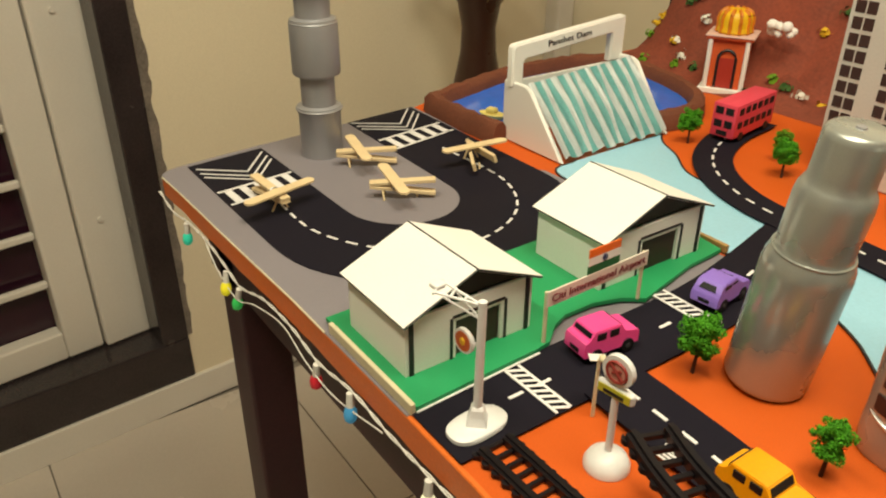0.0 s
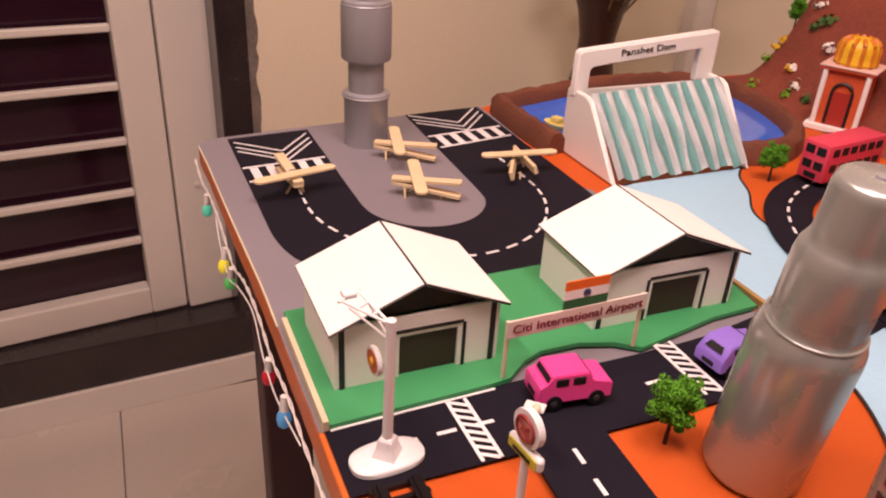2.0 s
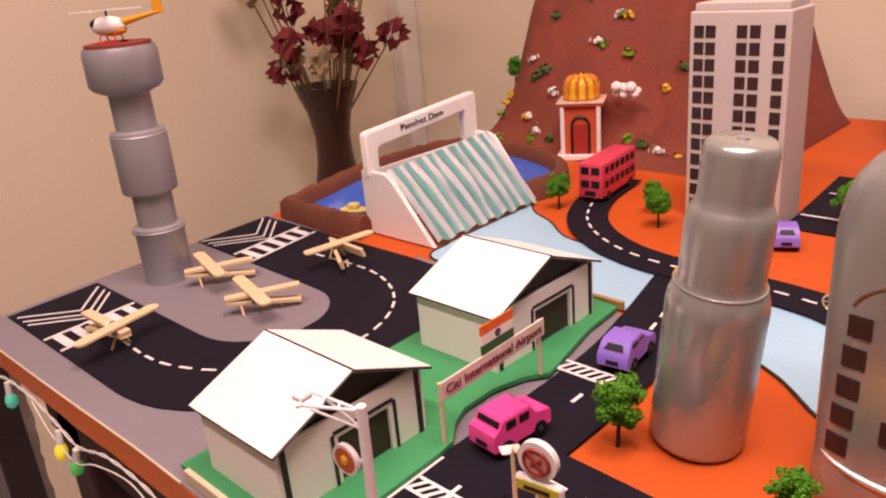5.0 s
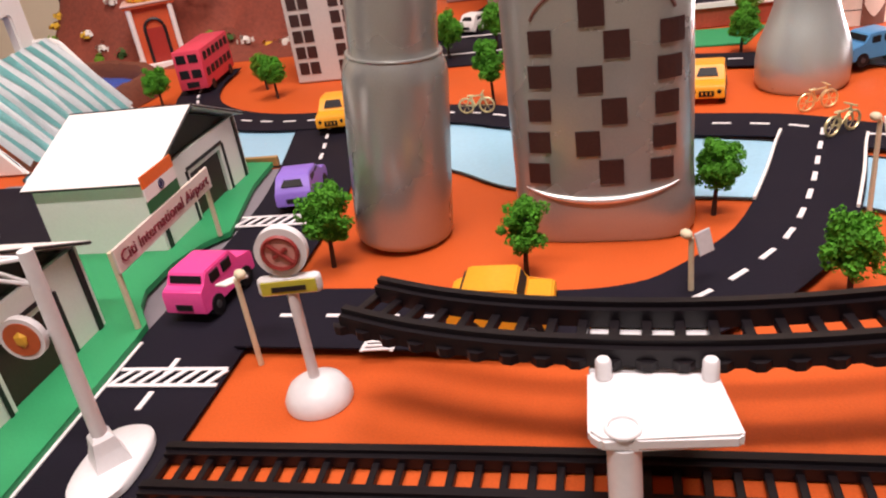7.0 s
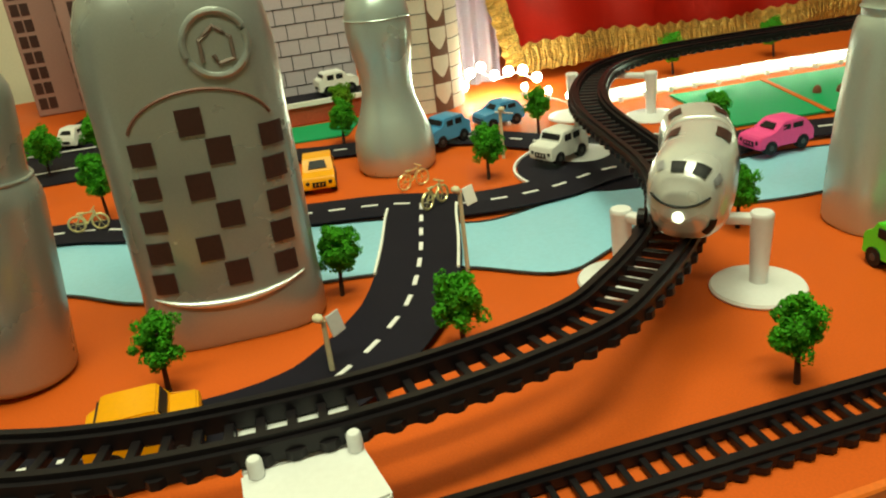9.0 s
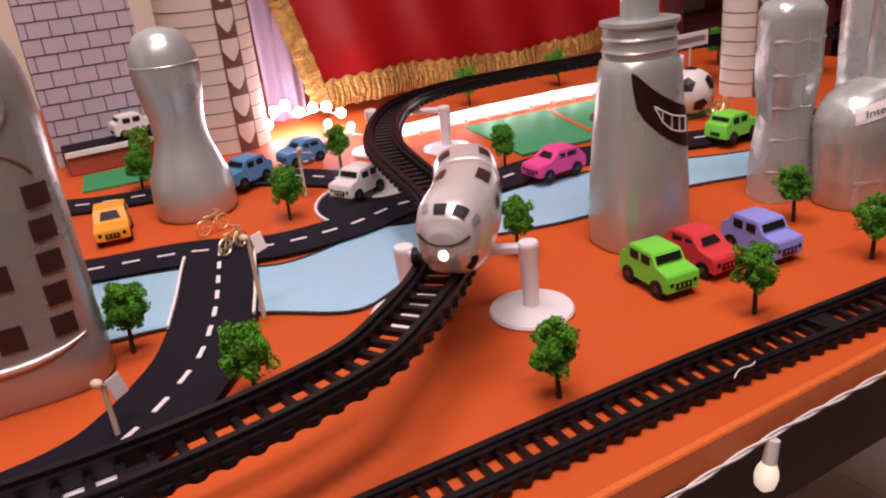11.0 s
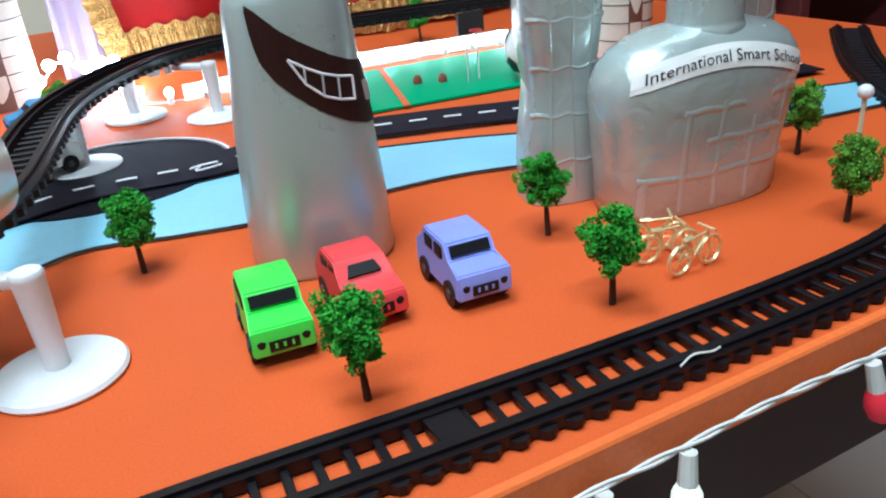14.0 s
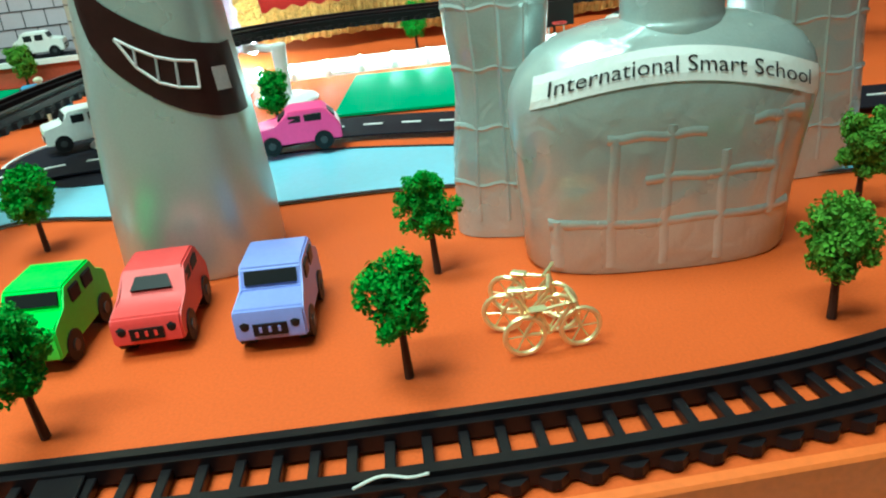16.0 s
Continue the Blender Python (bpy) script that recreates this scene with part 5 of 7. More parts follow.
def gourd():
    g = thing("gourd_bottle", "silver hourglass-shaped bottle tower with smooth waist", "model tower", pose(0.915, 0.490, T + 0.0004, 0, 0, 205))
    prof = [(0.033, 0), (0.0355, 0.004), (0.0362, 0.020), (0.0345, 0.034), (0.0285, 0.050), (0.0240, 0.064), (0.0225, 0.074), (0.0232, 0.090), (0.0265, 0.108), (0.0285, 0.124), (0.0280, 0.138), (0.0245, 0.150), (0.018, 0.159), (0.007, 0.163)]
    part("body", lathe(bmesh.new(), prof, 48, lean=0.06), M_SILVER, g, smooth=True)
    part("shoulder_ridge", torus(bmesh.new(), (0.0011, 0, 0.134), 0.0284, 0.0007, "Z", 40, 6), M_SILVER, g, smooth=True)


gourd()


# ---- model trees ----
def tree(x, y, hgt, crown, seed, leaf, label, z=T + 0.0004, holes=0.0, tilt=0):
    rng = random.Random(seed)
    t = thing("model_tree", label, "model tree", pose(x, y, z, tilt, tilt * 0.6, rng.uniform(0, 360)), group="model trees")
    trunk_top = hgt * 0.80
    bm = rod(bmesh.new(), (0, 0, 0), (0, 0, trunk_top), 0.0016, 0.0007, 7)
    tips = []
    for k in range(9):
        a, zz = rng.uniform(0, 6.28), hgt * rng.uniform(0.38, 0.72)
        e = Vector((crown * 0.7 * math.cos(a), crown * 0.7 * math.sin(a), zz + hgt * 0.13))
        rod(bm, (0, 0, zz), e, 0.0007, 0.0003, 5)
        tips.append(e)
    part("trunk", bm, M_TRUNK, t)
    bm = bmesh.new()
    mid, half = hgt * 0.69, hgt * 0.31
    lobes = []
    for k in range(13):
        u = -0.85 + 1.7 * k / 12
        a = k * 2.4 + rng.uniform(-0.5, 0.5)
        wide = max(0.05, 1 - abs(u) ** 2.2) ** 0.5 * rng.uniform(0.50, 0.78)
        lobes.append(Vector((crown * wide * math.cos(a), crown * wide * math.sin(a), mid + half * u * 0.82)))
    clumps = []
    for k in range(96):
        if holes and rng.random() < holes:
            continue
        c = lobes[k % 13]
        spread = 0.21 * crown
        pull = rng.uniform(0.45, 1.0)
        clumps.append(Vector((c.x * pull + rng.gauss(0, spread), c.y * pull + rng.gauss(0, spread), c.z + rng.gauss(0, spread * 0.8))))
    verts, faces = [], []
    for c in clumps:
        r0 = crown * rng.uniform(0.22, 0.36)
        for q in range(84):
            d = Vector((rng.gauss(0, 1), rng.gauss(0, 1), rng.gauss(0, 1))).normalized()
            p = c + d * r0 * rng.uniform(0.55, 1.0)
            n = (d + Vector((rng.gauss(0, 0.5), rng.gauss(0, 0.5), rng.gauss(0, 0.5)))).normalized()
            u = n.orthogonal().normalized()
            u = (Matrix.Rotation(rng.uniform(0, 6.28), 3, n) @ u)
            v = n.cross(u)
            s = crown * rng.uniform(0.052, 0.098)
            i = len(verts)
            verts += [p - u * s, p + v * s * 0.7 + n * s * 0.3, p + u * s, p - v * s * 0.7 + n * s * 0.3]
            faces += [(i, i + 1, i + 2), (i, i + 2, i + 3)]
    bm.free()
    me = bpy.data.meshes.new("crown")
    me.from_pydata([tuple(v) for v in verts], [], faces)
    me.materials.append(leaf)
    ob = new("crown", me)
    ob.parent = t
    return t


TREES = [
    (0.600, 0.205, 0.051, 0.0155, M_LEAF, 0, "street"), (0.715, 0.187, 0.046, 0.0118, M_LEAF, 0, "flask"), (0.818, 0.251, 0.046, 0.0132, M_LEAF, 0, "river"),
    (0.866, 0.157, 0.041, 0.0146, M_LEAF, 0, "track"), (0.990, 0.057, 0.044, 0.0128, M_LEAF, 0.15, "track"), (1.076, 0.215, 0.043, 0.0122, M_LEAF, 0, "river"),
    (1.128, 0.055, 0.044, 0.0110, M_LEAF, 0, "track"), (1.238, 0.057, 0.042, 0.0116, M_LEAF, 0.3, "track"), (1.256, 0.128, 0.042, 0.0108, M_LEAF, 0, "school"),
    (1.375, 0.053, 0.042, 0.0112, M_LEAF2, 0, "school"), (1.434, 0.130, 0.042, 0.0120, M_LEAF2, 0.2, "school"), (1.178, 0.380, 0.044, 0.0120, M_LEAF, 0, "field"),
    (0.278, 0.588, 0.044, 0.0140, M_LEAF, 0, "reservoir"), (0.415, 0.588, 0.044, 0.0145, M_LEAF, 0, "bus"), (0.386, 0.630, 0.040, 0.0120, M_LEAF2, 0, "bus"),
    (0.660, 0.500, 0.062, 0.0140, M_LEAF, 0, "river"), (0.973, 0.405, 0.046, 0.0142, M_LEAF, 0, "river"), (1.064, 0.507, 0.044, 0.0130, M_LEAF, 0.15, "lights"),
    (0.885, 0.600, 0.044, 0.0140, M_LEAF, 0, "gourd"), (0.903, 0.690, 0.044, 0.0140, M_LEAF2, 0, "gourd"), (1.30, 0.640, 0.046, 0.0140, M_LEAF, 0, "lights"),
    (1.66, 0.560, 0.050, 0.0150, M_LEAF, 0, "field"), (1.44, 0.635, 0.046, 0.0140, M_LEAF, 0, "lights"), (0.585, 0.690, 0.050, 0.0180, M_LEAF, 0, "apartments"),
    (0.640, 0.700, 0.055, 0.0155, M_LEAF, 0, "apartments"),
]
WHERE = {"street": "beside the airport street", "flask": "before the flask tower", "river": "on the river bank", "track": "beside the railway track", "school": "near the silver school", "field": "near the sports field", "reservoir": "below the reservoir", "bus": "near the toy bus", "lights": "near the string lights", "gourd": "near the gourd bottle", "apartments": "before the apartment blocks"}
for i, (x, y, hg, cr, lf, ho, wh) in enumerate(TREES):
    tree(x, y, hg, cr, 100 + i, lf, ("olive" if lf is M_LEAF2 else "bright green") + (" sparse" if ho else " dense") + " flock model tree " + WHERE[wh], holes=ho, tilt=random.Random(i).uniform(-4, 4))


# ---- railway ----
def track(label, pts, gauge, half, high, step, z=0.0):
    tr = thing("railway_track", label, "toy railway", group="toy railways")
    line = smooth_line([(x, y, T + z + h) for x, y, h in pts], step)
    for s in (gauge, -gauge):
        part("rail", ribbon(bmesh.new(), line, s + half, s - half, 0.0008, high * 0.78), M_TRACK, tr)
        part("rail_head", ribbon(bmesh.new(), line, s + half * 0.4, s - half * 0.4, high * 0.78, high), M_TRACK, tr)
    return tr, line


def sleepers(tr, line, wide, rail, reach, high, tooth):
    bm = one_box(-wide, wide, -rail, rail, 0.0004, high, bevel=0.0003, seg=1)
    for s in (-1, 1):
        prism(bm, [(-tooth, s * rail), (tooth, s * rail), (wide * 0.8, s * reach), (-wide * 0.8, s * reach)][::s], 0.0004, high)
    me = finish("sleeper", bm, M_TRACK)
    for p, w, _ in sides(line)[::2]:
        ob = new("sleeper", me)
        ob.parent = tr
        ob.matrix_basis = Matrix.Translation(p) @ Matrix.Rotation(math.atan2(w.y, w.x), 4, "Z")


FRONT, FRONT_LINE = track("black plastic toy track along the table edge", [(0.580, 0.033, 0), (0.75, 0.033, 0), (0.95, 0.0295, 0), (1.05, 0.0270, 0), (1.14, 0.0205, 0), (1.22, 0.0155, 0), (1.30, 0.0130, 0), (1.36, 0.0160, 0), (1.41, 0.0270, 0), (1.46, 0.051, 0), (1.51, 0.090, 0), (1.555, 0.138, 0), (1.595, 0.190, 0), (1.64, 0.238, 0), (1.69, 0.283, 0), (1.74, 0.325, 0)], 0.0108, 0.0040, 0.0075, 0.0050, z=0.0006)
H = 0.0465
HIGH, HIGH_LINE = track("black plastic toy track raised on white supports", [(0.663, 0.0800, H), (0.690, 0.0695, H), (0.720, 0.0620, H), (0.750, 0.0580, H), (0.785, 0.0560, H), (0.820, 0.0568, H), (0.860, 0.0618, H), (0.898, 0.0720, H), (0.926, 0.0905, H), (0.945, 0.1055, H), (0.964, 0.1230, H), (0.990, 0.1530, H), (1.012, 0.1900, H), (1.027, 0.2350, H), (1.038, 0.2900, H), (1.050, 0.3500, H), (1.066, 0.4000, H), (1.093, 0.4520, H), (1.132, 0.5020, H), (1.178, 0.5300, H), (1.230, 0.5400, H), (1.290, 0.5390, H), (1.360, 0.5320, H), (1.460, 0.5180, H), (1.560, 0.4980, H), (1.640, 0.4500, H), (1.685, 0.3900, H)], 0.0118, 0.0039, 0.0102, 0.0056)


def train():
    """Two silver coaches on the raised track."""
    rows = sides(HIGH_LINE)
    cum = [0.0]
    for p, q in zip(HIGH_LINE, HIGH_LINE[1:]):
        cum.append(cum[-1] + (q - p).length)
    start = min(range(len(rows)), key=lambda i: (rows[i][0] - Vector((0.954, 0.1145, T + H))).length)
    tn = thing("toy_train", "silver two-coach toy bullet train with dark windows", "toy train", pose(0, 0, 0))
    w, hgt, low, out = 0.0195, 0.045, 0.0075, 0.0105   # half width, height, floor over the track, shift to the outside of the bend

    def at(s):
        d = cum[start] + s
        i = max(0, min(len(cum) - 2, next((k for k in range(len(cum) - 1) if cum[k + 1] >= d), len(cum) - 2)))
        f = (d - cum[i]) / (cum[i + 1] - cum[i])
        p = rows[i][0].lerp(rows[i + 1][0], f) - rows[i][2] * out
        return p, rows[i][1].lerp(rows[i + 1][1], f).normalized(), rows[i][2].lerp(rows[i + 1][2], f).normalized()

    def skin(s, a, k=1.0, kz=1.0, lift=0.0):
        p, wy, sd = at(s)
        c, sn = math.cos(a), math.sin(a)
        kk = (abs(c) ** 2.8 + abs(sn) ** 2.8) ** (-1 / 2.8)
        if sn < 0:
            kz = 1 - (1 - kz) * 1.4
        return p + sd * (c * kk * (w * k + lift)) + Vector((0, 0, low + hgt / 2 - 0.003 * (1 - kz) + sn * kk * (hgt / 2 * kz + lift)))

    def nose(s):
        f = min(1, max(0.0, s / 0.026))
        g = (1 - (1 - f) ** 2.2) ** 0.5
        return 0.56 + 0.44 * g, 0.52 + 0.48 * g

    for name, s0, s1 in (("front_coach", 0.0, 0.068), ("rear_coach", 0.0690, 0.098)):
        bm = bmesh.new()
        rings = []
        n = 26
        for i in range(n + 1):
            s = s0 + (s1 - s0) * (i / n) ** (1.5 if s0 == 0 else 1)
            k, kz = nose(s) if s0 == 0 else (1, 1)
            if s0 > 0 and i in (0, n) or s0 == 0 and i == n:
                k, kz = 0.93, 0.95
            if s0 == 0 and i == 0:
                rings.append([bm.verts.new(skin(-0.0022, 2 * math.pi * j / 32, 0.36, 0.36)) for j in range(32)])
                rings.append([bm.verts.new(skin(-0.0015, 2 * math.pi * j / 32, 0.47, 0.45)) for j in range(32)])
            rings.append([bm.verts.new(skin(s, 2 * math.pi * j / 32, k, kz)) for j in range(32)])
        for a, b in zip(rings, rings[1:]):
            for j in range(32):
                bm.faces.new((a[j], a[(j + 1) % 32], b[(j + 1) % 32], b[j]))
        bm.faces.new(rings[0][::-1])
        bm.faces.new(rings[-1])
        coach = part(name, bm, mat("chrome_silver_train", (0.75, 0.76, 0.75), 0.26, metal=0.45, grain=60, vary=0.04, bump=0.03), tn, smooth=True)

        def panel(nm, sa, sb, a0, a1, m, lab=""):
            b2 = bmesh.new()
            grid = [[b2.verts.new(skin(sa + (sb - sa) * i / 4, a0 + (a1 - a0) * j / 4, *(nose(sa + (sb - sa) * i / 4) if s0 == 0 else (1, 1)), 0.0006)) for j in range(5)] for i in range(5)]
            for p, q in zip(grid, grid[1:]):
                for j in range(4):
                    b2.faces.new((p[j], q[j], q[j + 1], p[j + 1]))
            part(nm, b2, m, coach, lab)

        r = math.radians
        if s0 == 0:
            for a0, a1 in ((72, 94), (108, 130)):
                panel("windscreen", 0.0018, 0.0068, r(a0), r(a1), M_GLASSBLACK)
            for a0, a1 in ((50, 61), (140, 150)):
                panel("windscreen", 0.0036, 0.0086, r(a0), r(a1), M_PIPE, "pale grey quarter window")
            for a0, a1 in ((-50, -18), (198, 230)):
                panel("headlight", 0.0008, 0.0040, r(a0), r(a1), M_GLASSBLACK)
            part("lamp", ball(bmesh.new(), at(-0.0018)[0] + Vector((0, 0, low + hgt / 2 - 0.0045)), 0.0028, 2), glow("train_lamp", (1.0, 0.97, 0.9), 4.0), coach, "lit nose lamp", smooth=True)
            for a0, a1 in ((46, 66), (114, 134)):
                panel("roof_window", 0.038, 0.052, r(a0), r(a1), M_WINDOW)
            for sa in (0.036, 0.056):
                panel("side_window", sa, sa + 0.008, r(8), r(26), M_GLASSBLACK)
                panel("side_window", sa, sa + 0.008, r(154), r(172), M_GLASSBLACK)
            b2 = bmesh.new()
            front, _, sd0 = at(-0.0024)
            back = (at(0.01)[0] - front).normalized()
            tube(b2, [front + sd0 * (0.0135 * q / 10) + back * (0.0034 * (q / 10) ** 4) + Vector((0, 0, low + hgt / 2 + 0.0006 + 0.0046 * (q / 10) ** 2)) for q in range(-10, 11)], 0.0006, 5)
            part("nose_line", b2, M_GLASSBLACK, coach)
        else:
            for a0, a1 in ((46, 66), (114, 134)):
                panel("roof_window", 0.078, 0.089, r(a0), r(a1), M_WINDOW)
            panel("side_window", 0.078, 0.086, r(8), r(26), M_GLASSBLACK)
            panel("side_window", 0.078, 0.086, r(154), r(172), M_GLASSBLACK)
        for sa in ((0.020, 0.050) if s0 == 0 else (0.084,)):
            p, wy, sd = at(sa)
            b2 = bmesh.new()
            for q in (-1, 1):
                c = p + sd * (q * 0.012 + out) + Vector((0, 0, 0.0147))
                rod(b2, c - sd * 0.0018, c + sd * 0.0018, 0.0046, seg=14)
            part("wheelset", b2, M_TRACK, coach)


train()


def support(x, y, arm_to, hgt, label):
    """A white post on a round foot, with an arm to the track."""
    p = thing("track_support", label, "track support", pose(x, y, T + 0.0004), group="track supports")
    part("foot", lathe(bmesh.new(), [(0.0255, 0), (0.0260, 0.0012), (0.0250, 0.0028), (0.014, 0.0040), (0.009, 0.0048)], 40), M_PLASTIC, p, smooth=True)
    d = Vector((arm_to[0] - x, arm_to[1] - y, 0))
    a = math.degrees(math.atan2(d.y, d.x))
    part("post", lathe(bmesh.new(), [(0.0050, 0.0042), (0.0047, 0.0075), (0.0062, hgt - 0.0030), (0.0064, hgt - 0.0012), (0.0056, hgt)], 24), M_PLASTIC, p, smooth=True)
    bm = one_box(0.0048, d.length, -0.0036, 0.0036, hgt - 0.0068, hgt - 0.0014, bevel=0.0014, seg=3)
    bm.transform(pose(0, 0, 0, 0, 0, a))
    arm = part("arm", bm, M_PLASTIC, p, smooth=True)
    bm = one_box(d.length - 0.0040, d.length + 0.0022, -0.0052, 0.0052, hgt - 0.0090, hgt - 0.0010, bevel=0.0018, seg=3)
    bm.transform(pose(0, 0, 0, 0, 0, a))
    part("clip", bm, M_PLASTIC, arm, smooth=True)
    return p


TOP = H - 0.0006
support(1.033, 0.139, (1.012, 0.154), TOP, "white plastic track support with round foot on orange ground")
support(0.974, 0.184, (0.984, 0.162), TOP, "white plastic track support with round foot by the river")
support(1.066, 0.418, (1.072, 0.410), TOP, "white plastic track support with round foot on the turning circle")
support(1.177, 0.487, (1.150, 0.516), TOP, "white plastic track support with round foot near the lights")
support(1.118, 0.540, (1.138, 0.512), TOP, "white plastic track support with round foot beside the drape")
support(1.50, 0.478, (1.505, 0.508), TOP, "white plastic track support with round foot behind the field")


def station():
    s = thing("station_support", "white plastic bridge support under the raised track", "track support", pose(0, 0, T + 0.0010))
    deck = prism(bmesh.new(), [(0.7520, 0.0105), (0.7560, 0.0068), (0.7660, 0.0075), (0.7960, 0.0095), (0.7972, 0.0110), (0.7930, 0.0400), (0.7515, 0.0410)], H - 0.0060, H - 0.0012)
    bmesh.ops.bevel(deck, geom=deck.edges[:], offset=0.0010, segments=2, affect="EDGES")
    part("deck", deck, M_PLASTIC, s, smooth=True)
    part("deck_end", one_box(0.7520, 0.7930, 0.0415, 0.0800, H - 0.0050, H - 0.0014, bevel=0.001), M_PLASTIC, s)
    leg = [(0.0058, 0), (0.0058, 0.003), (0.0053, 0.004), (0.0053, H - 0.0062)]
    for x, y in ((0.7625, 0.0120), (0.757, 0.072), (0.786, 0.072)):
        part("pillar", (lambda b: (b.transform(pose(x, y, 0)), b)[1])(lathe(bmesh.new(), leg, 24)), M_PLASTIC, s, smooth=True)
    rim = lathe(bmesh.new(), [(0.0057, H - 0.0013), (0.0057, H - 0.0004), (0.0053, H), (0.0046, H - 0.0001), (0.0044, H - 0.0011)], 24)
    rim.transform(pose(0.7625, 0.0120, 0))
    part("socket", rim, M_PLASTIC, s, "open round socket", smooth=True)
    for x, y in ((0.7570, 0.0375), (0.7905, 0.0370)):
        part("peg", (lambda b: (b.transform(pose(x, y, 0)), b)[1])(lathe(bmesh.new(), [(0.0028, H - 0.001), (0.0027, H + 0.0050), (0.0021, H + 0.0060)], 16)), M_PLASTIC, s, smooth=True)


station()


# ---- street furniture ----
def sign_stop():
    s = thing("road_sign", "white road sign with red ring disc on domed foot", "road sign", pose(0.632, 0.083, T + 0.0004, 0, 0, 8))
    part("foot", lathe(bmesh.new(), [(0.0150, 0), (0.0150, 0.003), (0.0125, 0.008), (0.007, 0.0115), (0.003, 0.0125)], 32), M_PLASTIC, s, smooth=True)
    part("pole", rod(bmesh.new(), (0, 0, 0.012), (0, 0, 0.062), 0.0024, seg=14), M_PLASTIC, s, smooth=True)
    bm = bmesh.new()
    rod(bm, (0, -0.002, 0.0745), (0, 0.002, 0.0745), 0.0107, seg=36)
    disc = part("disc", bm, M_PLASTIC, s)
    redm = mat("brick_red_print", (0.30, 0.035, 0.03), 0.5, grain=40)
    part("disc_ring", torus(bmesh.new(), (0, -0.0026, 0.0745), 0.0070, 0.0010, "Y", 30, 5), redm, disc)
    bm = bmesh.new()
    rod(bm, (-0.0045, -0.0028, 0.0790), (0.0045, -0.0028, 0.0700), 0.0011, seg=6)
    rod(bm, (-0.0030, -0.0027, 0.0728), (0.0030, -0.0027, 0.0764), 0.0009, seg=6)
    part("disc_bar", bm, redm, disc)
    part("disc_face", rod(bmesh.new(), (0, -0.0019, 0.0745), (0, -0.0024, 0.0745), 0.0070, seg=30), mat("pale_red_print", (0.62, 0.28, 0.24), 0.5, grain=40), disc)
    pl = part("plate", one_box(-0.0135, 0.0135, -0.0025, 0.0025, 0.0545, 0.0635, bevel=0.0024, seg=3), M_PLASTIC, s)
    part("plate_face", one_box(-0.0115, 0.0115, -0.0031, -0.0023, 0.0562, 0.0618), mat("yellow_print", (0.55, 0.50, 0.05), 0.5, grain=40), pl)
    part("plate_bar", one_box(-0.0072, 0.0072, -0.0035, -0.0032, 0.0575, 0.0597), M_INK, pl)


sign_stop()


def street_lamp():
    s = thing("street_lamp", "white toy street light with crossed arms", "street lamp", pose(0.560, 0.034, T + 0.0042, 0, 0, 4))
    part("base", lathe(bmesh.new(), [(0.0135, 0), (0.0135, 0.003), (0.0125, 0.0042), (0.009, 0.0048)], 36, sx=1.0, sy=1.7, power=2.6), M_PLASTIC, s, smooth=True)
    part("plinth", lathe(bmesh.new(), [(0.010, 0.0047), (0.0075, 0.011), (0.0062, 0.0165), (0.0045, 0.018)], 4), M_PLASTIC, s)
    part("pole", rod(bmesh.new(), (0, 0, 0.016), (0.002, 0, 0.100), 0.0032, 0.0028, 12), M_PLASTIC, s, smooth=True)
    way, wide = Vector((-0.024, -0.014, 0)), Vector((0.0035, -0.006, 0))
    bm = bmesh.new()
    for q in (-1, 1):
        rod(bm, Vector((0.002, 0, 0.097)), way + wide * q + Vector((0, 0, 0.1035)), 0.0009, seg=7)
        rod(bm, Vector((0.001, 0, 0.086)), way * 0.8 + wide * q + Vector((0, 0, 0.1015)), 0.0008, seg=7)
    for k in (0.35, 0.65, 1.0):
        c = way * k + Vector((0, 0, 0.097 + 0.0065 * k))
        rod(bm, c - wide * k * 1.3, c + wide * k * 1.3, 0.0009, seg=6)
    part("arm", bm, M_PLASTIC, s)
    part("lamp_head", one_box(way.x - 0.005, way.x + 0.003, way.y - 0.004, way.y + 0.004, 0.1025, 0.1060, bevel=0.0012), M_PLASTIC, s)
    n = Vector((0.02, -1.0, 0)).normalized()
    c = Vector((-0.0090, -0.0035, 0.0675))
    disc = part("round_sign", rod(bmesh.new(), c, c + n * 0.0028, 0.0088, seg=28), M_PLASTIC, s, "round sign with a red and yellow face")
    part("sign_bracket", rod(bmesh.new(), (0, 0, 0.066), c + n * 0.001, 0.0014, seg=8), M_PLASTIC, s)
    part("sign_face", rod(bmesh.new(), c + n * 0.0027, c + n * 0.0031, 0.0070, seg=28), mat("orange_red_print", (0.55, 0.11, 0.03), 0.5, grain=40), disc)
    part("sign_figure", ball(bmesh.new(), c + n * 0.0031, 0.0030, 1, 1, 0.4, 1.2), mat("sign_yellow", (0.75, 0.40, 0.04), 0.5, grain=40), disc)


street_lamp()


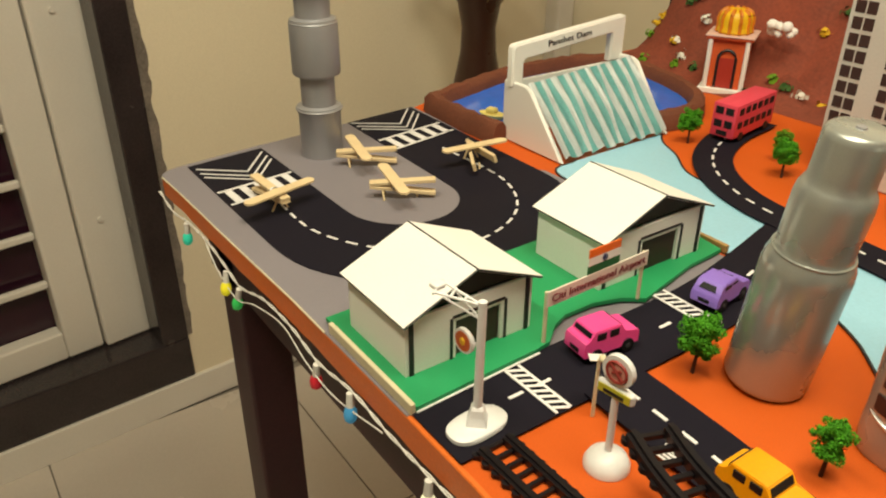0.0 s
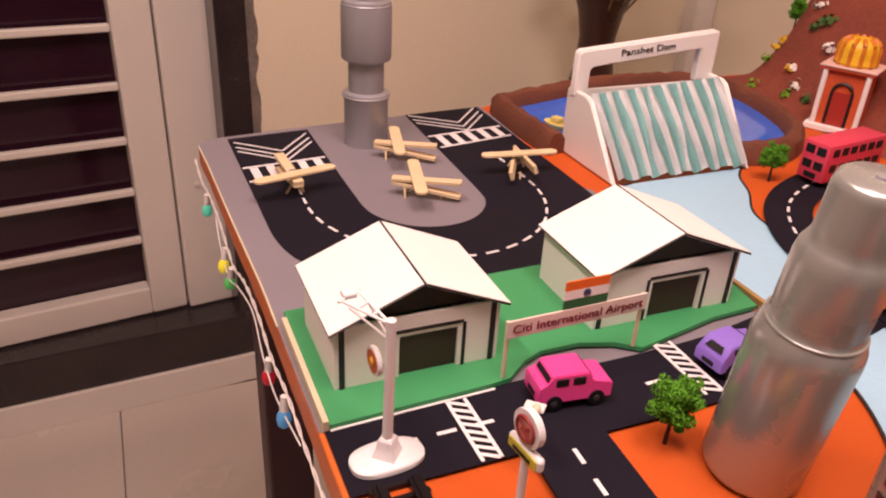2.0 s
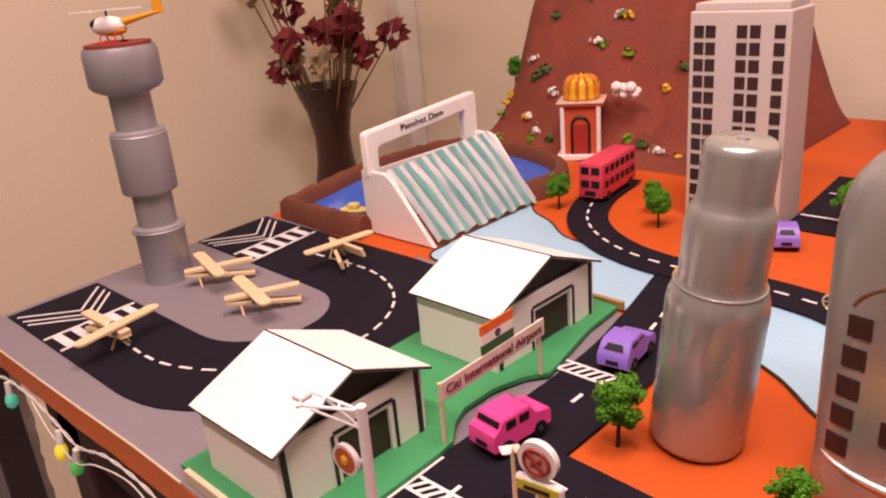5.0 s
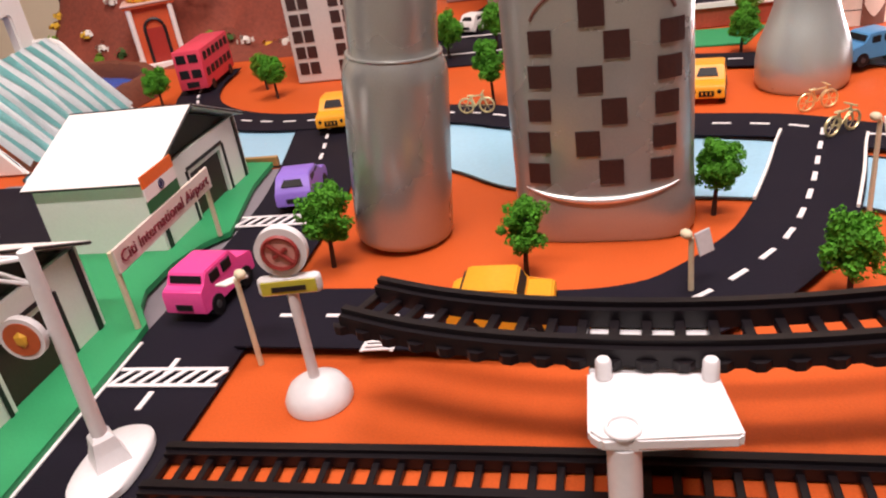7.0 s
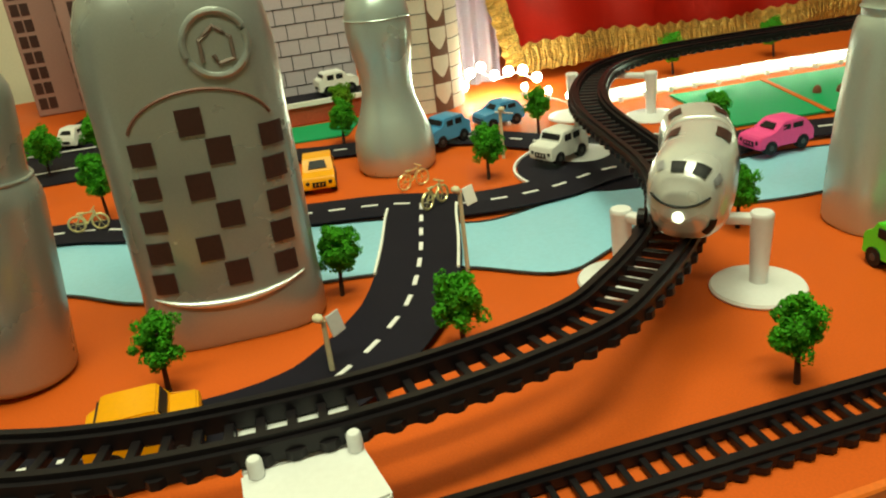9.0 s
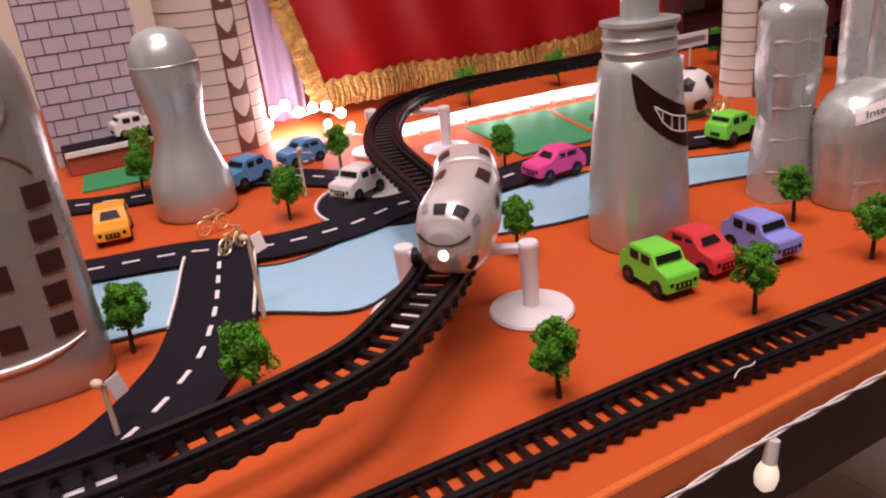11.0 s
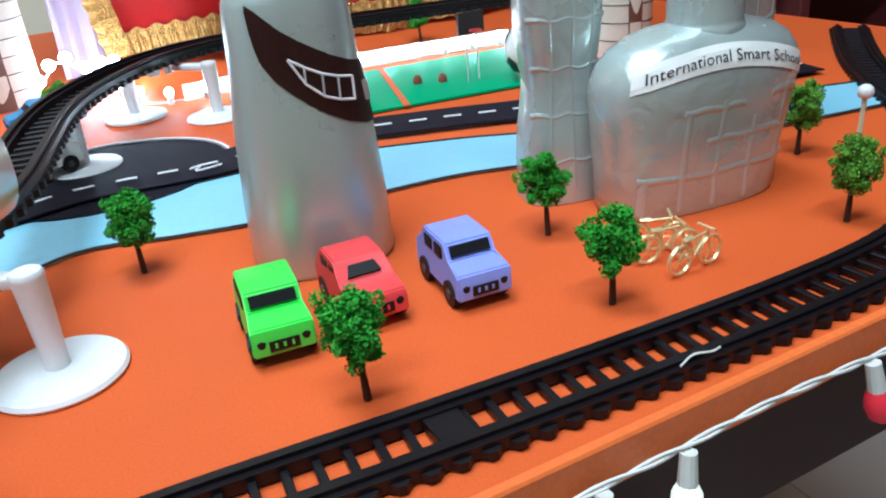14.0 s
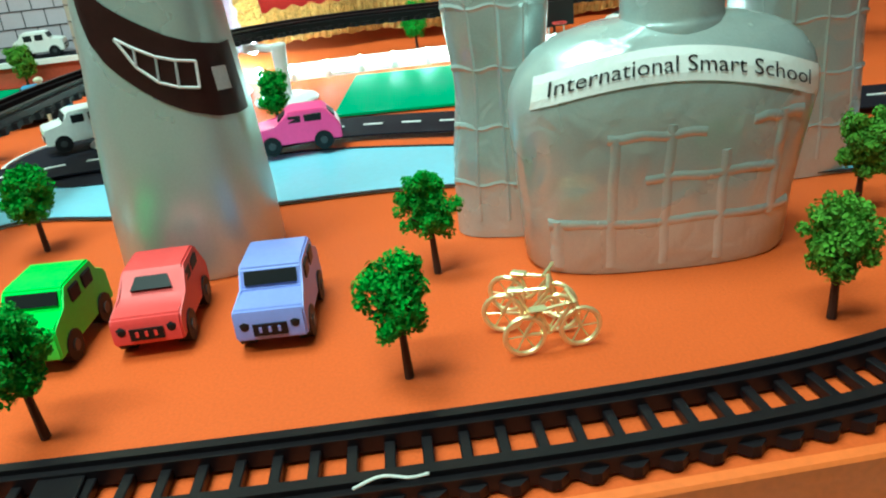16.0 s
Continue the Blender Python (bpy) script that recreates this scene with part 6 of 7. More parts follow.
def card_lamp(x, y, turn, hgt, label, m=None, upright=False):
    s = thing("card_lamp", label, "model lamp", pose(x, y, T + 0.006, 0, 0, turn), group="card lamps")
    part("stick", rod(bmesh.new(), (0, 0, -0.0056), (0, 0, hgt), 0.0015, 0.0013, 7), M_CREAM, s)
    if m is None:
        part("globe", ball(bmesh.new(), (0, 0, hgt + 0.003), 0.0042, 2), M_PLASTIC, s, "white globe", smooth=True)
        return s
    bm = one_box(0.0, 0.014, -0.006, 0.006, -0.0006, 0.0006, bevel=0.0004, seg=1)
    bm.transform(pose(0.0030, 0.0050, hgt - 0.003, 0, 72, 12) @ pose(-0.006, 0, 0) @ Matrix.Diagonal((0.8, 0.8, 1, 1)) if upright else pose(0, 0, hgt - 0.001, 0, 18))
    part("panel", bm, m, s)
    part("knob", ball(bmesh.new(), (-0.001, -0.002, hgt + 0.002), 0.0030, 2, 1.2, 0.9, 0.8), M_CREAM, s, smooth=True)
    return s


M_CARD = mat("pale_grey_card_panel", (0.50, 0.50, 0.52), 0.6, grain=40, vary=0.08)
card_lamp(0.593, 0.109, 140, 0.042, "thin wooden stick lamp with white card panel", M_WHITE)
card_lamp(0.7965, 0.1585, -60, 0.028, "short wooden stick lamp with grey card panel", M_CARD, upright=True)
card_lamp(0.897, 0.240, -70, 0.049, "wooden stick lamp with white card at the bridge", M_WHITE, upright=True)
card_lamp(1.005, 0.452, 40, 0.038, "wooden stick lamp with white card by the turning circle", M_WHITE)
card_lamp(0.705, 0.560, 80, 0.045, "wooden stick lamp with white card behind the river", M_WHITE)
card_lamp(1.431, 0.091, 200, 0.036, "wooden stick lamp with a white ball by the track")


def bicycle(x, y, turn, label, z=T + 0.0004, lean=0):
    b = thing("wire_bicycle", label, "toy bicycle", pose(x, y, z, lean, 0, turn), group="wire bicycles")
    r = 0.0078
    b.scale = (0.82, 0.82, 0.82)
    for s in (-1, 1):
        w = part("wheel", torus(bmesh.new(), (s * 0.0112, 0, r + 0.0008), r, 0.0011, "Y", 24, 6), M_GOLD, b, smooth=True)
        bm = bmesh.new()
        for k in range(3):
            a = math.pi * k / 3
            rod(bm, (s * 0.0112 + r * math.cos(a), 0, r + 0.0008 + r * math.sin(a)), (s * 0.0112 - r * math.cos(a), 0, r + 0.0008 - r * math.sin(a)), 0.0003, seg=4)
        part("spokes", bm, M_GOLD, w)
    bm = bmesh.new()
    pts = {"rear": (-0.0112, 0, 0.0088), "front": (0.0112, 0, 0.0088), "crank": (-0.001, 0, 0.0080), "seat": (-0.005, 0, 0.0185), "head": (0.0082, 0, 0.0195), "bar": (0.0077, 0, 0.0225)}
    for p, q in (("rear", "crank"), ("crank", "head"), ("rear", "seat"), ("crank", "seat"), ("seat", "head"), ("front", "head"), ("head", "bar")):
        rod(bm, pts[p], pts[q], 0.0008, seg=6)
    part("frame", bm, M_GOLD, b)
    part("handlebar", rod(bmesh.new(), (0.0075, -0.006, 0.0225), (0.0075, 0.006, 0.0225), 0.0008, seg=6), M_GOLD, b)
    part("saddle", one_box(-0.009, -0.002, -0.002, 0.002, 0.0185, 0.0200, bevel=0.0006, seg=1), M_GOLD, b)
    return b


bicycle(1.2850, 0.0595, 3, "golden wire bicycle standing on orange ground")
bicycle(1.284, 0.0835, -33, "golden wire bicycle leaning near the school")
bicycle(1.281, 0.0730, -16, "golden wire bicycle near the silver school")
bicycle(0.650, 0.465, -6, "golden wire bicycle on the riverside street", z=T + 0.0050)
bicycle(0.911, 0.353, 35, "golden wire bicycle at the bridge end", z=T + 0.0066)
bicycle(0.912, 0.422, 20, "golden wire bicycle before the gourd bottle")
bicycle(1.441, 0.360, 10, "golden wire bicycle beside the football")
bicycle(1.452, 0.372, -18, "golden wire bicycle leaning behind the football")


# ---- hill, temple and blocks at the back ----
def hill():
    rng = random.Random(8)
    hl = thing("model_hill", "red-brown plaster hill with tiny trees and flowers", "model hill", pose(0, 0, T + 0.0004))
    bm = bmesh.new()
    nx, ny = 44, 34
    x0, x1, y0, y1 = -0.10, 0.43, 0.79, 1.18
    grid = []
    for i in range(nx + 1):
        row = []
        for j in range(ny + 1):
            x, y = x0 + (x1 - x0) * i / nx, y0 + (y1 - y0) * j / ny
            edge = min(1.0, 7.0 * min(i / nx, 1 - i / nx)) * min(1.0, 4.5 * j / ny)
            d1 = max(0, 1 - math.hypot((x - 0.07) / 0.27, (y - 1.05) / 0.21))
            d2 = max(0, 1 - math.hypot((x - 0.27) / 0.24, (y - 1.08) / 0.20))
            z = edge * (0.02 + min(0.37, max(0.50 * d1, 0.36 * d2))) + edge * 0.030 * noise.noise(Vector((x * 18, y * 18, 3))) + edge * 0.012 * noise.noise(Vector((x * 60, y * 60, 9)))
            row.append(bm.verts.new((x, y, max(0, z))))
        grid.append(row)
    for i in range(nx):
        for j in range(ny):
            bm.faces.new((grid[i][j], grid[i + 1][j], grid[i + 1][j + 1], grid[i][j + 1]))
    rim = grid[0] + [grid[i][ny] for i in range(1, nx + 1)] + [grid[nx][j] for j in range(ny - 1, -1, -1)] + [grid[i][0] for i in range(nx - 1, 0, -1)]
    low = [bm.verts.new((v.co.x, v.co.y, -0.0002)) for v in rim]
    for k in range(len(rim)):
        bm.faces.new((rim[k], rim[(k + 1) % len(rim)], low[(k + 1) % len(rim)], low[k]))
    heights = {(i, j): grid[i][j].co.copy() for i in range(nx + 1) for j in range(ny + 1)}
    part("ground", bm, M_HILL, hl, smooth=True)
    tuft = [mat("hill_shrub_green", (0.05, 0.13, 0.03), 0.9, grain=60, vary=0.5), mat("hill_yellow_flower", (0.70, 0.42, 0.03), 0.8, grain=60, vary=0.3), mat("hill_white_flower", (0.75, 0.72, 0.66), 0.8, grain=60, vary=0.1), M_LEAF2]
    for k in range(84):
        i, j = rng.randrange(3, nx - 3), rng.randrange(2, int(ny * 0.85))
        p = heights[(i, j)]
        m = rng.choice(tuft)
        bm = bmesh.new()
        for q in range(26):
            d = Vector((rng.gauss(0, 1), rng.gauss(0, 1), abs(rng.gauss(0, 0.8)))).normalized() * rng.uniform(0.3, 1) * rng.choice((0.008, 0.011, 0.014))
            u = d.orthogonal().normalized() * 0.0042
            v = d.cross(u).normalized() * 0.0042
            c = p + d
            vs = [bm.verts.new(c + w) for w in (-u, v, u, -v)]
            bm.faces.new(vs)
        part("shrub", bm, m, hl)
    for k, (x, y) in enumerate(((-0.04, 0.90), (0.02, 1.02), (0.20, 0.98), (0.31, 0.96), (0.10, 0.93))):
        i, j = round((x - x0) / (x1 - x0) * nx), round((y - y0) / (y1 - y0) * ny)
        p = heights[(i, j)]
        tree(p.x, p.y, 0.050, 0.014, 300 + k, M_LEAF2 if k % 2 else M_LEAF, "small dark flock tree rooted on the brown hill", z=T + p.z - 0.004)


hill()


def temple():
    t = thing("model_temple", "small orange and white shrine with yellow dome", "model temple", pose(0.153, 0.824, T + 0.0006, 0, 0, 28))
    org = mat("orange_red_card", (0.62, 0.10, 0.03), 0.6, grain=40, vary=0.15)
    blue = mat("pale_blue_card", (0.45, 0.60, 0.72), 0.6, grain=40, vary=0.1)
    part("plinth", one_box(-0.036, 0.036, -0.032, 0.032, 0, 0.008, bevel=0.001), M_WHITE, t)
    part("cell", one_box(-0.027, 0.027, -0.023, 0.023, 0.008, 0.082), org, t)
    part("side_panel", one_box(-0.0285, -0.0272, -0.018, 0.018, 0.014, 0.078), blue, t)
    for x in (-0.027, 0.027):
        part("pillar", rod(bmesh.new(), (x, -0.0255, 0.008), (x, -0.0255, 0.082), 0.0036, seg=12), M_WHITE, t)
    arch = [Vector((0.013 * math.cos(a), -0.0245, 0.052 + 0.014 * math.sin(a))) for a in [math.pi * i / 12 for i in range(13)]]
    arch = [Vector((0.013, -0.0245, 0.010))] + arch + [Vector((-0.013, -0.0245, 0.010))]
    part("arch", tube(bmesh.new(), arch, 0.0022, 6), M_INK, t)
    part("door", one_box(-0.012, 0.012, -0.0240, -0.0232, 0.009, 0.054), mat("deep_red_card", (0.38, 0.03, 0.02), 0.6, grain=40), t)
    part("cornice", one_box(-0.034, 0.034, -0.030, 0.030, 0.082, 0.0855, bevel=0.0012), org, t)
    part("cornice_cap", one_box(-0.0355, 0.0355, -0.0315, 0.0315, 0.0857, 0.0885, bevel=0.001), mat("pale_pink_plaster", (0.72, 0.48, 0.42), 0.6, grain=40, vary=0.15), t, "pale pink cap")
    yel, ora = mat("yellow_dome", (0.80, 0.48, 0.03), 0.5, grain=40), mat("orange_dome", (0.65, 0.20, 0.02), 0.5, grain=40)
    dome = part("dome", lathe(bmesh.new(), [(0.024, 0.088), (0.0262, 0.092), (0.0245, 0.099), (0.0250, 0.110), (0.0215, 0.119), (0.0150, 0.1225), (0.008, 0.123)], 28), yel, t, smooth=True)
    for k in range(11):
        a = 2 * math.pi * k / 11
        rib = [Vector((r * math.cos(a), r * math.sin(a), z)) for r, z in ((0.0255, 0.090), (0.0245, 0.099), (0.0250, 0.110), (0.0212, 0.119), (0.0140, 0.1228))]
        part("rib", tube(bmesh.new(), smooth_line(rib, 0.003), 0.0030, 6), ora, dome, smooth=True)
    cotton = thing("cotton_cloud", "white cotton tufts beside the shrine dome", "cotton tuft", pose(0.205, 0.862, T + 0.092))
    bm = bmesh.new()
    rng = random.Random(21)
    for k in range(14):
        ball(bm, (rng.uniform(-0.022, 0.022), rng.uniform(-0.006, 0.006), rng.uniform(0, 0.012)), rng.uniform(0.005, 0.009), 2)
    part("tuft", bm, mat("white_cotton", (0.85, 0.83, 0.82), 0.95, grain=40, vary=0.08, bump=0.8), cotton, smooth=True)


temple()


def apartments(x, y, w, d, hgt, turn, wall_m, label, cols, rows_n, side_cols=2):
    b = thing("apartment_block", label, "model building", pose(x, y, T + 0.0006, 0, 0, turn), group="apartment blocks")
    part("shell", one_box(-w / 2, w / 2, -d / 2, d / 2, 0, hgt, bevel=0.002), wall_m, b)
    pitch = (hgt - 0.02) / rows_n
    groups = [("front", u) for u in cols]
    for r in range(rows_n):
        z = 0.010 + pitch * r
        for _, u in groups:
            part("window", one_box(u - 0.0055, u + 0.0055, -d / 2 - 0.0006, -d / 2 + 0.0004, z, z + pitch * 0.74), M_WINDOW, b)
        for k in range(side_cols):
            v = -d / 2 + d * (k + 0.7) / (side_cols + 0.4)
            part("window", one_box(-w / 2 - 0.0006, -w / 2 + 0.0004, v - 0.0050, v + 0.0050, z, z + pitch * 0.66), M_WINDOW, b)
    part("parapet", one_box(-w / 2 + 0.004, w / 2 - 0.004, -d / 2 + 0.004, d / 2 - 0.004, hgt + 0.0002, hgt + 0.008, bevel=0.001), wall_m, b)
    return b


M_APT = mat("pale_grey_card", (0.58, 0.53, 0.50), 0.6, grain=40, vary=0.08, stain=9)
M_APT2 = mat("dusty_rose_card", (0.34, 0.19, 0.17), 0.6, grain=40, vary=0.12, stain=9)
apartments(0.474, 0.670, 0.108, 0.060, 0.230, 0, M_APT, "pale grey card apartment block with dark windows", (-0.043, -0.030, 0.004, 0.018, 0.043), 12)
apartments(0.572, 1.095, 0.110, 0.070, 0.260, 0, M_APT2, "dusty rose card apartment block with window columns", (-0.044, -0.031, 0.012, 0.026, 0.044), 11)
apartments(0.68, 0.93, 0.15, 0.07, 0.26, 0, M_APT2, "dusty rose card apartment block with sparse windows", (-0.055, 0.0, 0.055), 6)


def brick_tower(x, y, r, hgt, turn, label):
    t = thing("brick_pattern_tower", label, "model tower", pose(x, y, T + 0.0006, 0, 0, turn), group="brick pattern towers")
    card = mat("cream_brick_paper", (0.62, 0.56, 0.48), 0.6, grain=40, vary=0.08, stain=9)
    part("shell", lathe(bmesh.new(), [(r, 0), (r, hgt)], 48), card, t, smooth=True)
    for k in range(1, 17):
        part("course_line", torus(bmesh.new(), (0, 0, k * 0.0158), r + 0.0001, 0.0005, "Z", 40, 4), M_INK, t)
    band = mat("brown_band_card", (0.13, 0.055, 0.035), 0.6, grain=40, vary=0.15)

    def on(u, z, lift):
        a = -math.pi / 2 + u
        return Vector(((r + lift) * math.cos(a), (r + lift) * math.sin(a), z))

    def sheet(us, zs_of, lift):
        bm = bmesh.new()
        rows = [[bm.verts.new(on(u, z, lift)) for z in zs_of(u)] for u in us]
        for p, q in zip(rows, rows[1:]):
            for j in range(len(p) - 1):
                bm.faces.new((p[j], q[j], q[j + 1], p[j + 1]))
        return bm

    us = [0.02 + 0.48 * i / 8 for i in range(9)]
    bd = part("shield_band", sheet(us, lambda u: [hgt * k / 10 for k in range(11)], 0.0008), band, t)
    for k in range(8):
        z0 = 0.008 + k * 0.031
        inner = [0.06 + 0.40 * i / 8 for i in range(9)]
        part("shield", sheet(inner, lambda u: [z0 + 0.018 * (abs(u - 0.26) / 0.20) ** 1.5 * 0.7, z0 + 0.024], 0.0014), card, bd)


brick_tower(1.004, 0.712, 0.050, 0.26, 0, "round cream paper tower with inked courses and shield band")
brick_tower(1.546, 0.420, 0.027, 0.22, -30, "slim round paper tower with shield band behind the school")


def grid_wall():
    g = thing("grid_paper_block", "pale lilac card block with a dark grid", "model building", pose(0.880, 0.800, T + 0.0006))
    card = mat("pale_lilac_card", (0.50, 0.44, 0.50), 0.6, grain=40, vary=0.08, stain=9)
    w, d, hgt = 0.118, 0.06, 0.26
    part("shell", one_box(-w / 2, w / 2, -d / 2, d / 2, 0, hgt), card, g)
    for k in range(1, 15):
        z = 0.018 * k
        part("course_line", one_box(-w / 2, w / 2, -d / 2 - 0.0005, -d / 2 + 0.0003, z, z + 0.0010), M_INK, g)
        for q in range(5):
            x = -w / 2 + w * (q + (0.3 if k % 2 else 0.8)) / 5
            part("upright_line", one_box(x, x + 0.0010, -d / 2 - 0.0005, -d / 2 + 0.0003, z - 0.017, z), M_INK, g)


grid_wall()


def raised_roadway():
    """A short raised street before the grid block, with a green patch at its foot."""
    r = thing("raised_roadway", "short raised card roadway with red side and white edge", "model road", pose(0, 0, T + 0.0006))
    part("side_block", one_box(0.830, 0.955, 0.718, 0.766, 0, 0.0245, bevel=0.001), mat("brick_red_card", (0.42, 0.085, 0.045), 0.65, grain=40, vary=0.25, stain=30), r, "brick red card side")
    part("deck", one_box(0.828, 0.957, 0.716, 0.768, 0.0247, 0.0257), M_BLACK, r)
    part("edge_strip", one_box(0.828, 0.957, 0.7135, 0.7158, 0.0215, 0.0275, bevel=0.0004), M_WHITE, r, "white card edge strip")
    flat("back_lawn", [(0.832, 0.640), (0.895, 0.632), (0.925, 0.700), (0.840, 0.708)], 0.0006, 0.0022, M_GREEN, "small green lawn sheet by the back street", "model lawn")


raised_roadway()


# ---- red cloth platform ----
def platform():
    p = thing("draped_platform", "platform draped in red satin with gold lace hem", "draped platform", pose(0, 0, T + 0.0004))
    bm = bmesh.new()
    nx, nz = 90, 16
    x0, x1 = 1.135, 1.74

    def cloth(u, v):
        x = x0 + (x1 - x0) * u
        fold = 0.006 * math.sin(u * 34) * (1 - v) + 0.004 * noise.noise(Vector((u * 9, v * 4, 1)))
        return Vector((x - 0.050 * v * (1 - u) ** 3, 0.735 + 0.17 * v ** 1.3 + fold, 0.022 + 0.34 * v + 0.006 * math.sin(u * 9) * (1 - v)))

    grid = [[bm.verts.new(cloth(i / nx, j / nz)) for j in range(nz + 1)] for i in range(nx + 1)]
    for i in range(nx):
        for j in range(nz):
            bm.faces.new((grid[i][j], grid[i + 1][j], grid[i + 1][j + 1], grid[i][j + 1]))
    bmesh.ops.solidify(bm, geom=bm.faces[:], thickness=0.002)
    part("red_cloth", bm, M_RED, p, "red satin drape", smooth=True)
    rng = random.Random(4)
    bm = bmesh.new()
    rows = []
    for i in range(241):
        u = i / 240
        c0, c1 = cloth(u, 0.0), cloth(u, 0.055)
        rows.append([bm.verts.new(c0 + Vector((0, -0.004 + 0.0012 * math.sin(i * 1.9), -0.015 + 0.002 * abs(math.sin(i * 0.31)) + rng.uniform(-0.001, 0.001)))), bm.verts.new(c0 + Vector((0, -0.006 + 0.0010 * math.sin(i * 2.3), 0))), bm.verts.new(c1 + Vector((0, -0.0045 + 0.001 * math.sin(i * 1.3), 0))), bm.verts.new(c1 + Vector((0, -0.003, 0.004 + 0.002 * math.sin(i * 0.8))))])
    for a, b in zip(rows, rows[1:]):
        for j in range(3):
            bm.faces.new((a[j], b[j], b[j + 1], a[j + 1]))
    bmesh.ops.solidify(bm, geom=bm.faces[:], thickness=0.001)
    part("gold_hem", bm, M_FRINGE, p, "crinkled gold lace hem")
    bm = bmesh.new()
    rows = []
    for i in range(101):
        v = i / 100
        c = cloth(0.0, v)
        rows.append([bm.verts.new(c + Vector((-0.016 + 0.003 * abs(math.sin(i * 0.6)), -0.004 + 0.003 * math.sin(i * 1.7), 0))), bm.verts.new(c + Vector((-0.006, -0.007 + 0.002 * math.sin(i * 2.1), 0))), bm.verts.new(c + Vector((0.012, -0.005 + 0.002 * math.sin(i * 1.1), 0.002)))])
    for a, b in zip(rows, rows[1:]):
        for j in range(2):
            bm.faces.new((a[j], b[j], b[j + 1], a[j + 1]))
    bmesh.ops.solidify(bm, geom=bm.faces[:], thickness=0.001)
    part("gold_border", bm, M_FRINGE, p, "crinkled gold lace border")
    part("core", one_box(1.16, 1.73, 0.93, 1.20, 0.0, 0.34, bevel=0.004), M_LEGS, p)
    silk = mat("lilac_white_satin", (0.62, 0.52, 0.66), 0.45, grain=50, vary=0.1, stain=8)
    bm = bmesh.new()
    rows = []
    for i in range(19):
        u = i / 18
        rows.append([bm.verts.new((1.078 + 0.052 * u, 0.775 + 0.006 * math.sin(u * 15), 0.0)), bm.verts.new((1.080 + 0.056 * u, 0.785 + 0.006 * math.sin(u * 15 + 0.6), 0.13)), bm.verts.new((1.082 + 0.060 * u, 0.80 + 0.006 * math.sin(u * 15 + 1), 0.28))])
    for a, b in zip(rows, rows[1:]):
        for j in range(2):
            bm.faces.new((a[j], b[j], b[j + 1], a[j + 1]))
    bmesh.ops.solidify(bm, geom=bm.faces[:], thickness=0.0015)
    part("side_drape", bm, silk, p, "pale lilac satin side drape", smooth=True)


platform()


def football():
    f = thing("toy_football", "white toy football with black patches and name card", "toy football", pose(1.426, 0.389, T + 0.0032))
    bm = bmesh.new()
    R = 0.0250
    ball(bm, (0, 0, R + 0.0006), R, 3)
    part("ball", bm, M_CARWHITE, f, smooth=True)
    bm = bmesh.new()
    bmesh.ops.create_icosphere(bm, subdivisions=1, radius=1)
    dirs = [v.co.copy() for v in bm.verts]
    bm.free()
    for d in dirs[:12]:
        b2 = bmesh.new()
        u = d.orthogonal().normalized()
        v = d.cross(u)
        ring = [b2.verts.new(Vector((0, 0, R + 0.0006)) + (d * 0.95 + (u * math.cos(k) + v * math.sin(k)) * 0.34).normalized() * (R + 0.0006)) for k in [2 * math.pi * i / 5 for i in range(5)]]
        mid = b2.verts.new(Vector((0, 0, R + 0.0006)) + d.normalized() * (R + 0.0009))
        for i in range(5):
            b2.faces.new((ring[i], ring[(i + 1) % 5], mid))
        part("patch", b2, M_INK, f)
    part("card_stick", rod(bmesh.new(), (0, 0.002, 0.0495), (0, 0.002, 0.076), 0.0012, seg=6), M_CREAM, f)
    cd = part("name_card", one_box(-0.025, 0.025, 0.001, 0.003, 0.0715, 0.0860), M_WHITE, f)
    part("name_bar", one_box(-0.020, 0.020, 0.0004, 0.0009, 0.0762, 0.0818), mat("grey_ink", (0.25, 0.22, 0.25), 0.6, grain=30), cd)


football()


def hoop(x, y, turn):
    h = thing("basketball_hoop", "dark backboard on two thin wire posts", "basketball hoop", pose(x, y, T + 0.0032, 0, 0, turn))
    for s in (-0.006, 0.006):
        part("post", rod(bmesh.new(), (s, 0, 0), (s, 0, 0.050), 0.0007, seg=5), M_WIRE, h)
    part("backboard", one_box(-0.014, 0.014, -0.001, 0.001, 0.040, 0.058), M_INK, h)
    part("ring", torus(bmesh.new(), (0, -0.006, 0.043), 0.005, 0.0006, "Z", 16, 5), M_CORAL, h)


hoop(1.386, 0.424, 10)
for x, y in ((1.345, 0.452), (1.364, 0.441)):
    solid("field_peg", lathe(bmesh.new(), [(0.0042, 0), (0.0042, 0.003), (0.0030, 0.006), (0.0012, 0.0075)], 14), M_CLAY, "small brown clay stump on the green field", "stump", pose(x, y, T + 0.0031), group="field stumps", smooth=True)


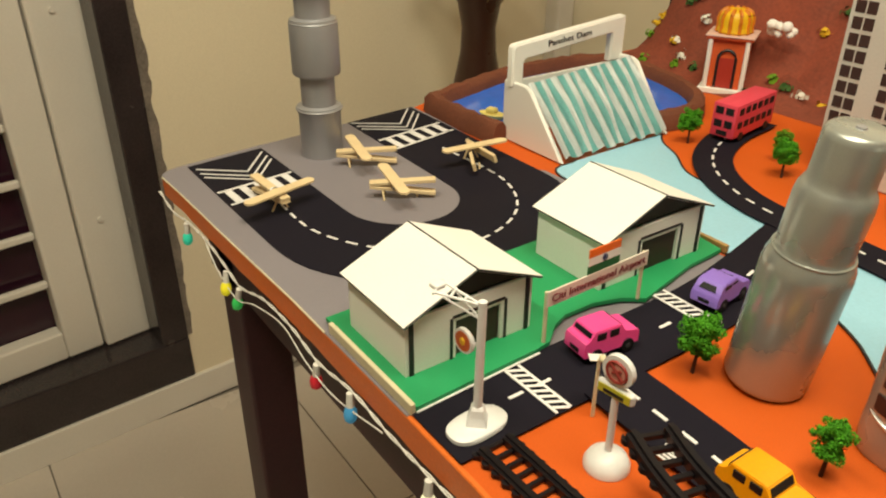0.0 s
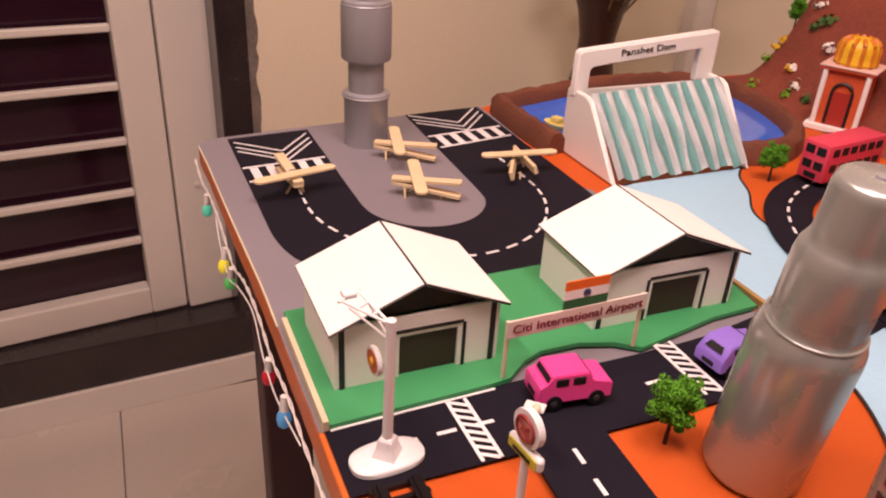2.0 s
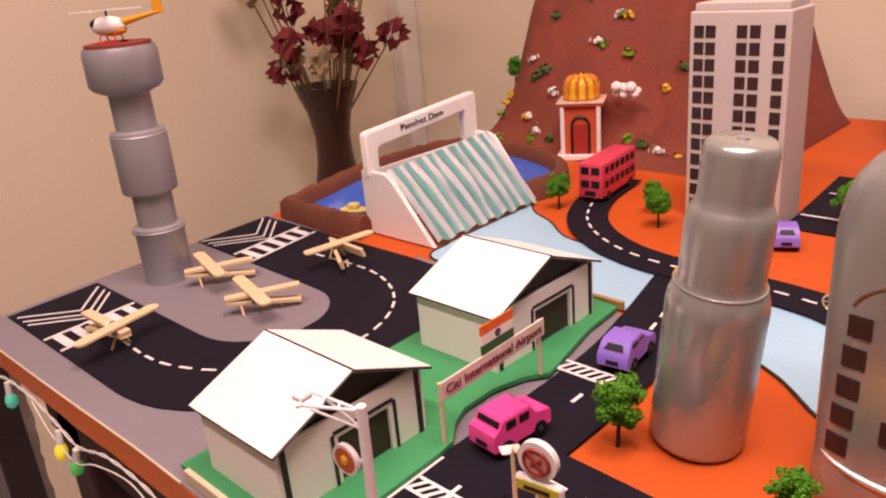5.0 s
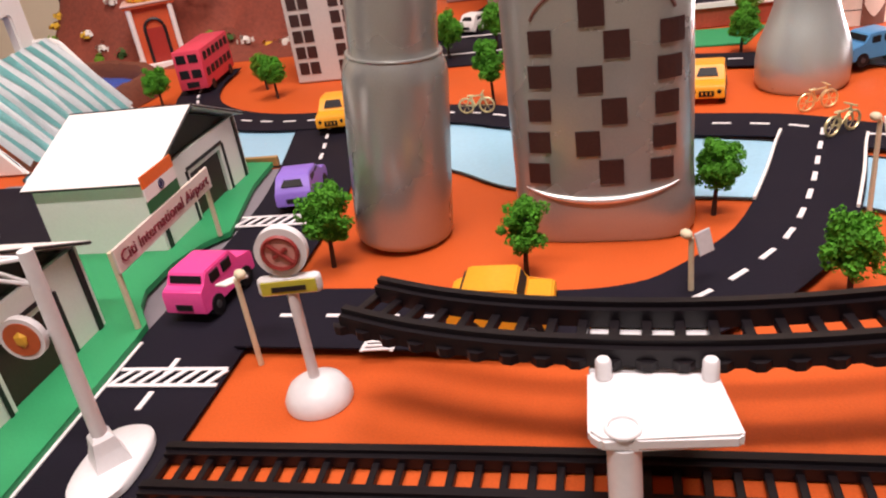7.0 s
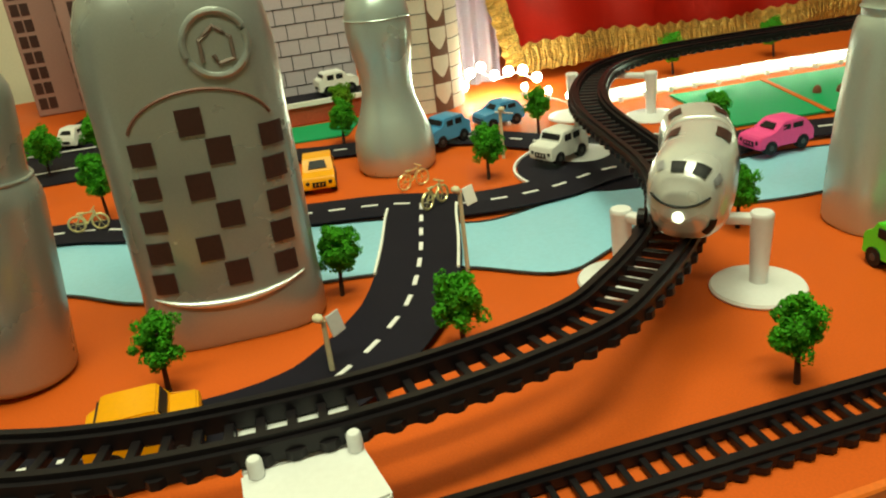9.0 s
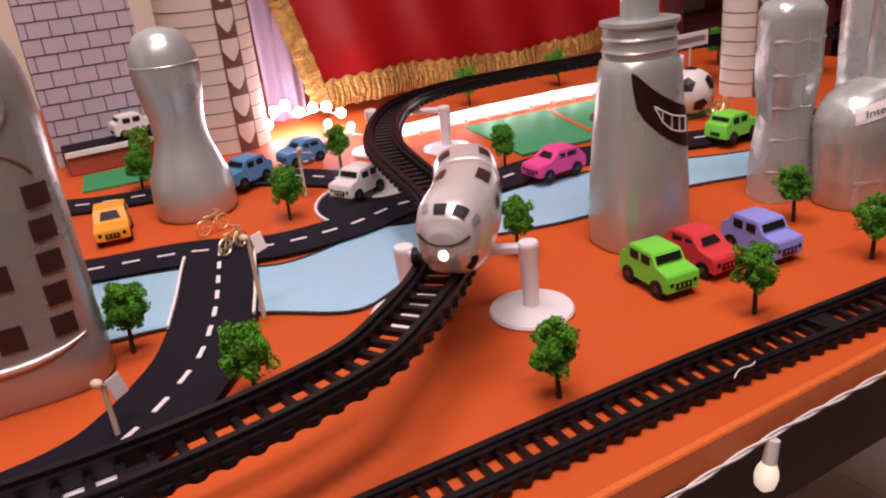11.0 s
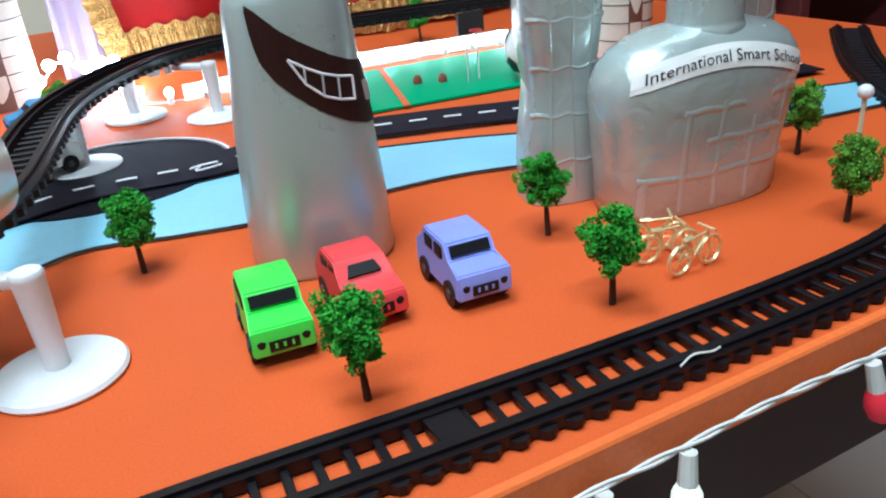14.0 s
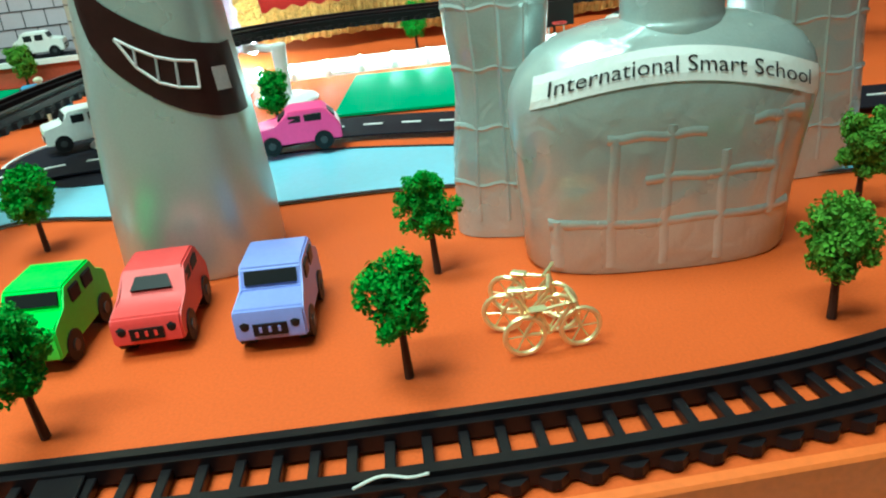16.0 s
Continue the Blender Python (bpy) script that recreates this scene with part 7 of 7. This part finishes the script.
# ---- lights ----
def field_lights():
    cord_pts = [(1.095, 0.625, 0.014), (1.12, 0.590, 0.010), (1.138, 0.556, 0.006), (1.19, 0.553, 0.005), (1.25, 0.552, 0.006), (1.31, 0.551, 0.005), (1.37, 0.546, 0.006), (1.43, 0.538, 0.005), (1.49, 0.530, 0.006), (1.55, 0.515, 0.005)]
    line = smooth_line([(x, y, T + z) for x, y, z in cord_pts], 0.006)
    st = thing("string_lights", "string of lit white bulbs along the sports field", "string lights")
    part("cord", tube(bmesh.new(), line, 0.0010, 5), M_WIRE, st)
    g = glow("lit_bulb", (0.92, 0.98, 1.0), 48.0)
    for i in range(1, len(line) - 1, 5):
        p = line[i]
        b = part("bulb_holder", rod(bmesh.new(), p + Vector((0, 0, -0.002)), p + Vector((0, 0, 0.005)), 0.0028, seg=10), M_WIRE, st)
        part("bulb", ball(bmesh.new(), p + Vector((0, 0, 0.0085)), 0.0040, 2, 1, 1, 1.15), g, b, "lit white bulb", smooth=True)
    # white board fence behind the bulbs
    fence = thing("field_fence", "low white card fence behind string lights", "fence")
    fl = smooth_line([(1.165, 0.568, T + 0.0004), (1.25, 0.570, T + 0.0004), (1.37, 0.564, T + 0.0004), (1.50, 0.548, T + 0.0004)], 0.012)
    part("panel", ribbon(bmesh.new(), fl, 0.001, -0.001, 0.0, 0.015), M_WHITE, fence)
    # bulbs pooled before the side drape
    glow_big = glow("bright_lit_bulb", (0.94, 0.97, 1.0), 95.0)
    st2 = thing("string_lights", "cluster of lit white bulbs before the drape", "string lights")
    ln = smooth_line([(1.052, 0.700, T + 0.012), (1.075, 0.715, T + 0.030), (1.098, 0.712, T + 0.016), (1.118, 0.690, T + 0.024), (1.135, 0.672, T + 0.014)], 0.010)
    part("cord", tube(bmesh.new(), ln, 0.0010, 5), M_WIRE, st2)
    for i in range(0, len(ln), 2):
        part("bulb", ball(bmesh.new(), ln[i] + Vector((0, -0.002, 0.005)), 0.0060, 2), glow_big, st2, "lit white bulb", smooth=True)


field_lights()


def edge_lights():
    """A twisted cord of small bulbs hung along the front edge."""
    rng = random.Random(12)
    st = thing("edge_string_lights", "white cord of small coloured bulbs hung along the edge", "string lights")
    teal, yellow, green, red, cyan, white = [glow(n, c, e) for n, c, e in (("teal_bulb", (0.02, 0.55, 0.40), 0.3), ("yellow_bulb", (0.75, 0.66, 0.05), 0.35), ("green_bulb", (0.03, 0.50, 0.12), 0.25), ("red_bulb", (0.60, 0.02, 0.04), 0.2), ("cyan_bulb", (0.04, 0.24, 0.48), 0.35), ("white_bulb", (0.85, 0.82, 0.62), 0.8))]
    # along the edge, the cord's drop below the table top, and the bulb there
    hang = [(0.012, 0.014, None), (0.050, 0.026, None), (0.098, 0.020, teal), (0.155, 0.020, None), (0.205, 0.030, yellow), (0.235, 0.036, green), (0.290, 0.022, None), (0.345, 0.022, None), (0.395, 0.029, red), (0.452, 0.021, cyan), (0.505, 0.024, None), (0.560, 0.022, white), (0.640, 0.013, None), (0.720, 0.010, red), (0.800, 0.014, None), (0.880, 0.010, green), (0.960, 0.014, None), (1.055, 0.009, white), (1.105, 0.009, None), (1.174, 0.009, yellow), (1.208, 0.009, white), (1.250, 0.008, None), (1.298, 0.010, red), (1.37, 0.013, None), (1.45, 0.010, yellow), (1.54, 0.014, None), (1.64, 0.010, white), (1.75, 0.013, None)]
    line = smooth_line([(x, edge_y(x) - 0.0050, T - d) for x, d, _ in hang], 0.004)
    for s in (0, math.pi):
        part("cord", tube(bmesh.new(), [p + Vector((0, 0.0008 * math.cos(i * 0.55 + s), 0.0008 * math.sin(i * 0.55 + s))) for i, p in enumerate(line)], 0.0007, 5), M_WIRE, st)
    # slack second loop at the corner
    loop = smooth_line([(x, edge_y(x) + y, T - d) for x, y, d in ((0.155, -0.007, 0.021), (0.190, -0.009, 0.040), (0.235, -0.010, 0.048), (0.275, -0.009, 0.034), (0.330, -0.007, 0.027), (0.380, -0.009, 0.037), (0.430, -0.009, 0.040), (0.500, -0.007, 0.026))], 0.005)
    part("cord", tube(bmesh.new(), loop, 0.0007, 5), M_WIRE, st)
    for x, drop, m in hang:
        if m is None:
            continue
        d = Vector((rng.uniform(-0.25, 0.25), rng.uniform(-0.2, 0.0), -1)).normalized()
        p = Vector((x, edge_y(x) - 0.0070, T - drop - 0.0006))
        h = part("bulb_holder", rod(bmesh.new(), p, p + d * 0.012, 0.0029, 0.0035, 12), M_WIRE, st)
        part("bulb", lathe_along(p + d * 0.0118, d), m, h, "small coloured bulb", smooth=True)


def lathe_along(p, d):
    """A small pear-shaped bulb from p along d."""
    bm = lathe(bmesh.new(), [(0.0034, 0), (0.0050, 0.0035), (0.0055, 0.0075), (0.0046, 0.0120), (0.0019, 0.0145)], 16)
    bm.transform(Matrix.Translation(p) @ d.to_track_quat("Z", "Y").to_matrix().to_4x4())
    return bm


edge_lights()
for x, y, a in ((1.220, 0.000, -22), (1.058, 0.009, -14)):
    bm = tube(bmesh.new(), smooth_line([(0, 0, 0.0), (0.006, 0.004, 0.0012), (0.013, 0.005, 0.0008), (0.017, 0.0075, 0.0004)], 0.002), 0.0004, 6)
    solid("wire_scrap", bm, M_WIRE, "short curled end of white wire", "wire", pose(x, y, T + 0.0087, 0, 0, a), group="wire scraps")


# ---- brown cabinet and stair beyond the table end ----
def side_cabinet():
    c = thing("wooden_cabinet", "dark red-brown wooden shelf unit beyond the table", "cabinet", pose(0, 0, FLOOR))
    wood = mat("dark_red_brown_wood", (0.15, 0.032, 0.034), 0.45, grain=20, vary=0.25, stain=6)
    for z in (0.30, 0.62, 0.90, 1.16, 1.46):
        part("shelf", one_box(2.05, 3.0, 1.02, 1.36, z, z + 0.03, bevel=0.003), wood, c)
    for x in (2.02, 2.52, 3.0):
        part("upright", one_box(x, x + 0.03, 1.0, 1.38, 0, 1.6, bevel=0.003), wood, c)


side_cabinet()


# ---- many small pieces, last ----
def floor_tiles():
    me = finish("tile", one_box(-0.2985, 0.2985, -0.2985, 0.2985, 0, 0.0075, bevel=0.0012, seg=1), M_TILE)
    for i in range(7):
        for j in range(7):
            x, y = -0.533 + 0.6 * i, -2.30 + 0.6 * j
            if x > 3.2 or y > 1.3:
                continue
            ob = new("tile", me)
            ob.parent = FLOOR_OB
            ob.location = (x, y, FLOOR - 0.0065)


floor_tiles()
sleepers(FRONT, FRONT_LINE, 0.0015, 0.0146, 0.0172, 0.0036, 0.0040)
sleepers(HIGH, HIGH_LINE, 0.0018, 0.0150, 0.0176, 0.0040, 0.0044)
part("joint_plate", one_box(1.136, 1.149, 0.0115, 0.0290, T + 0.0012, T + 0.0056, bevel=0.0006), M_TRACK, FRONT, "flat black joint plate between the rails")
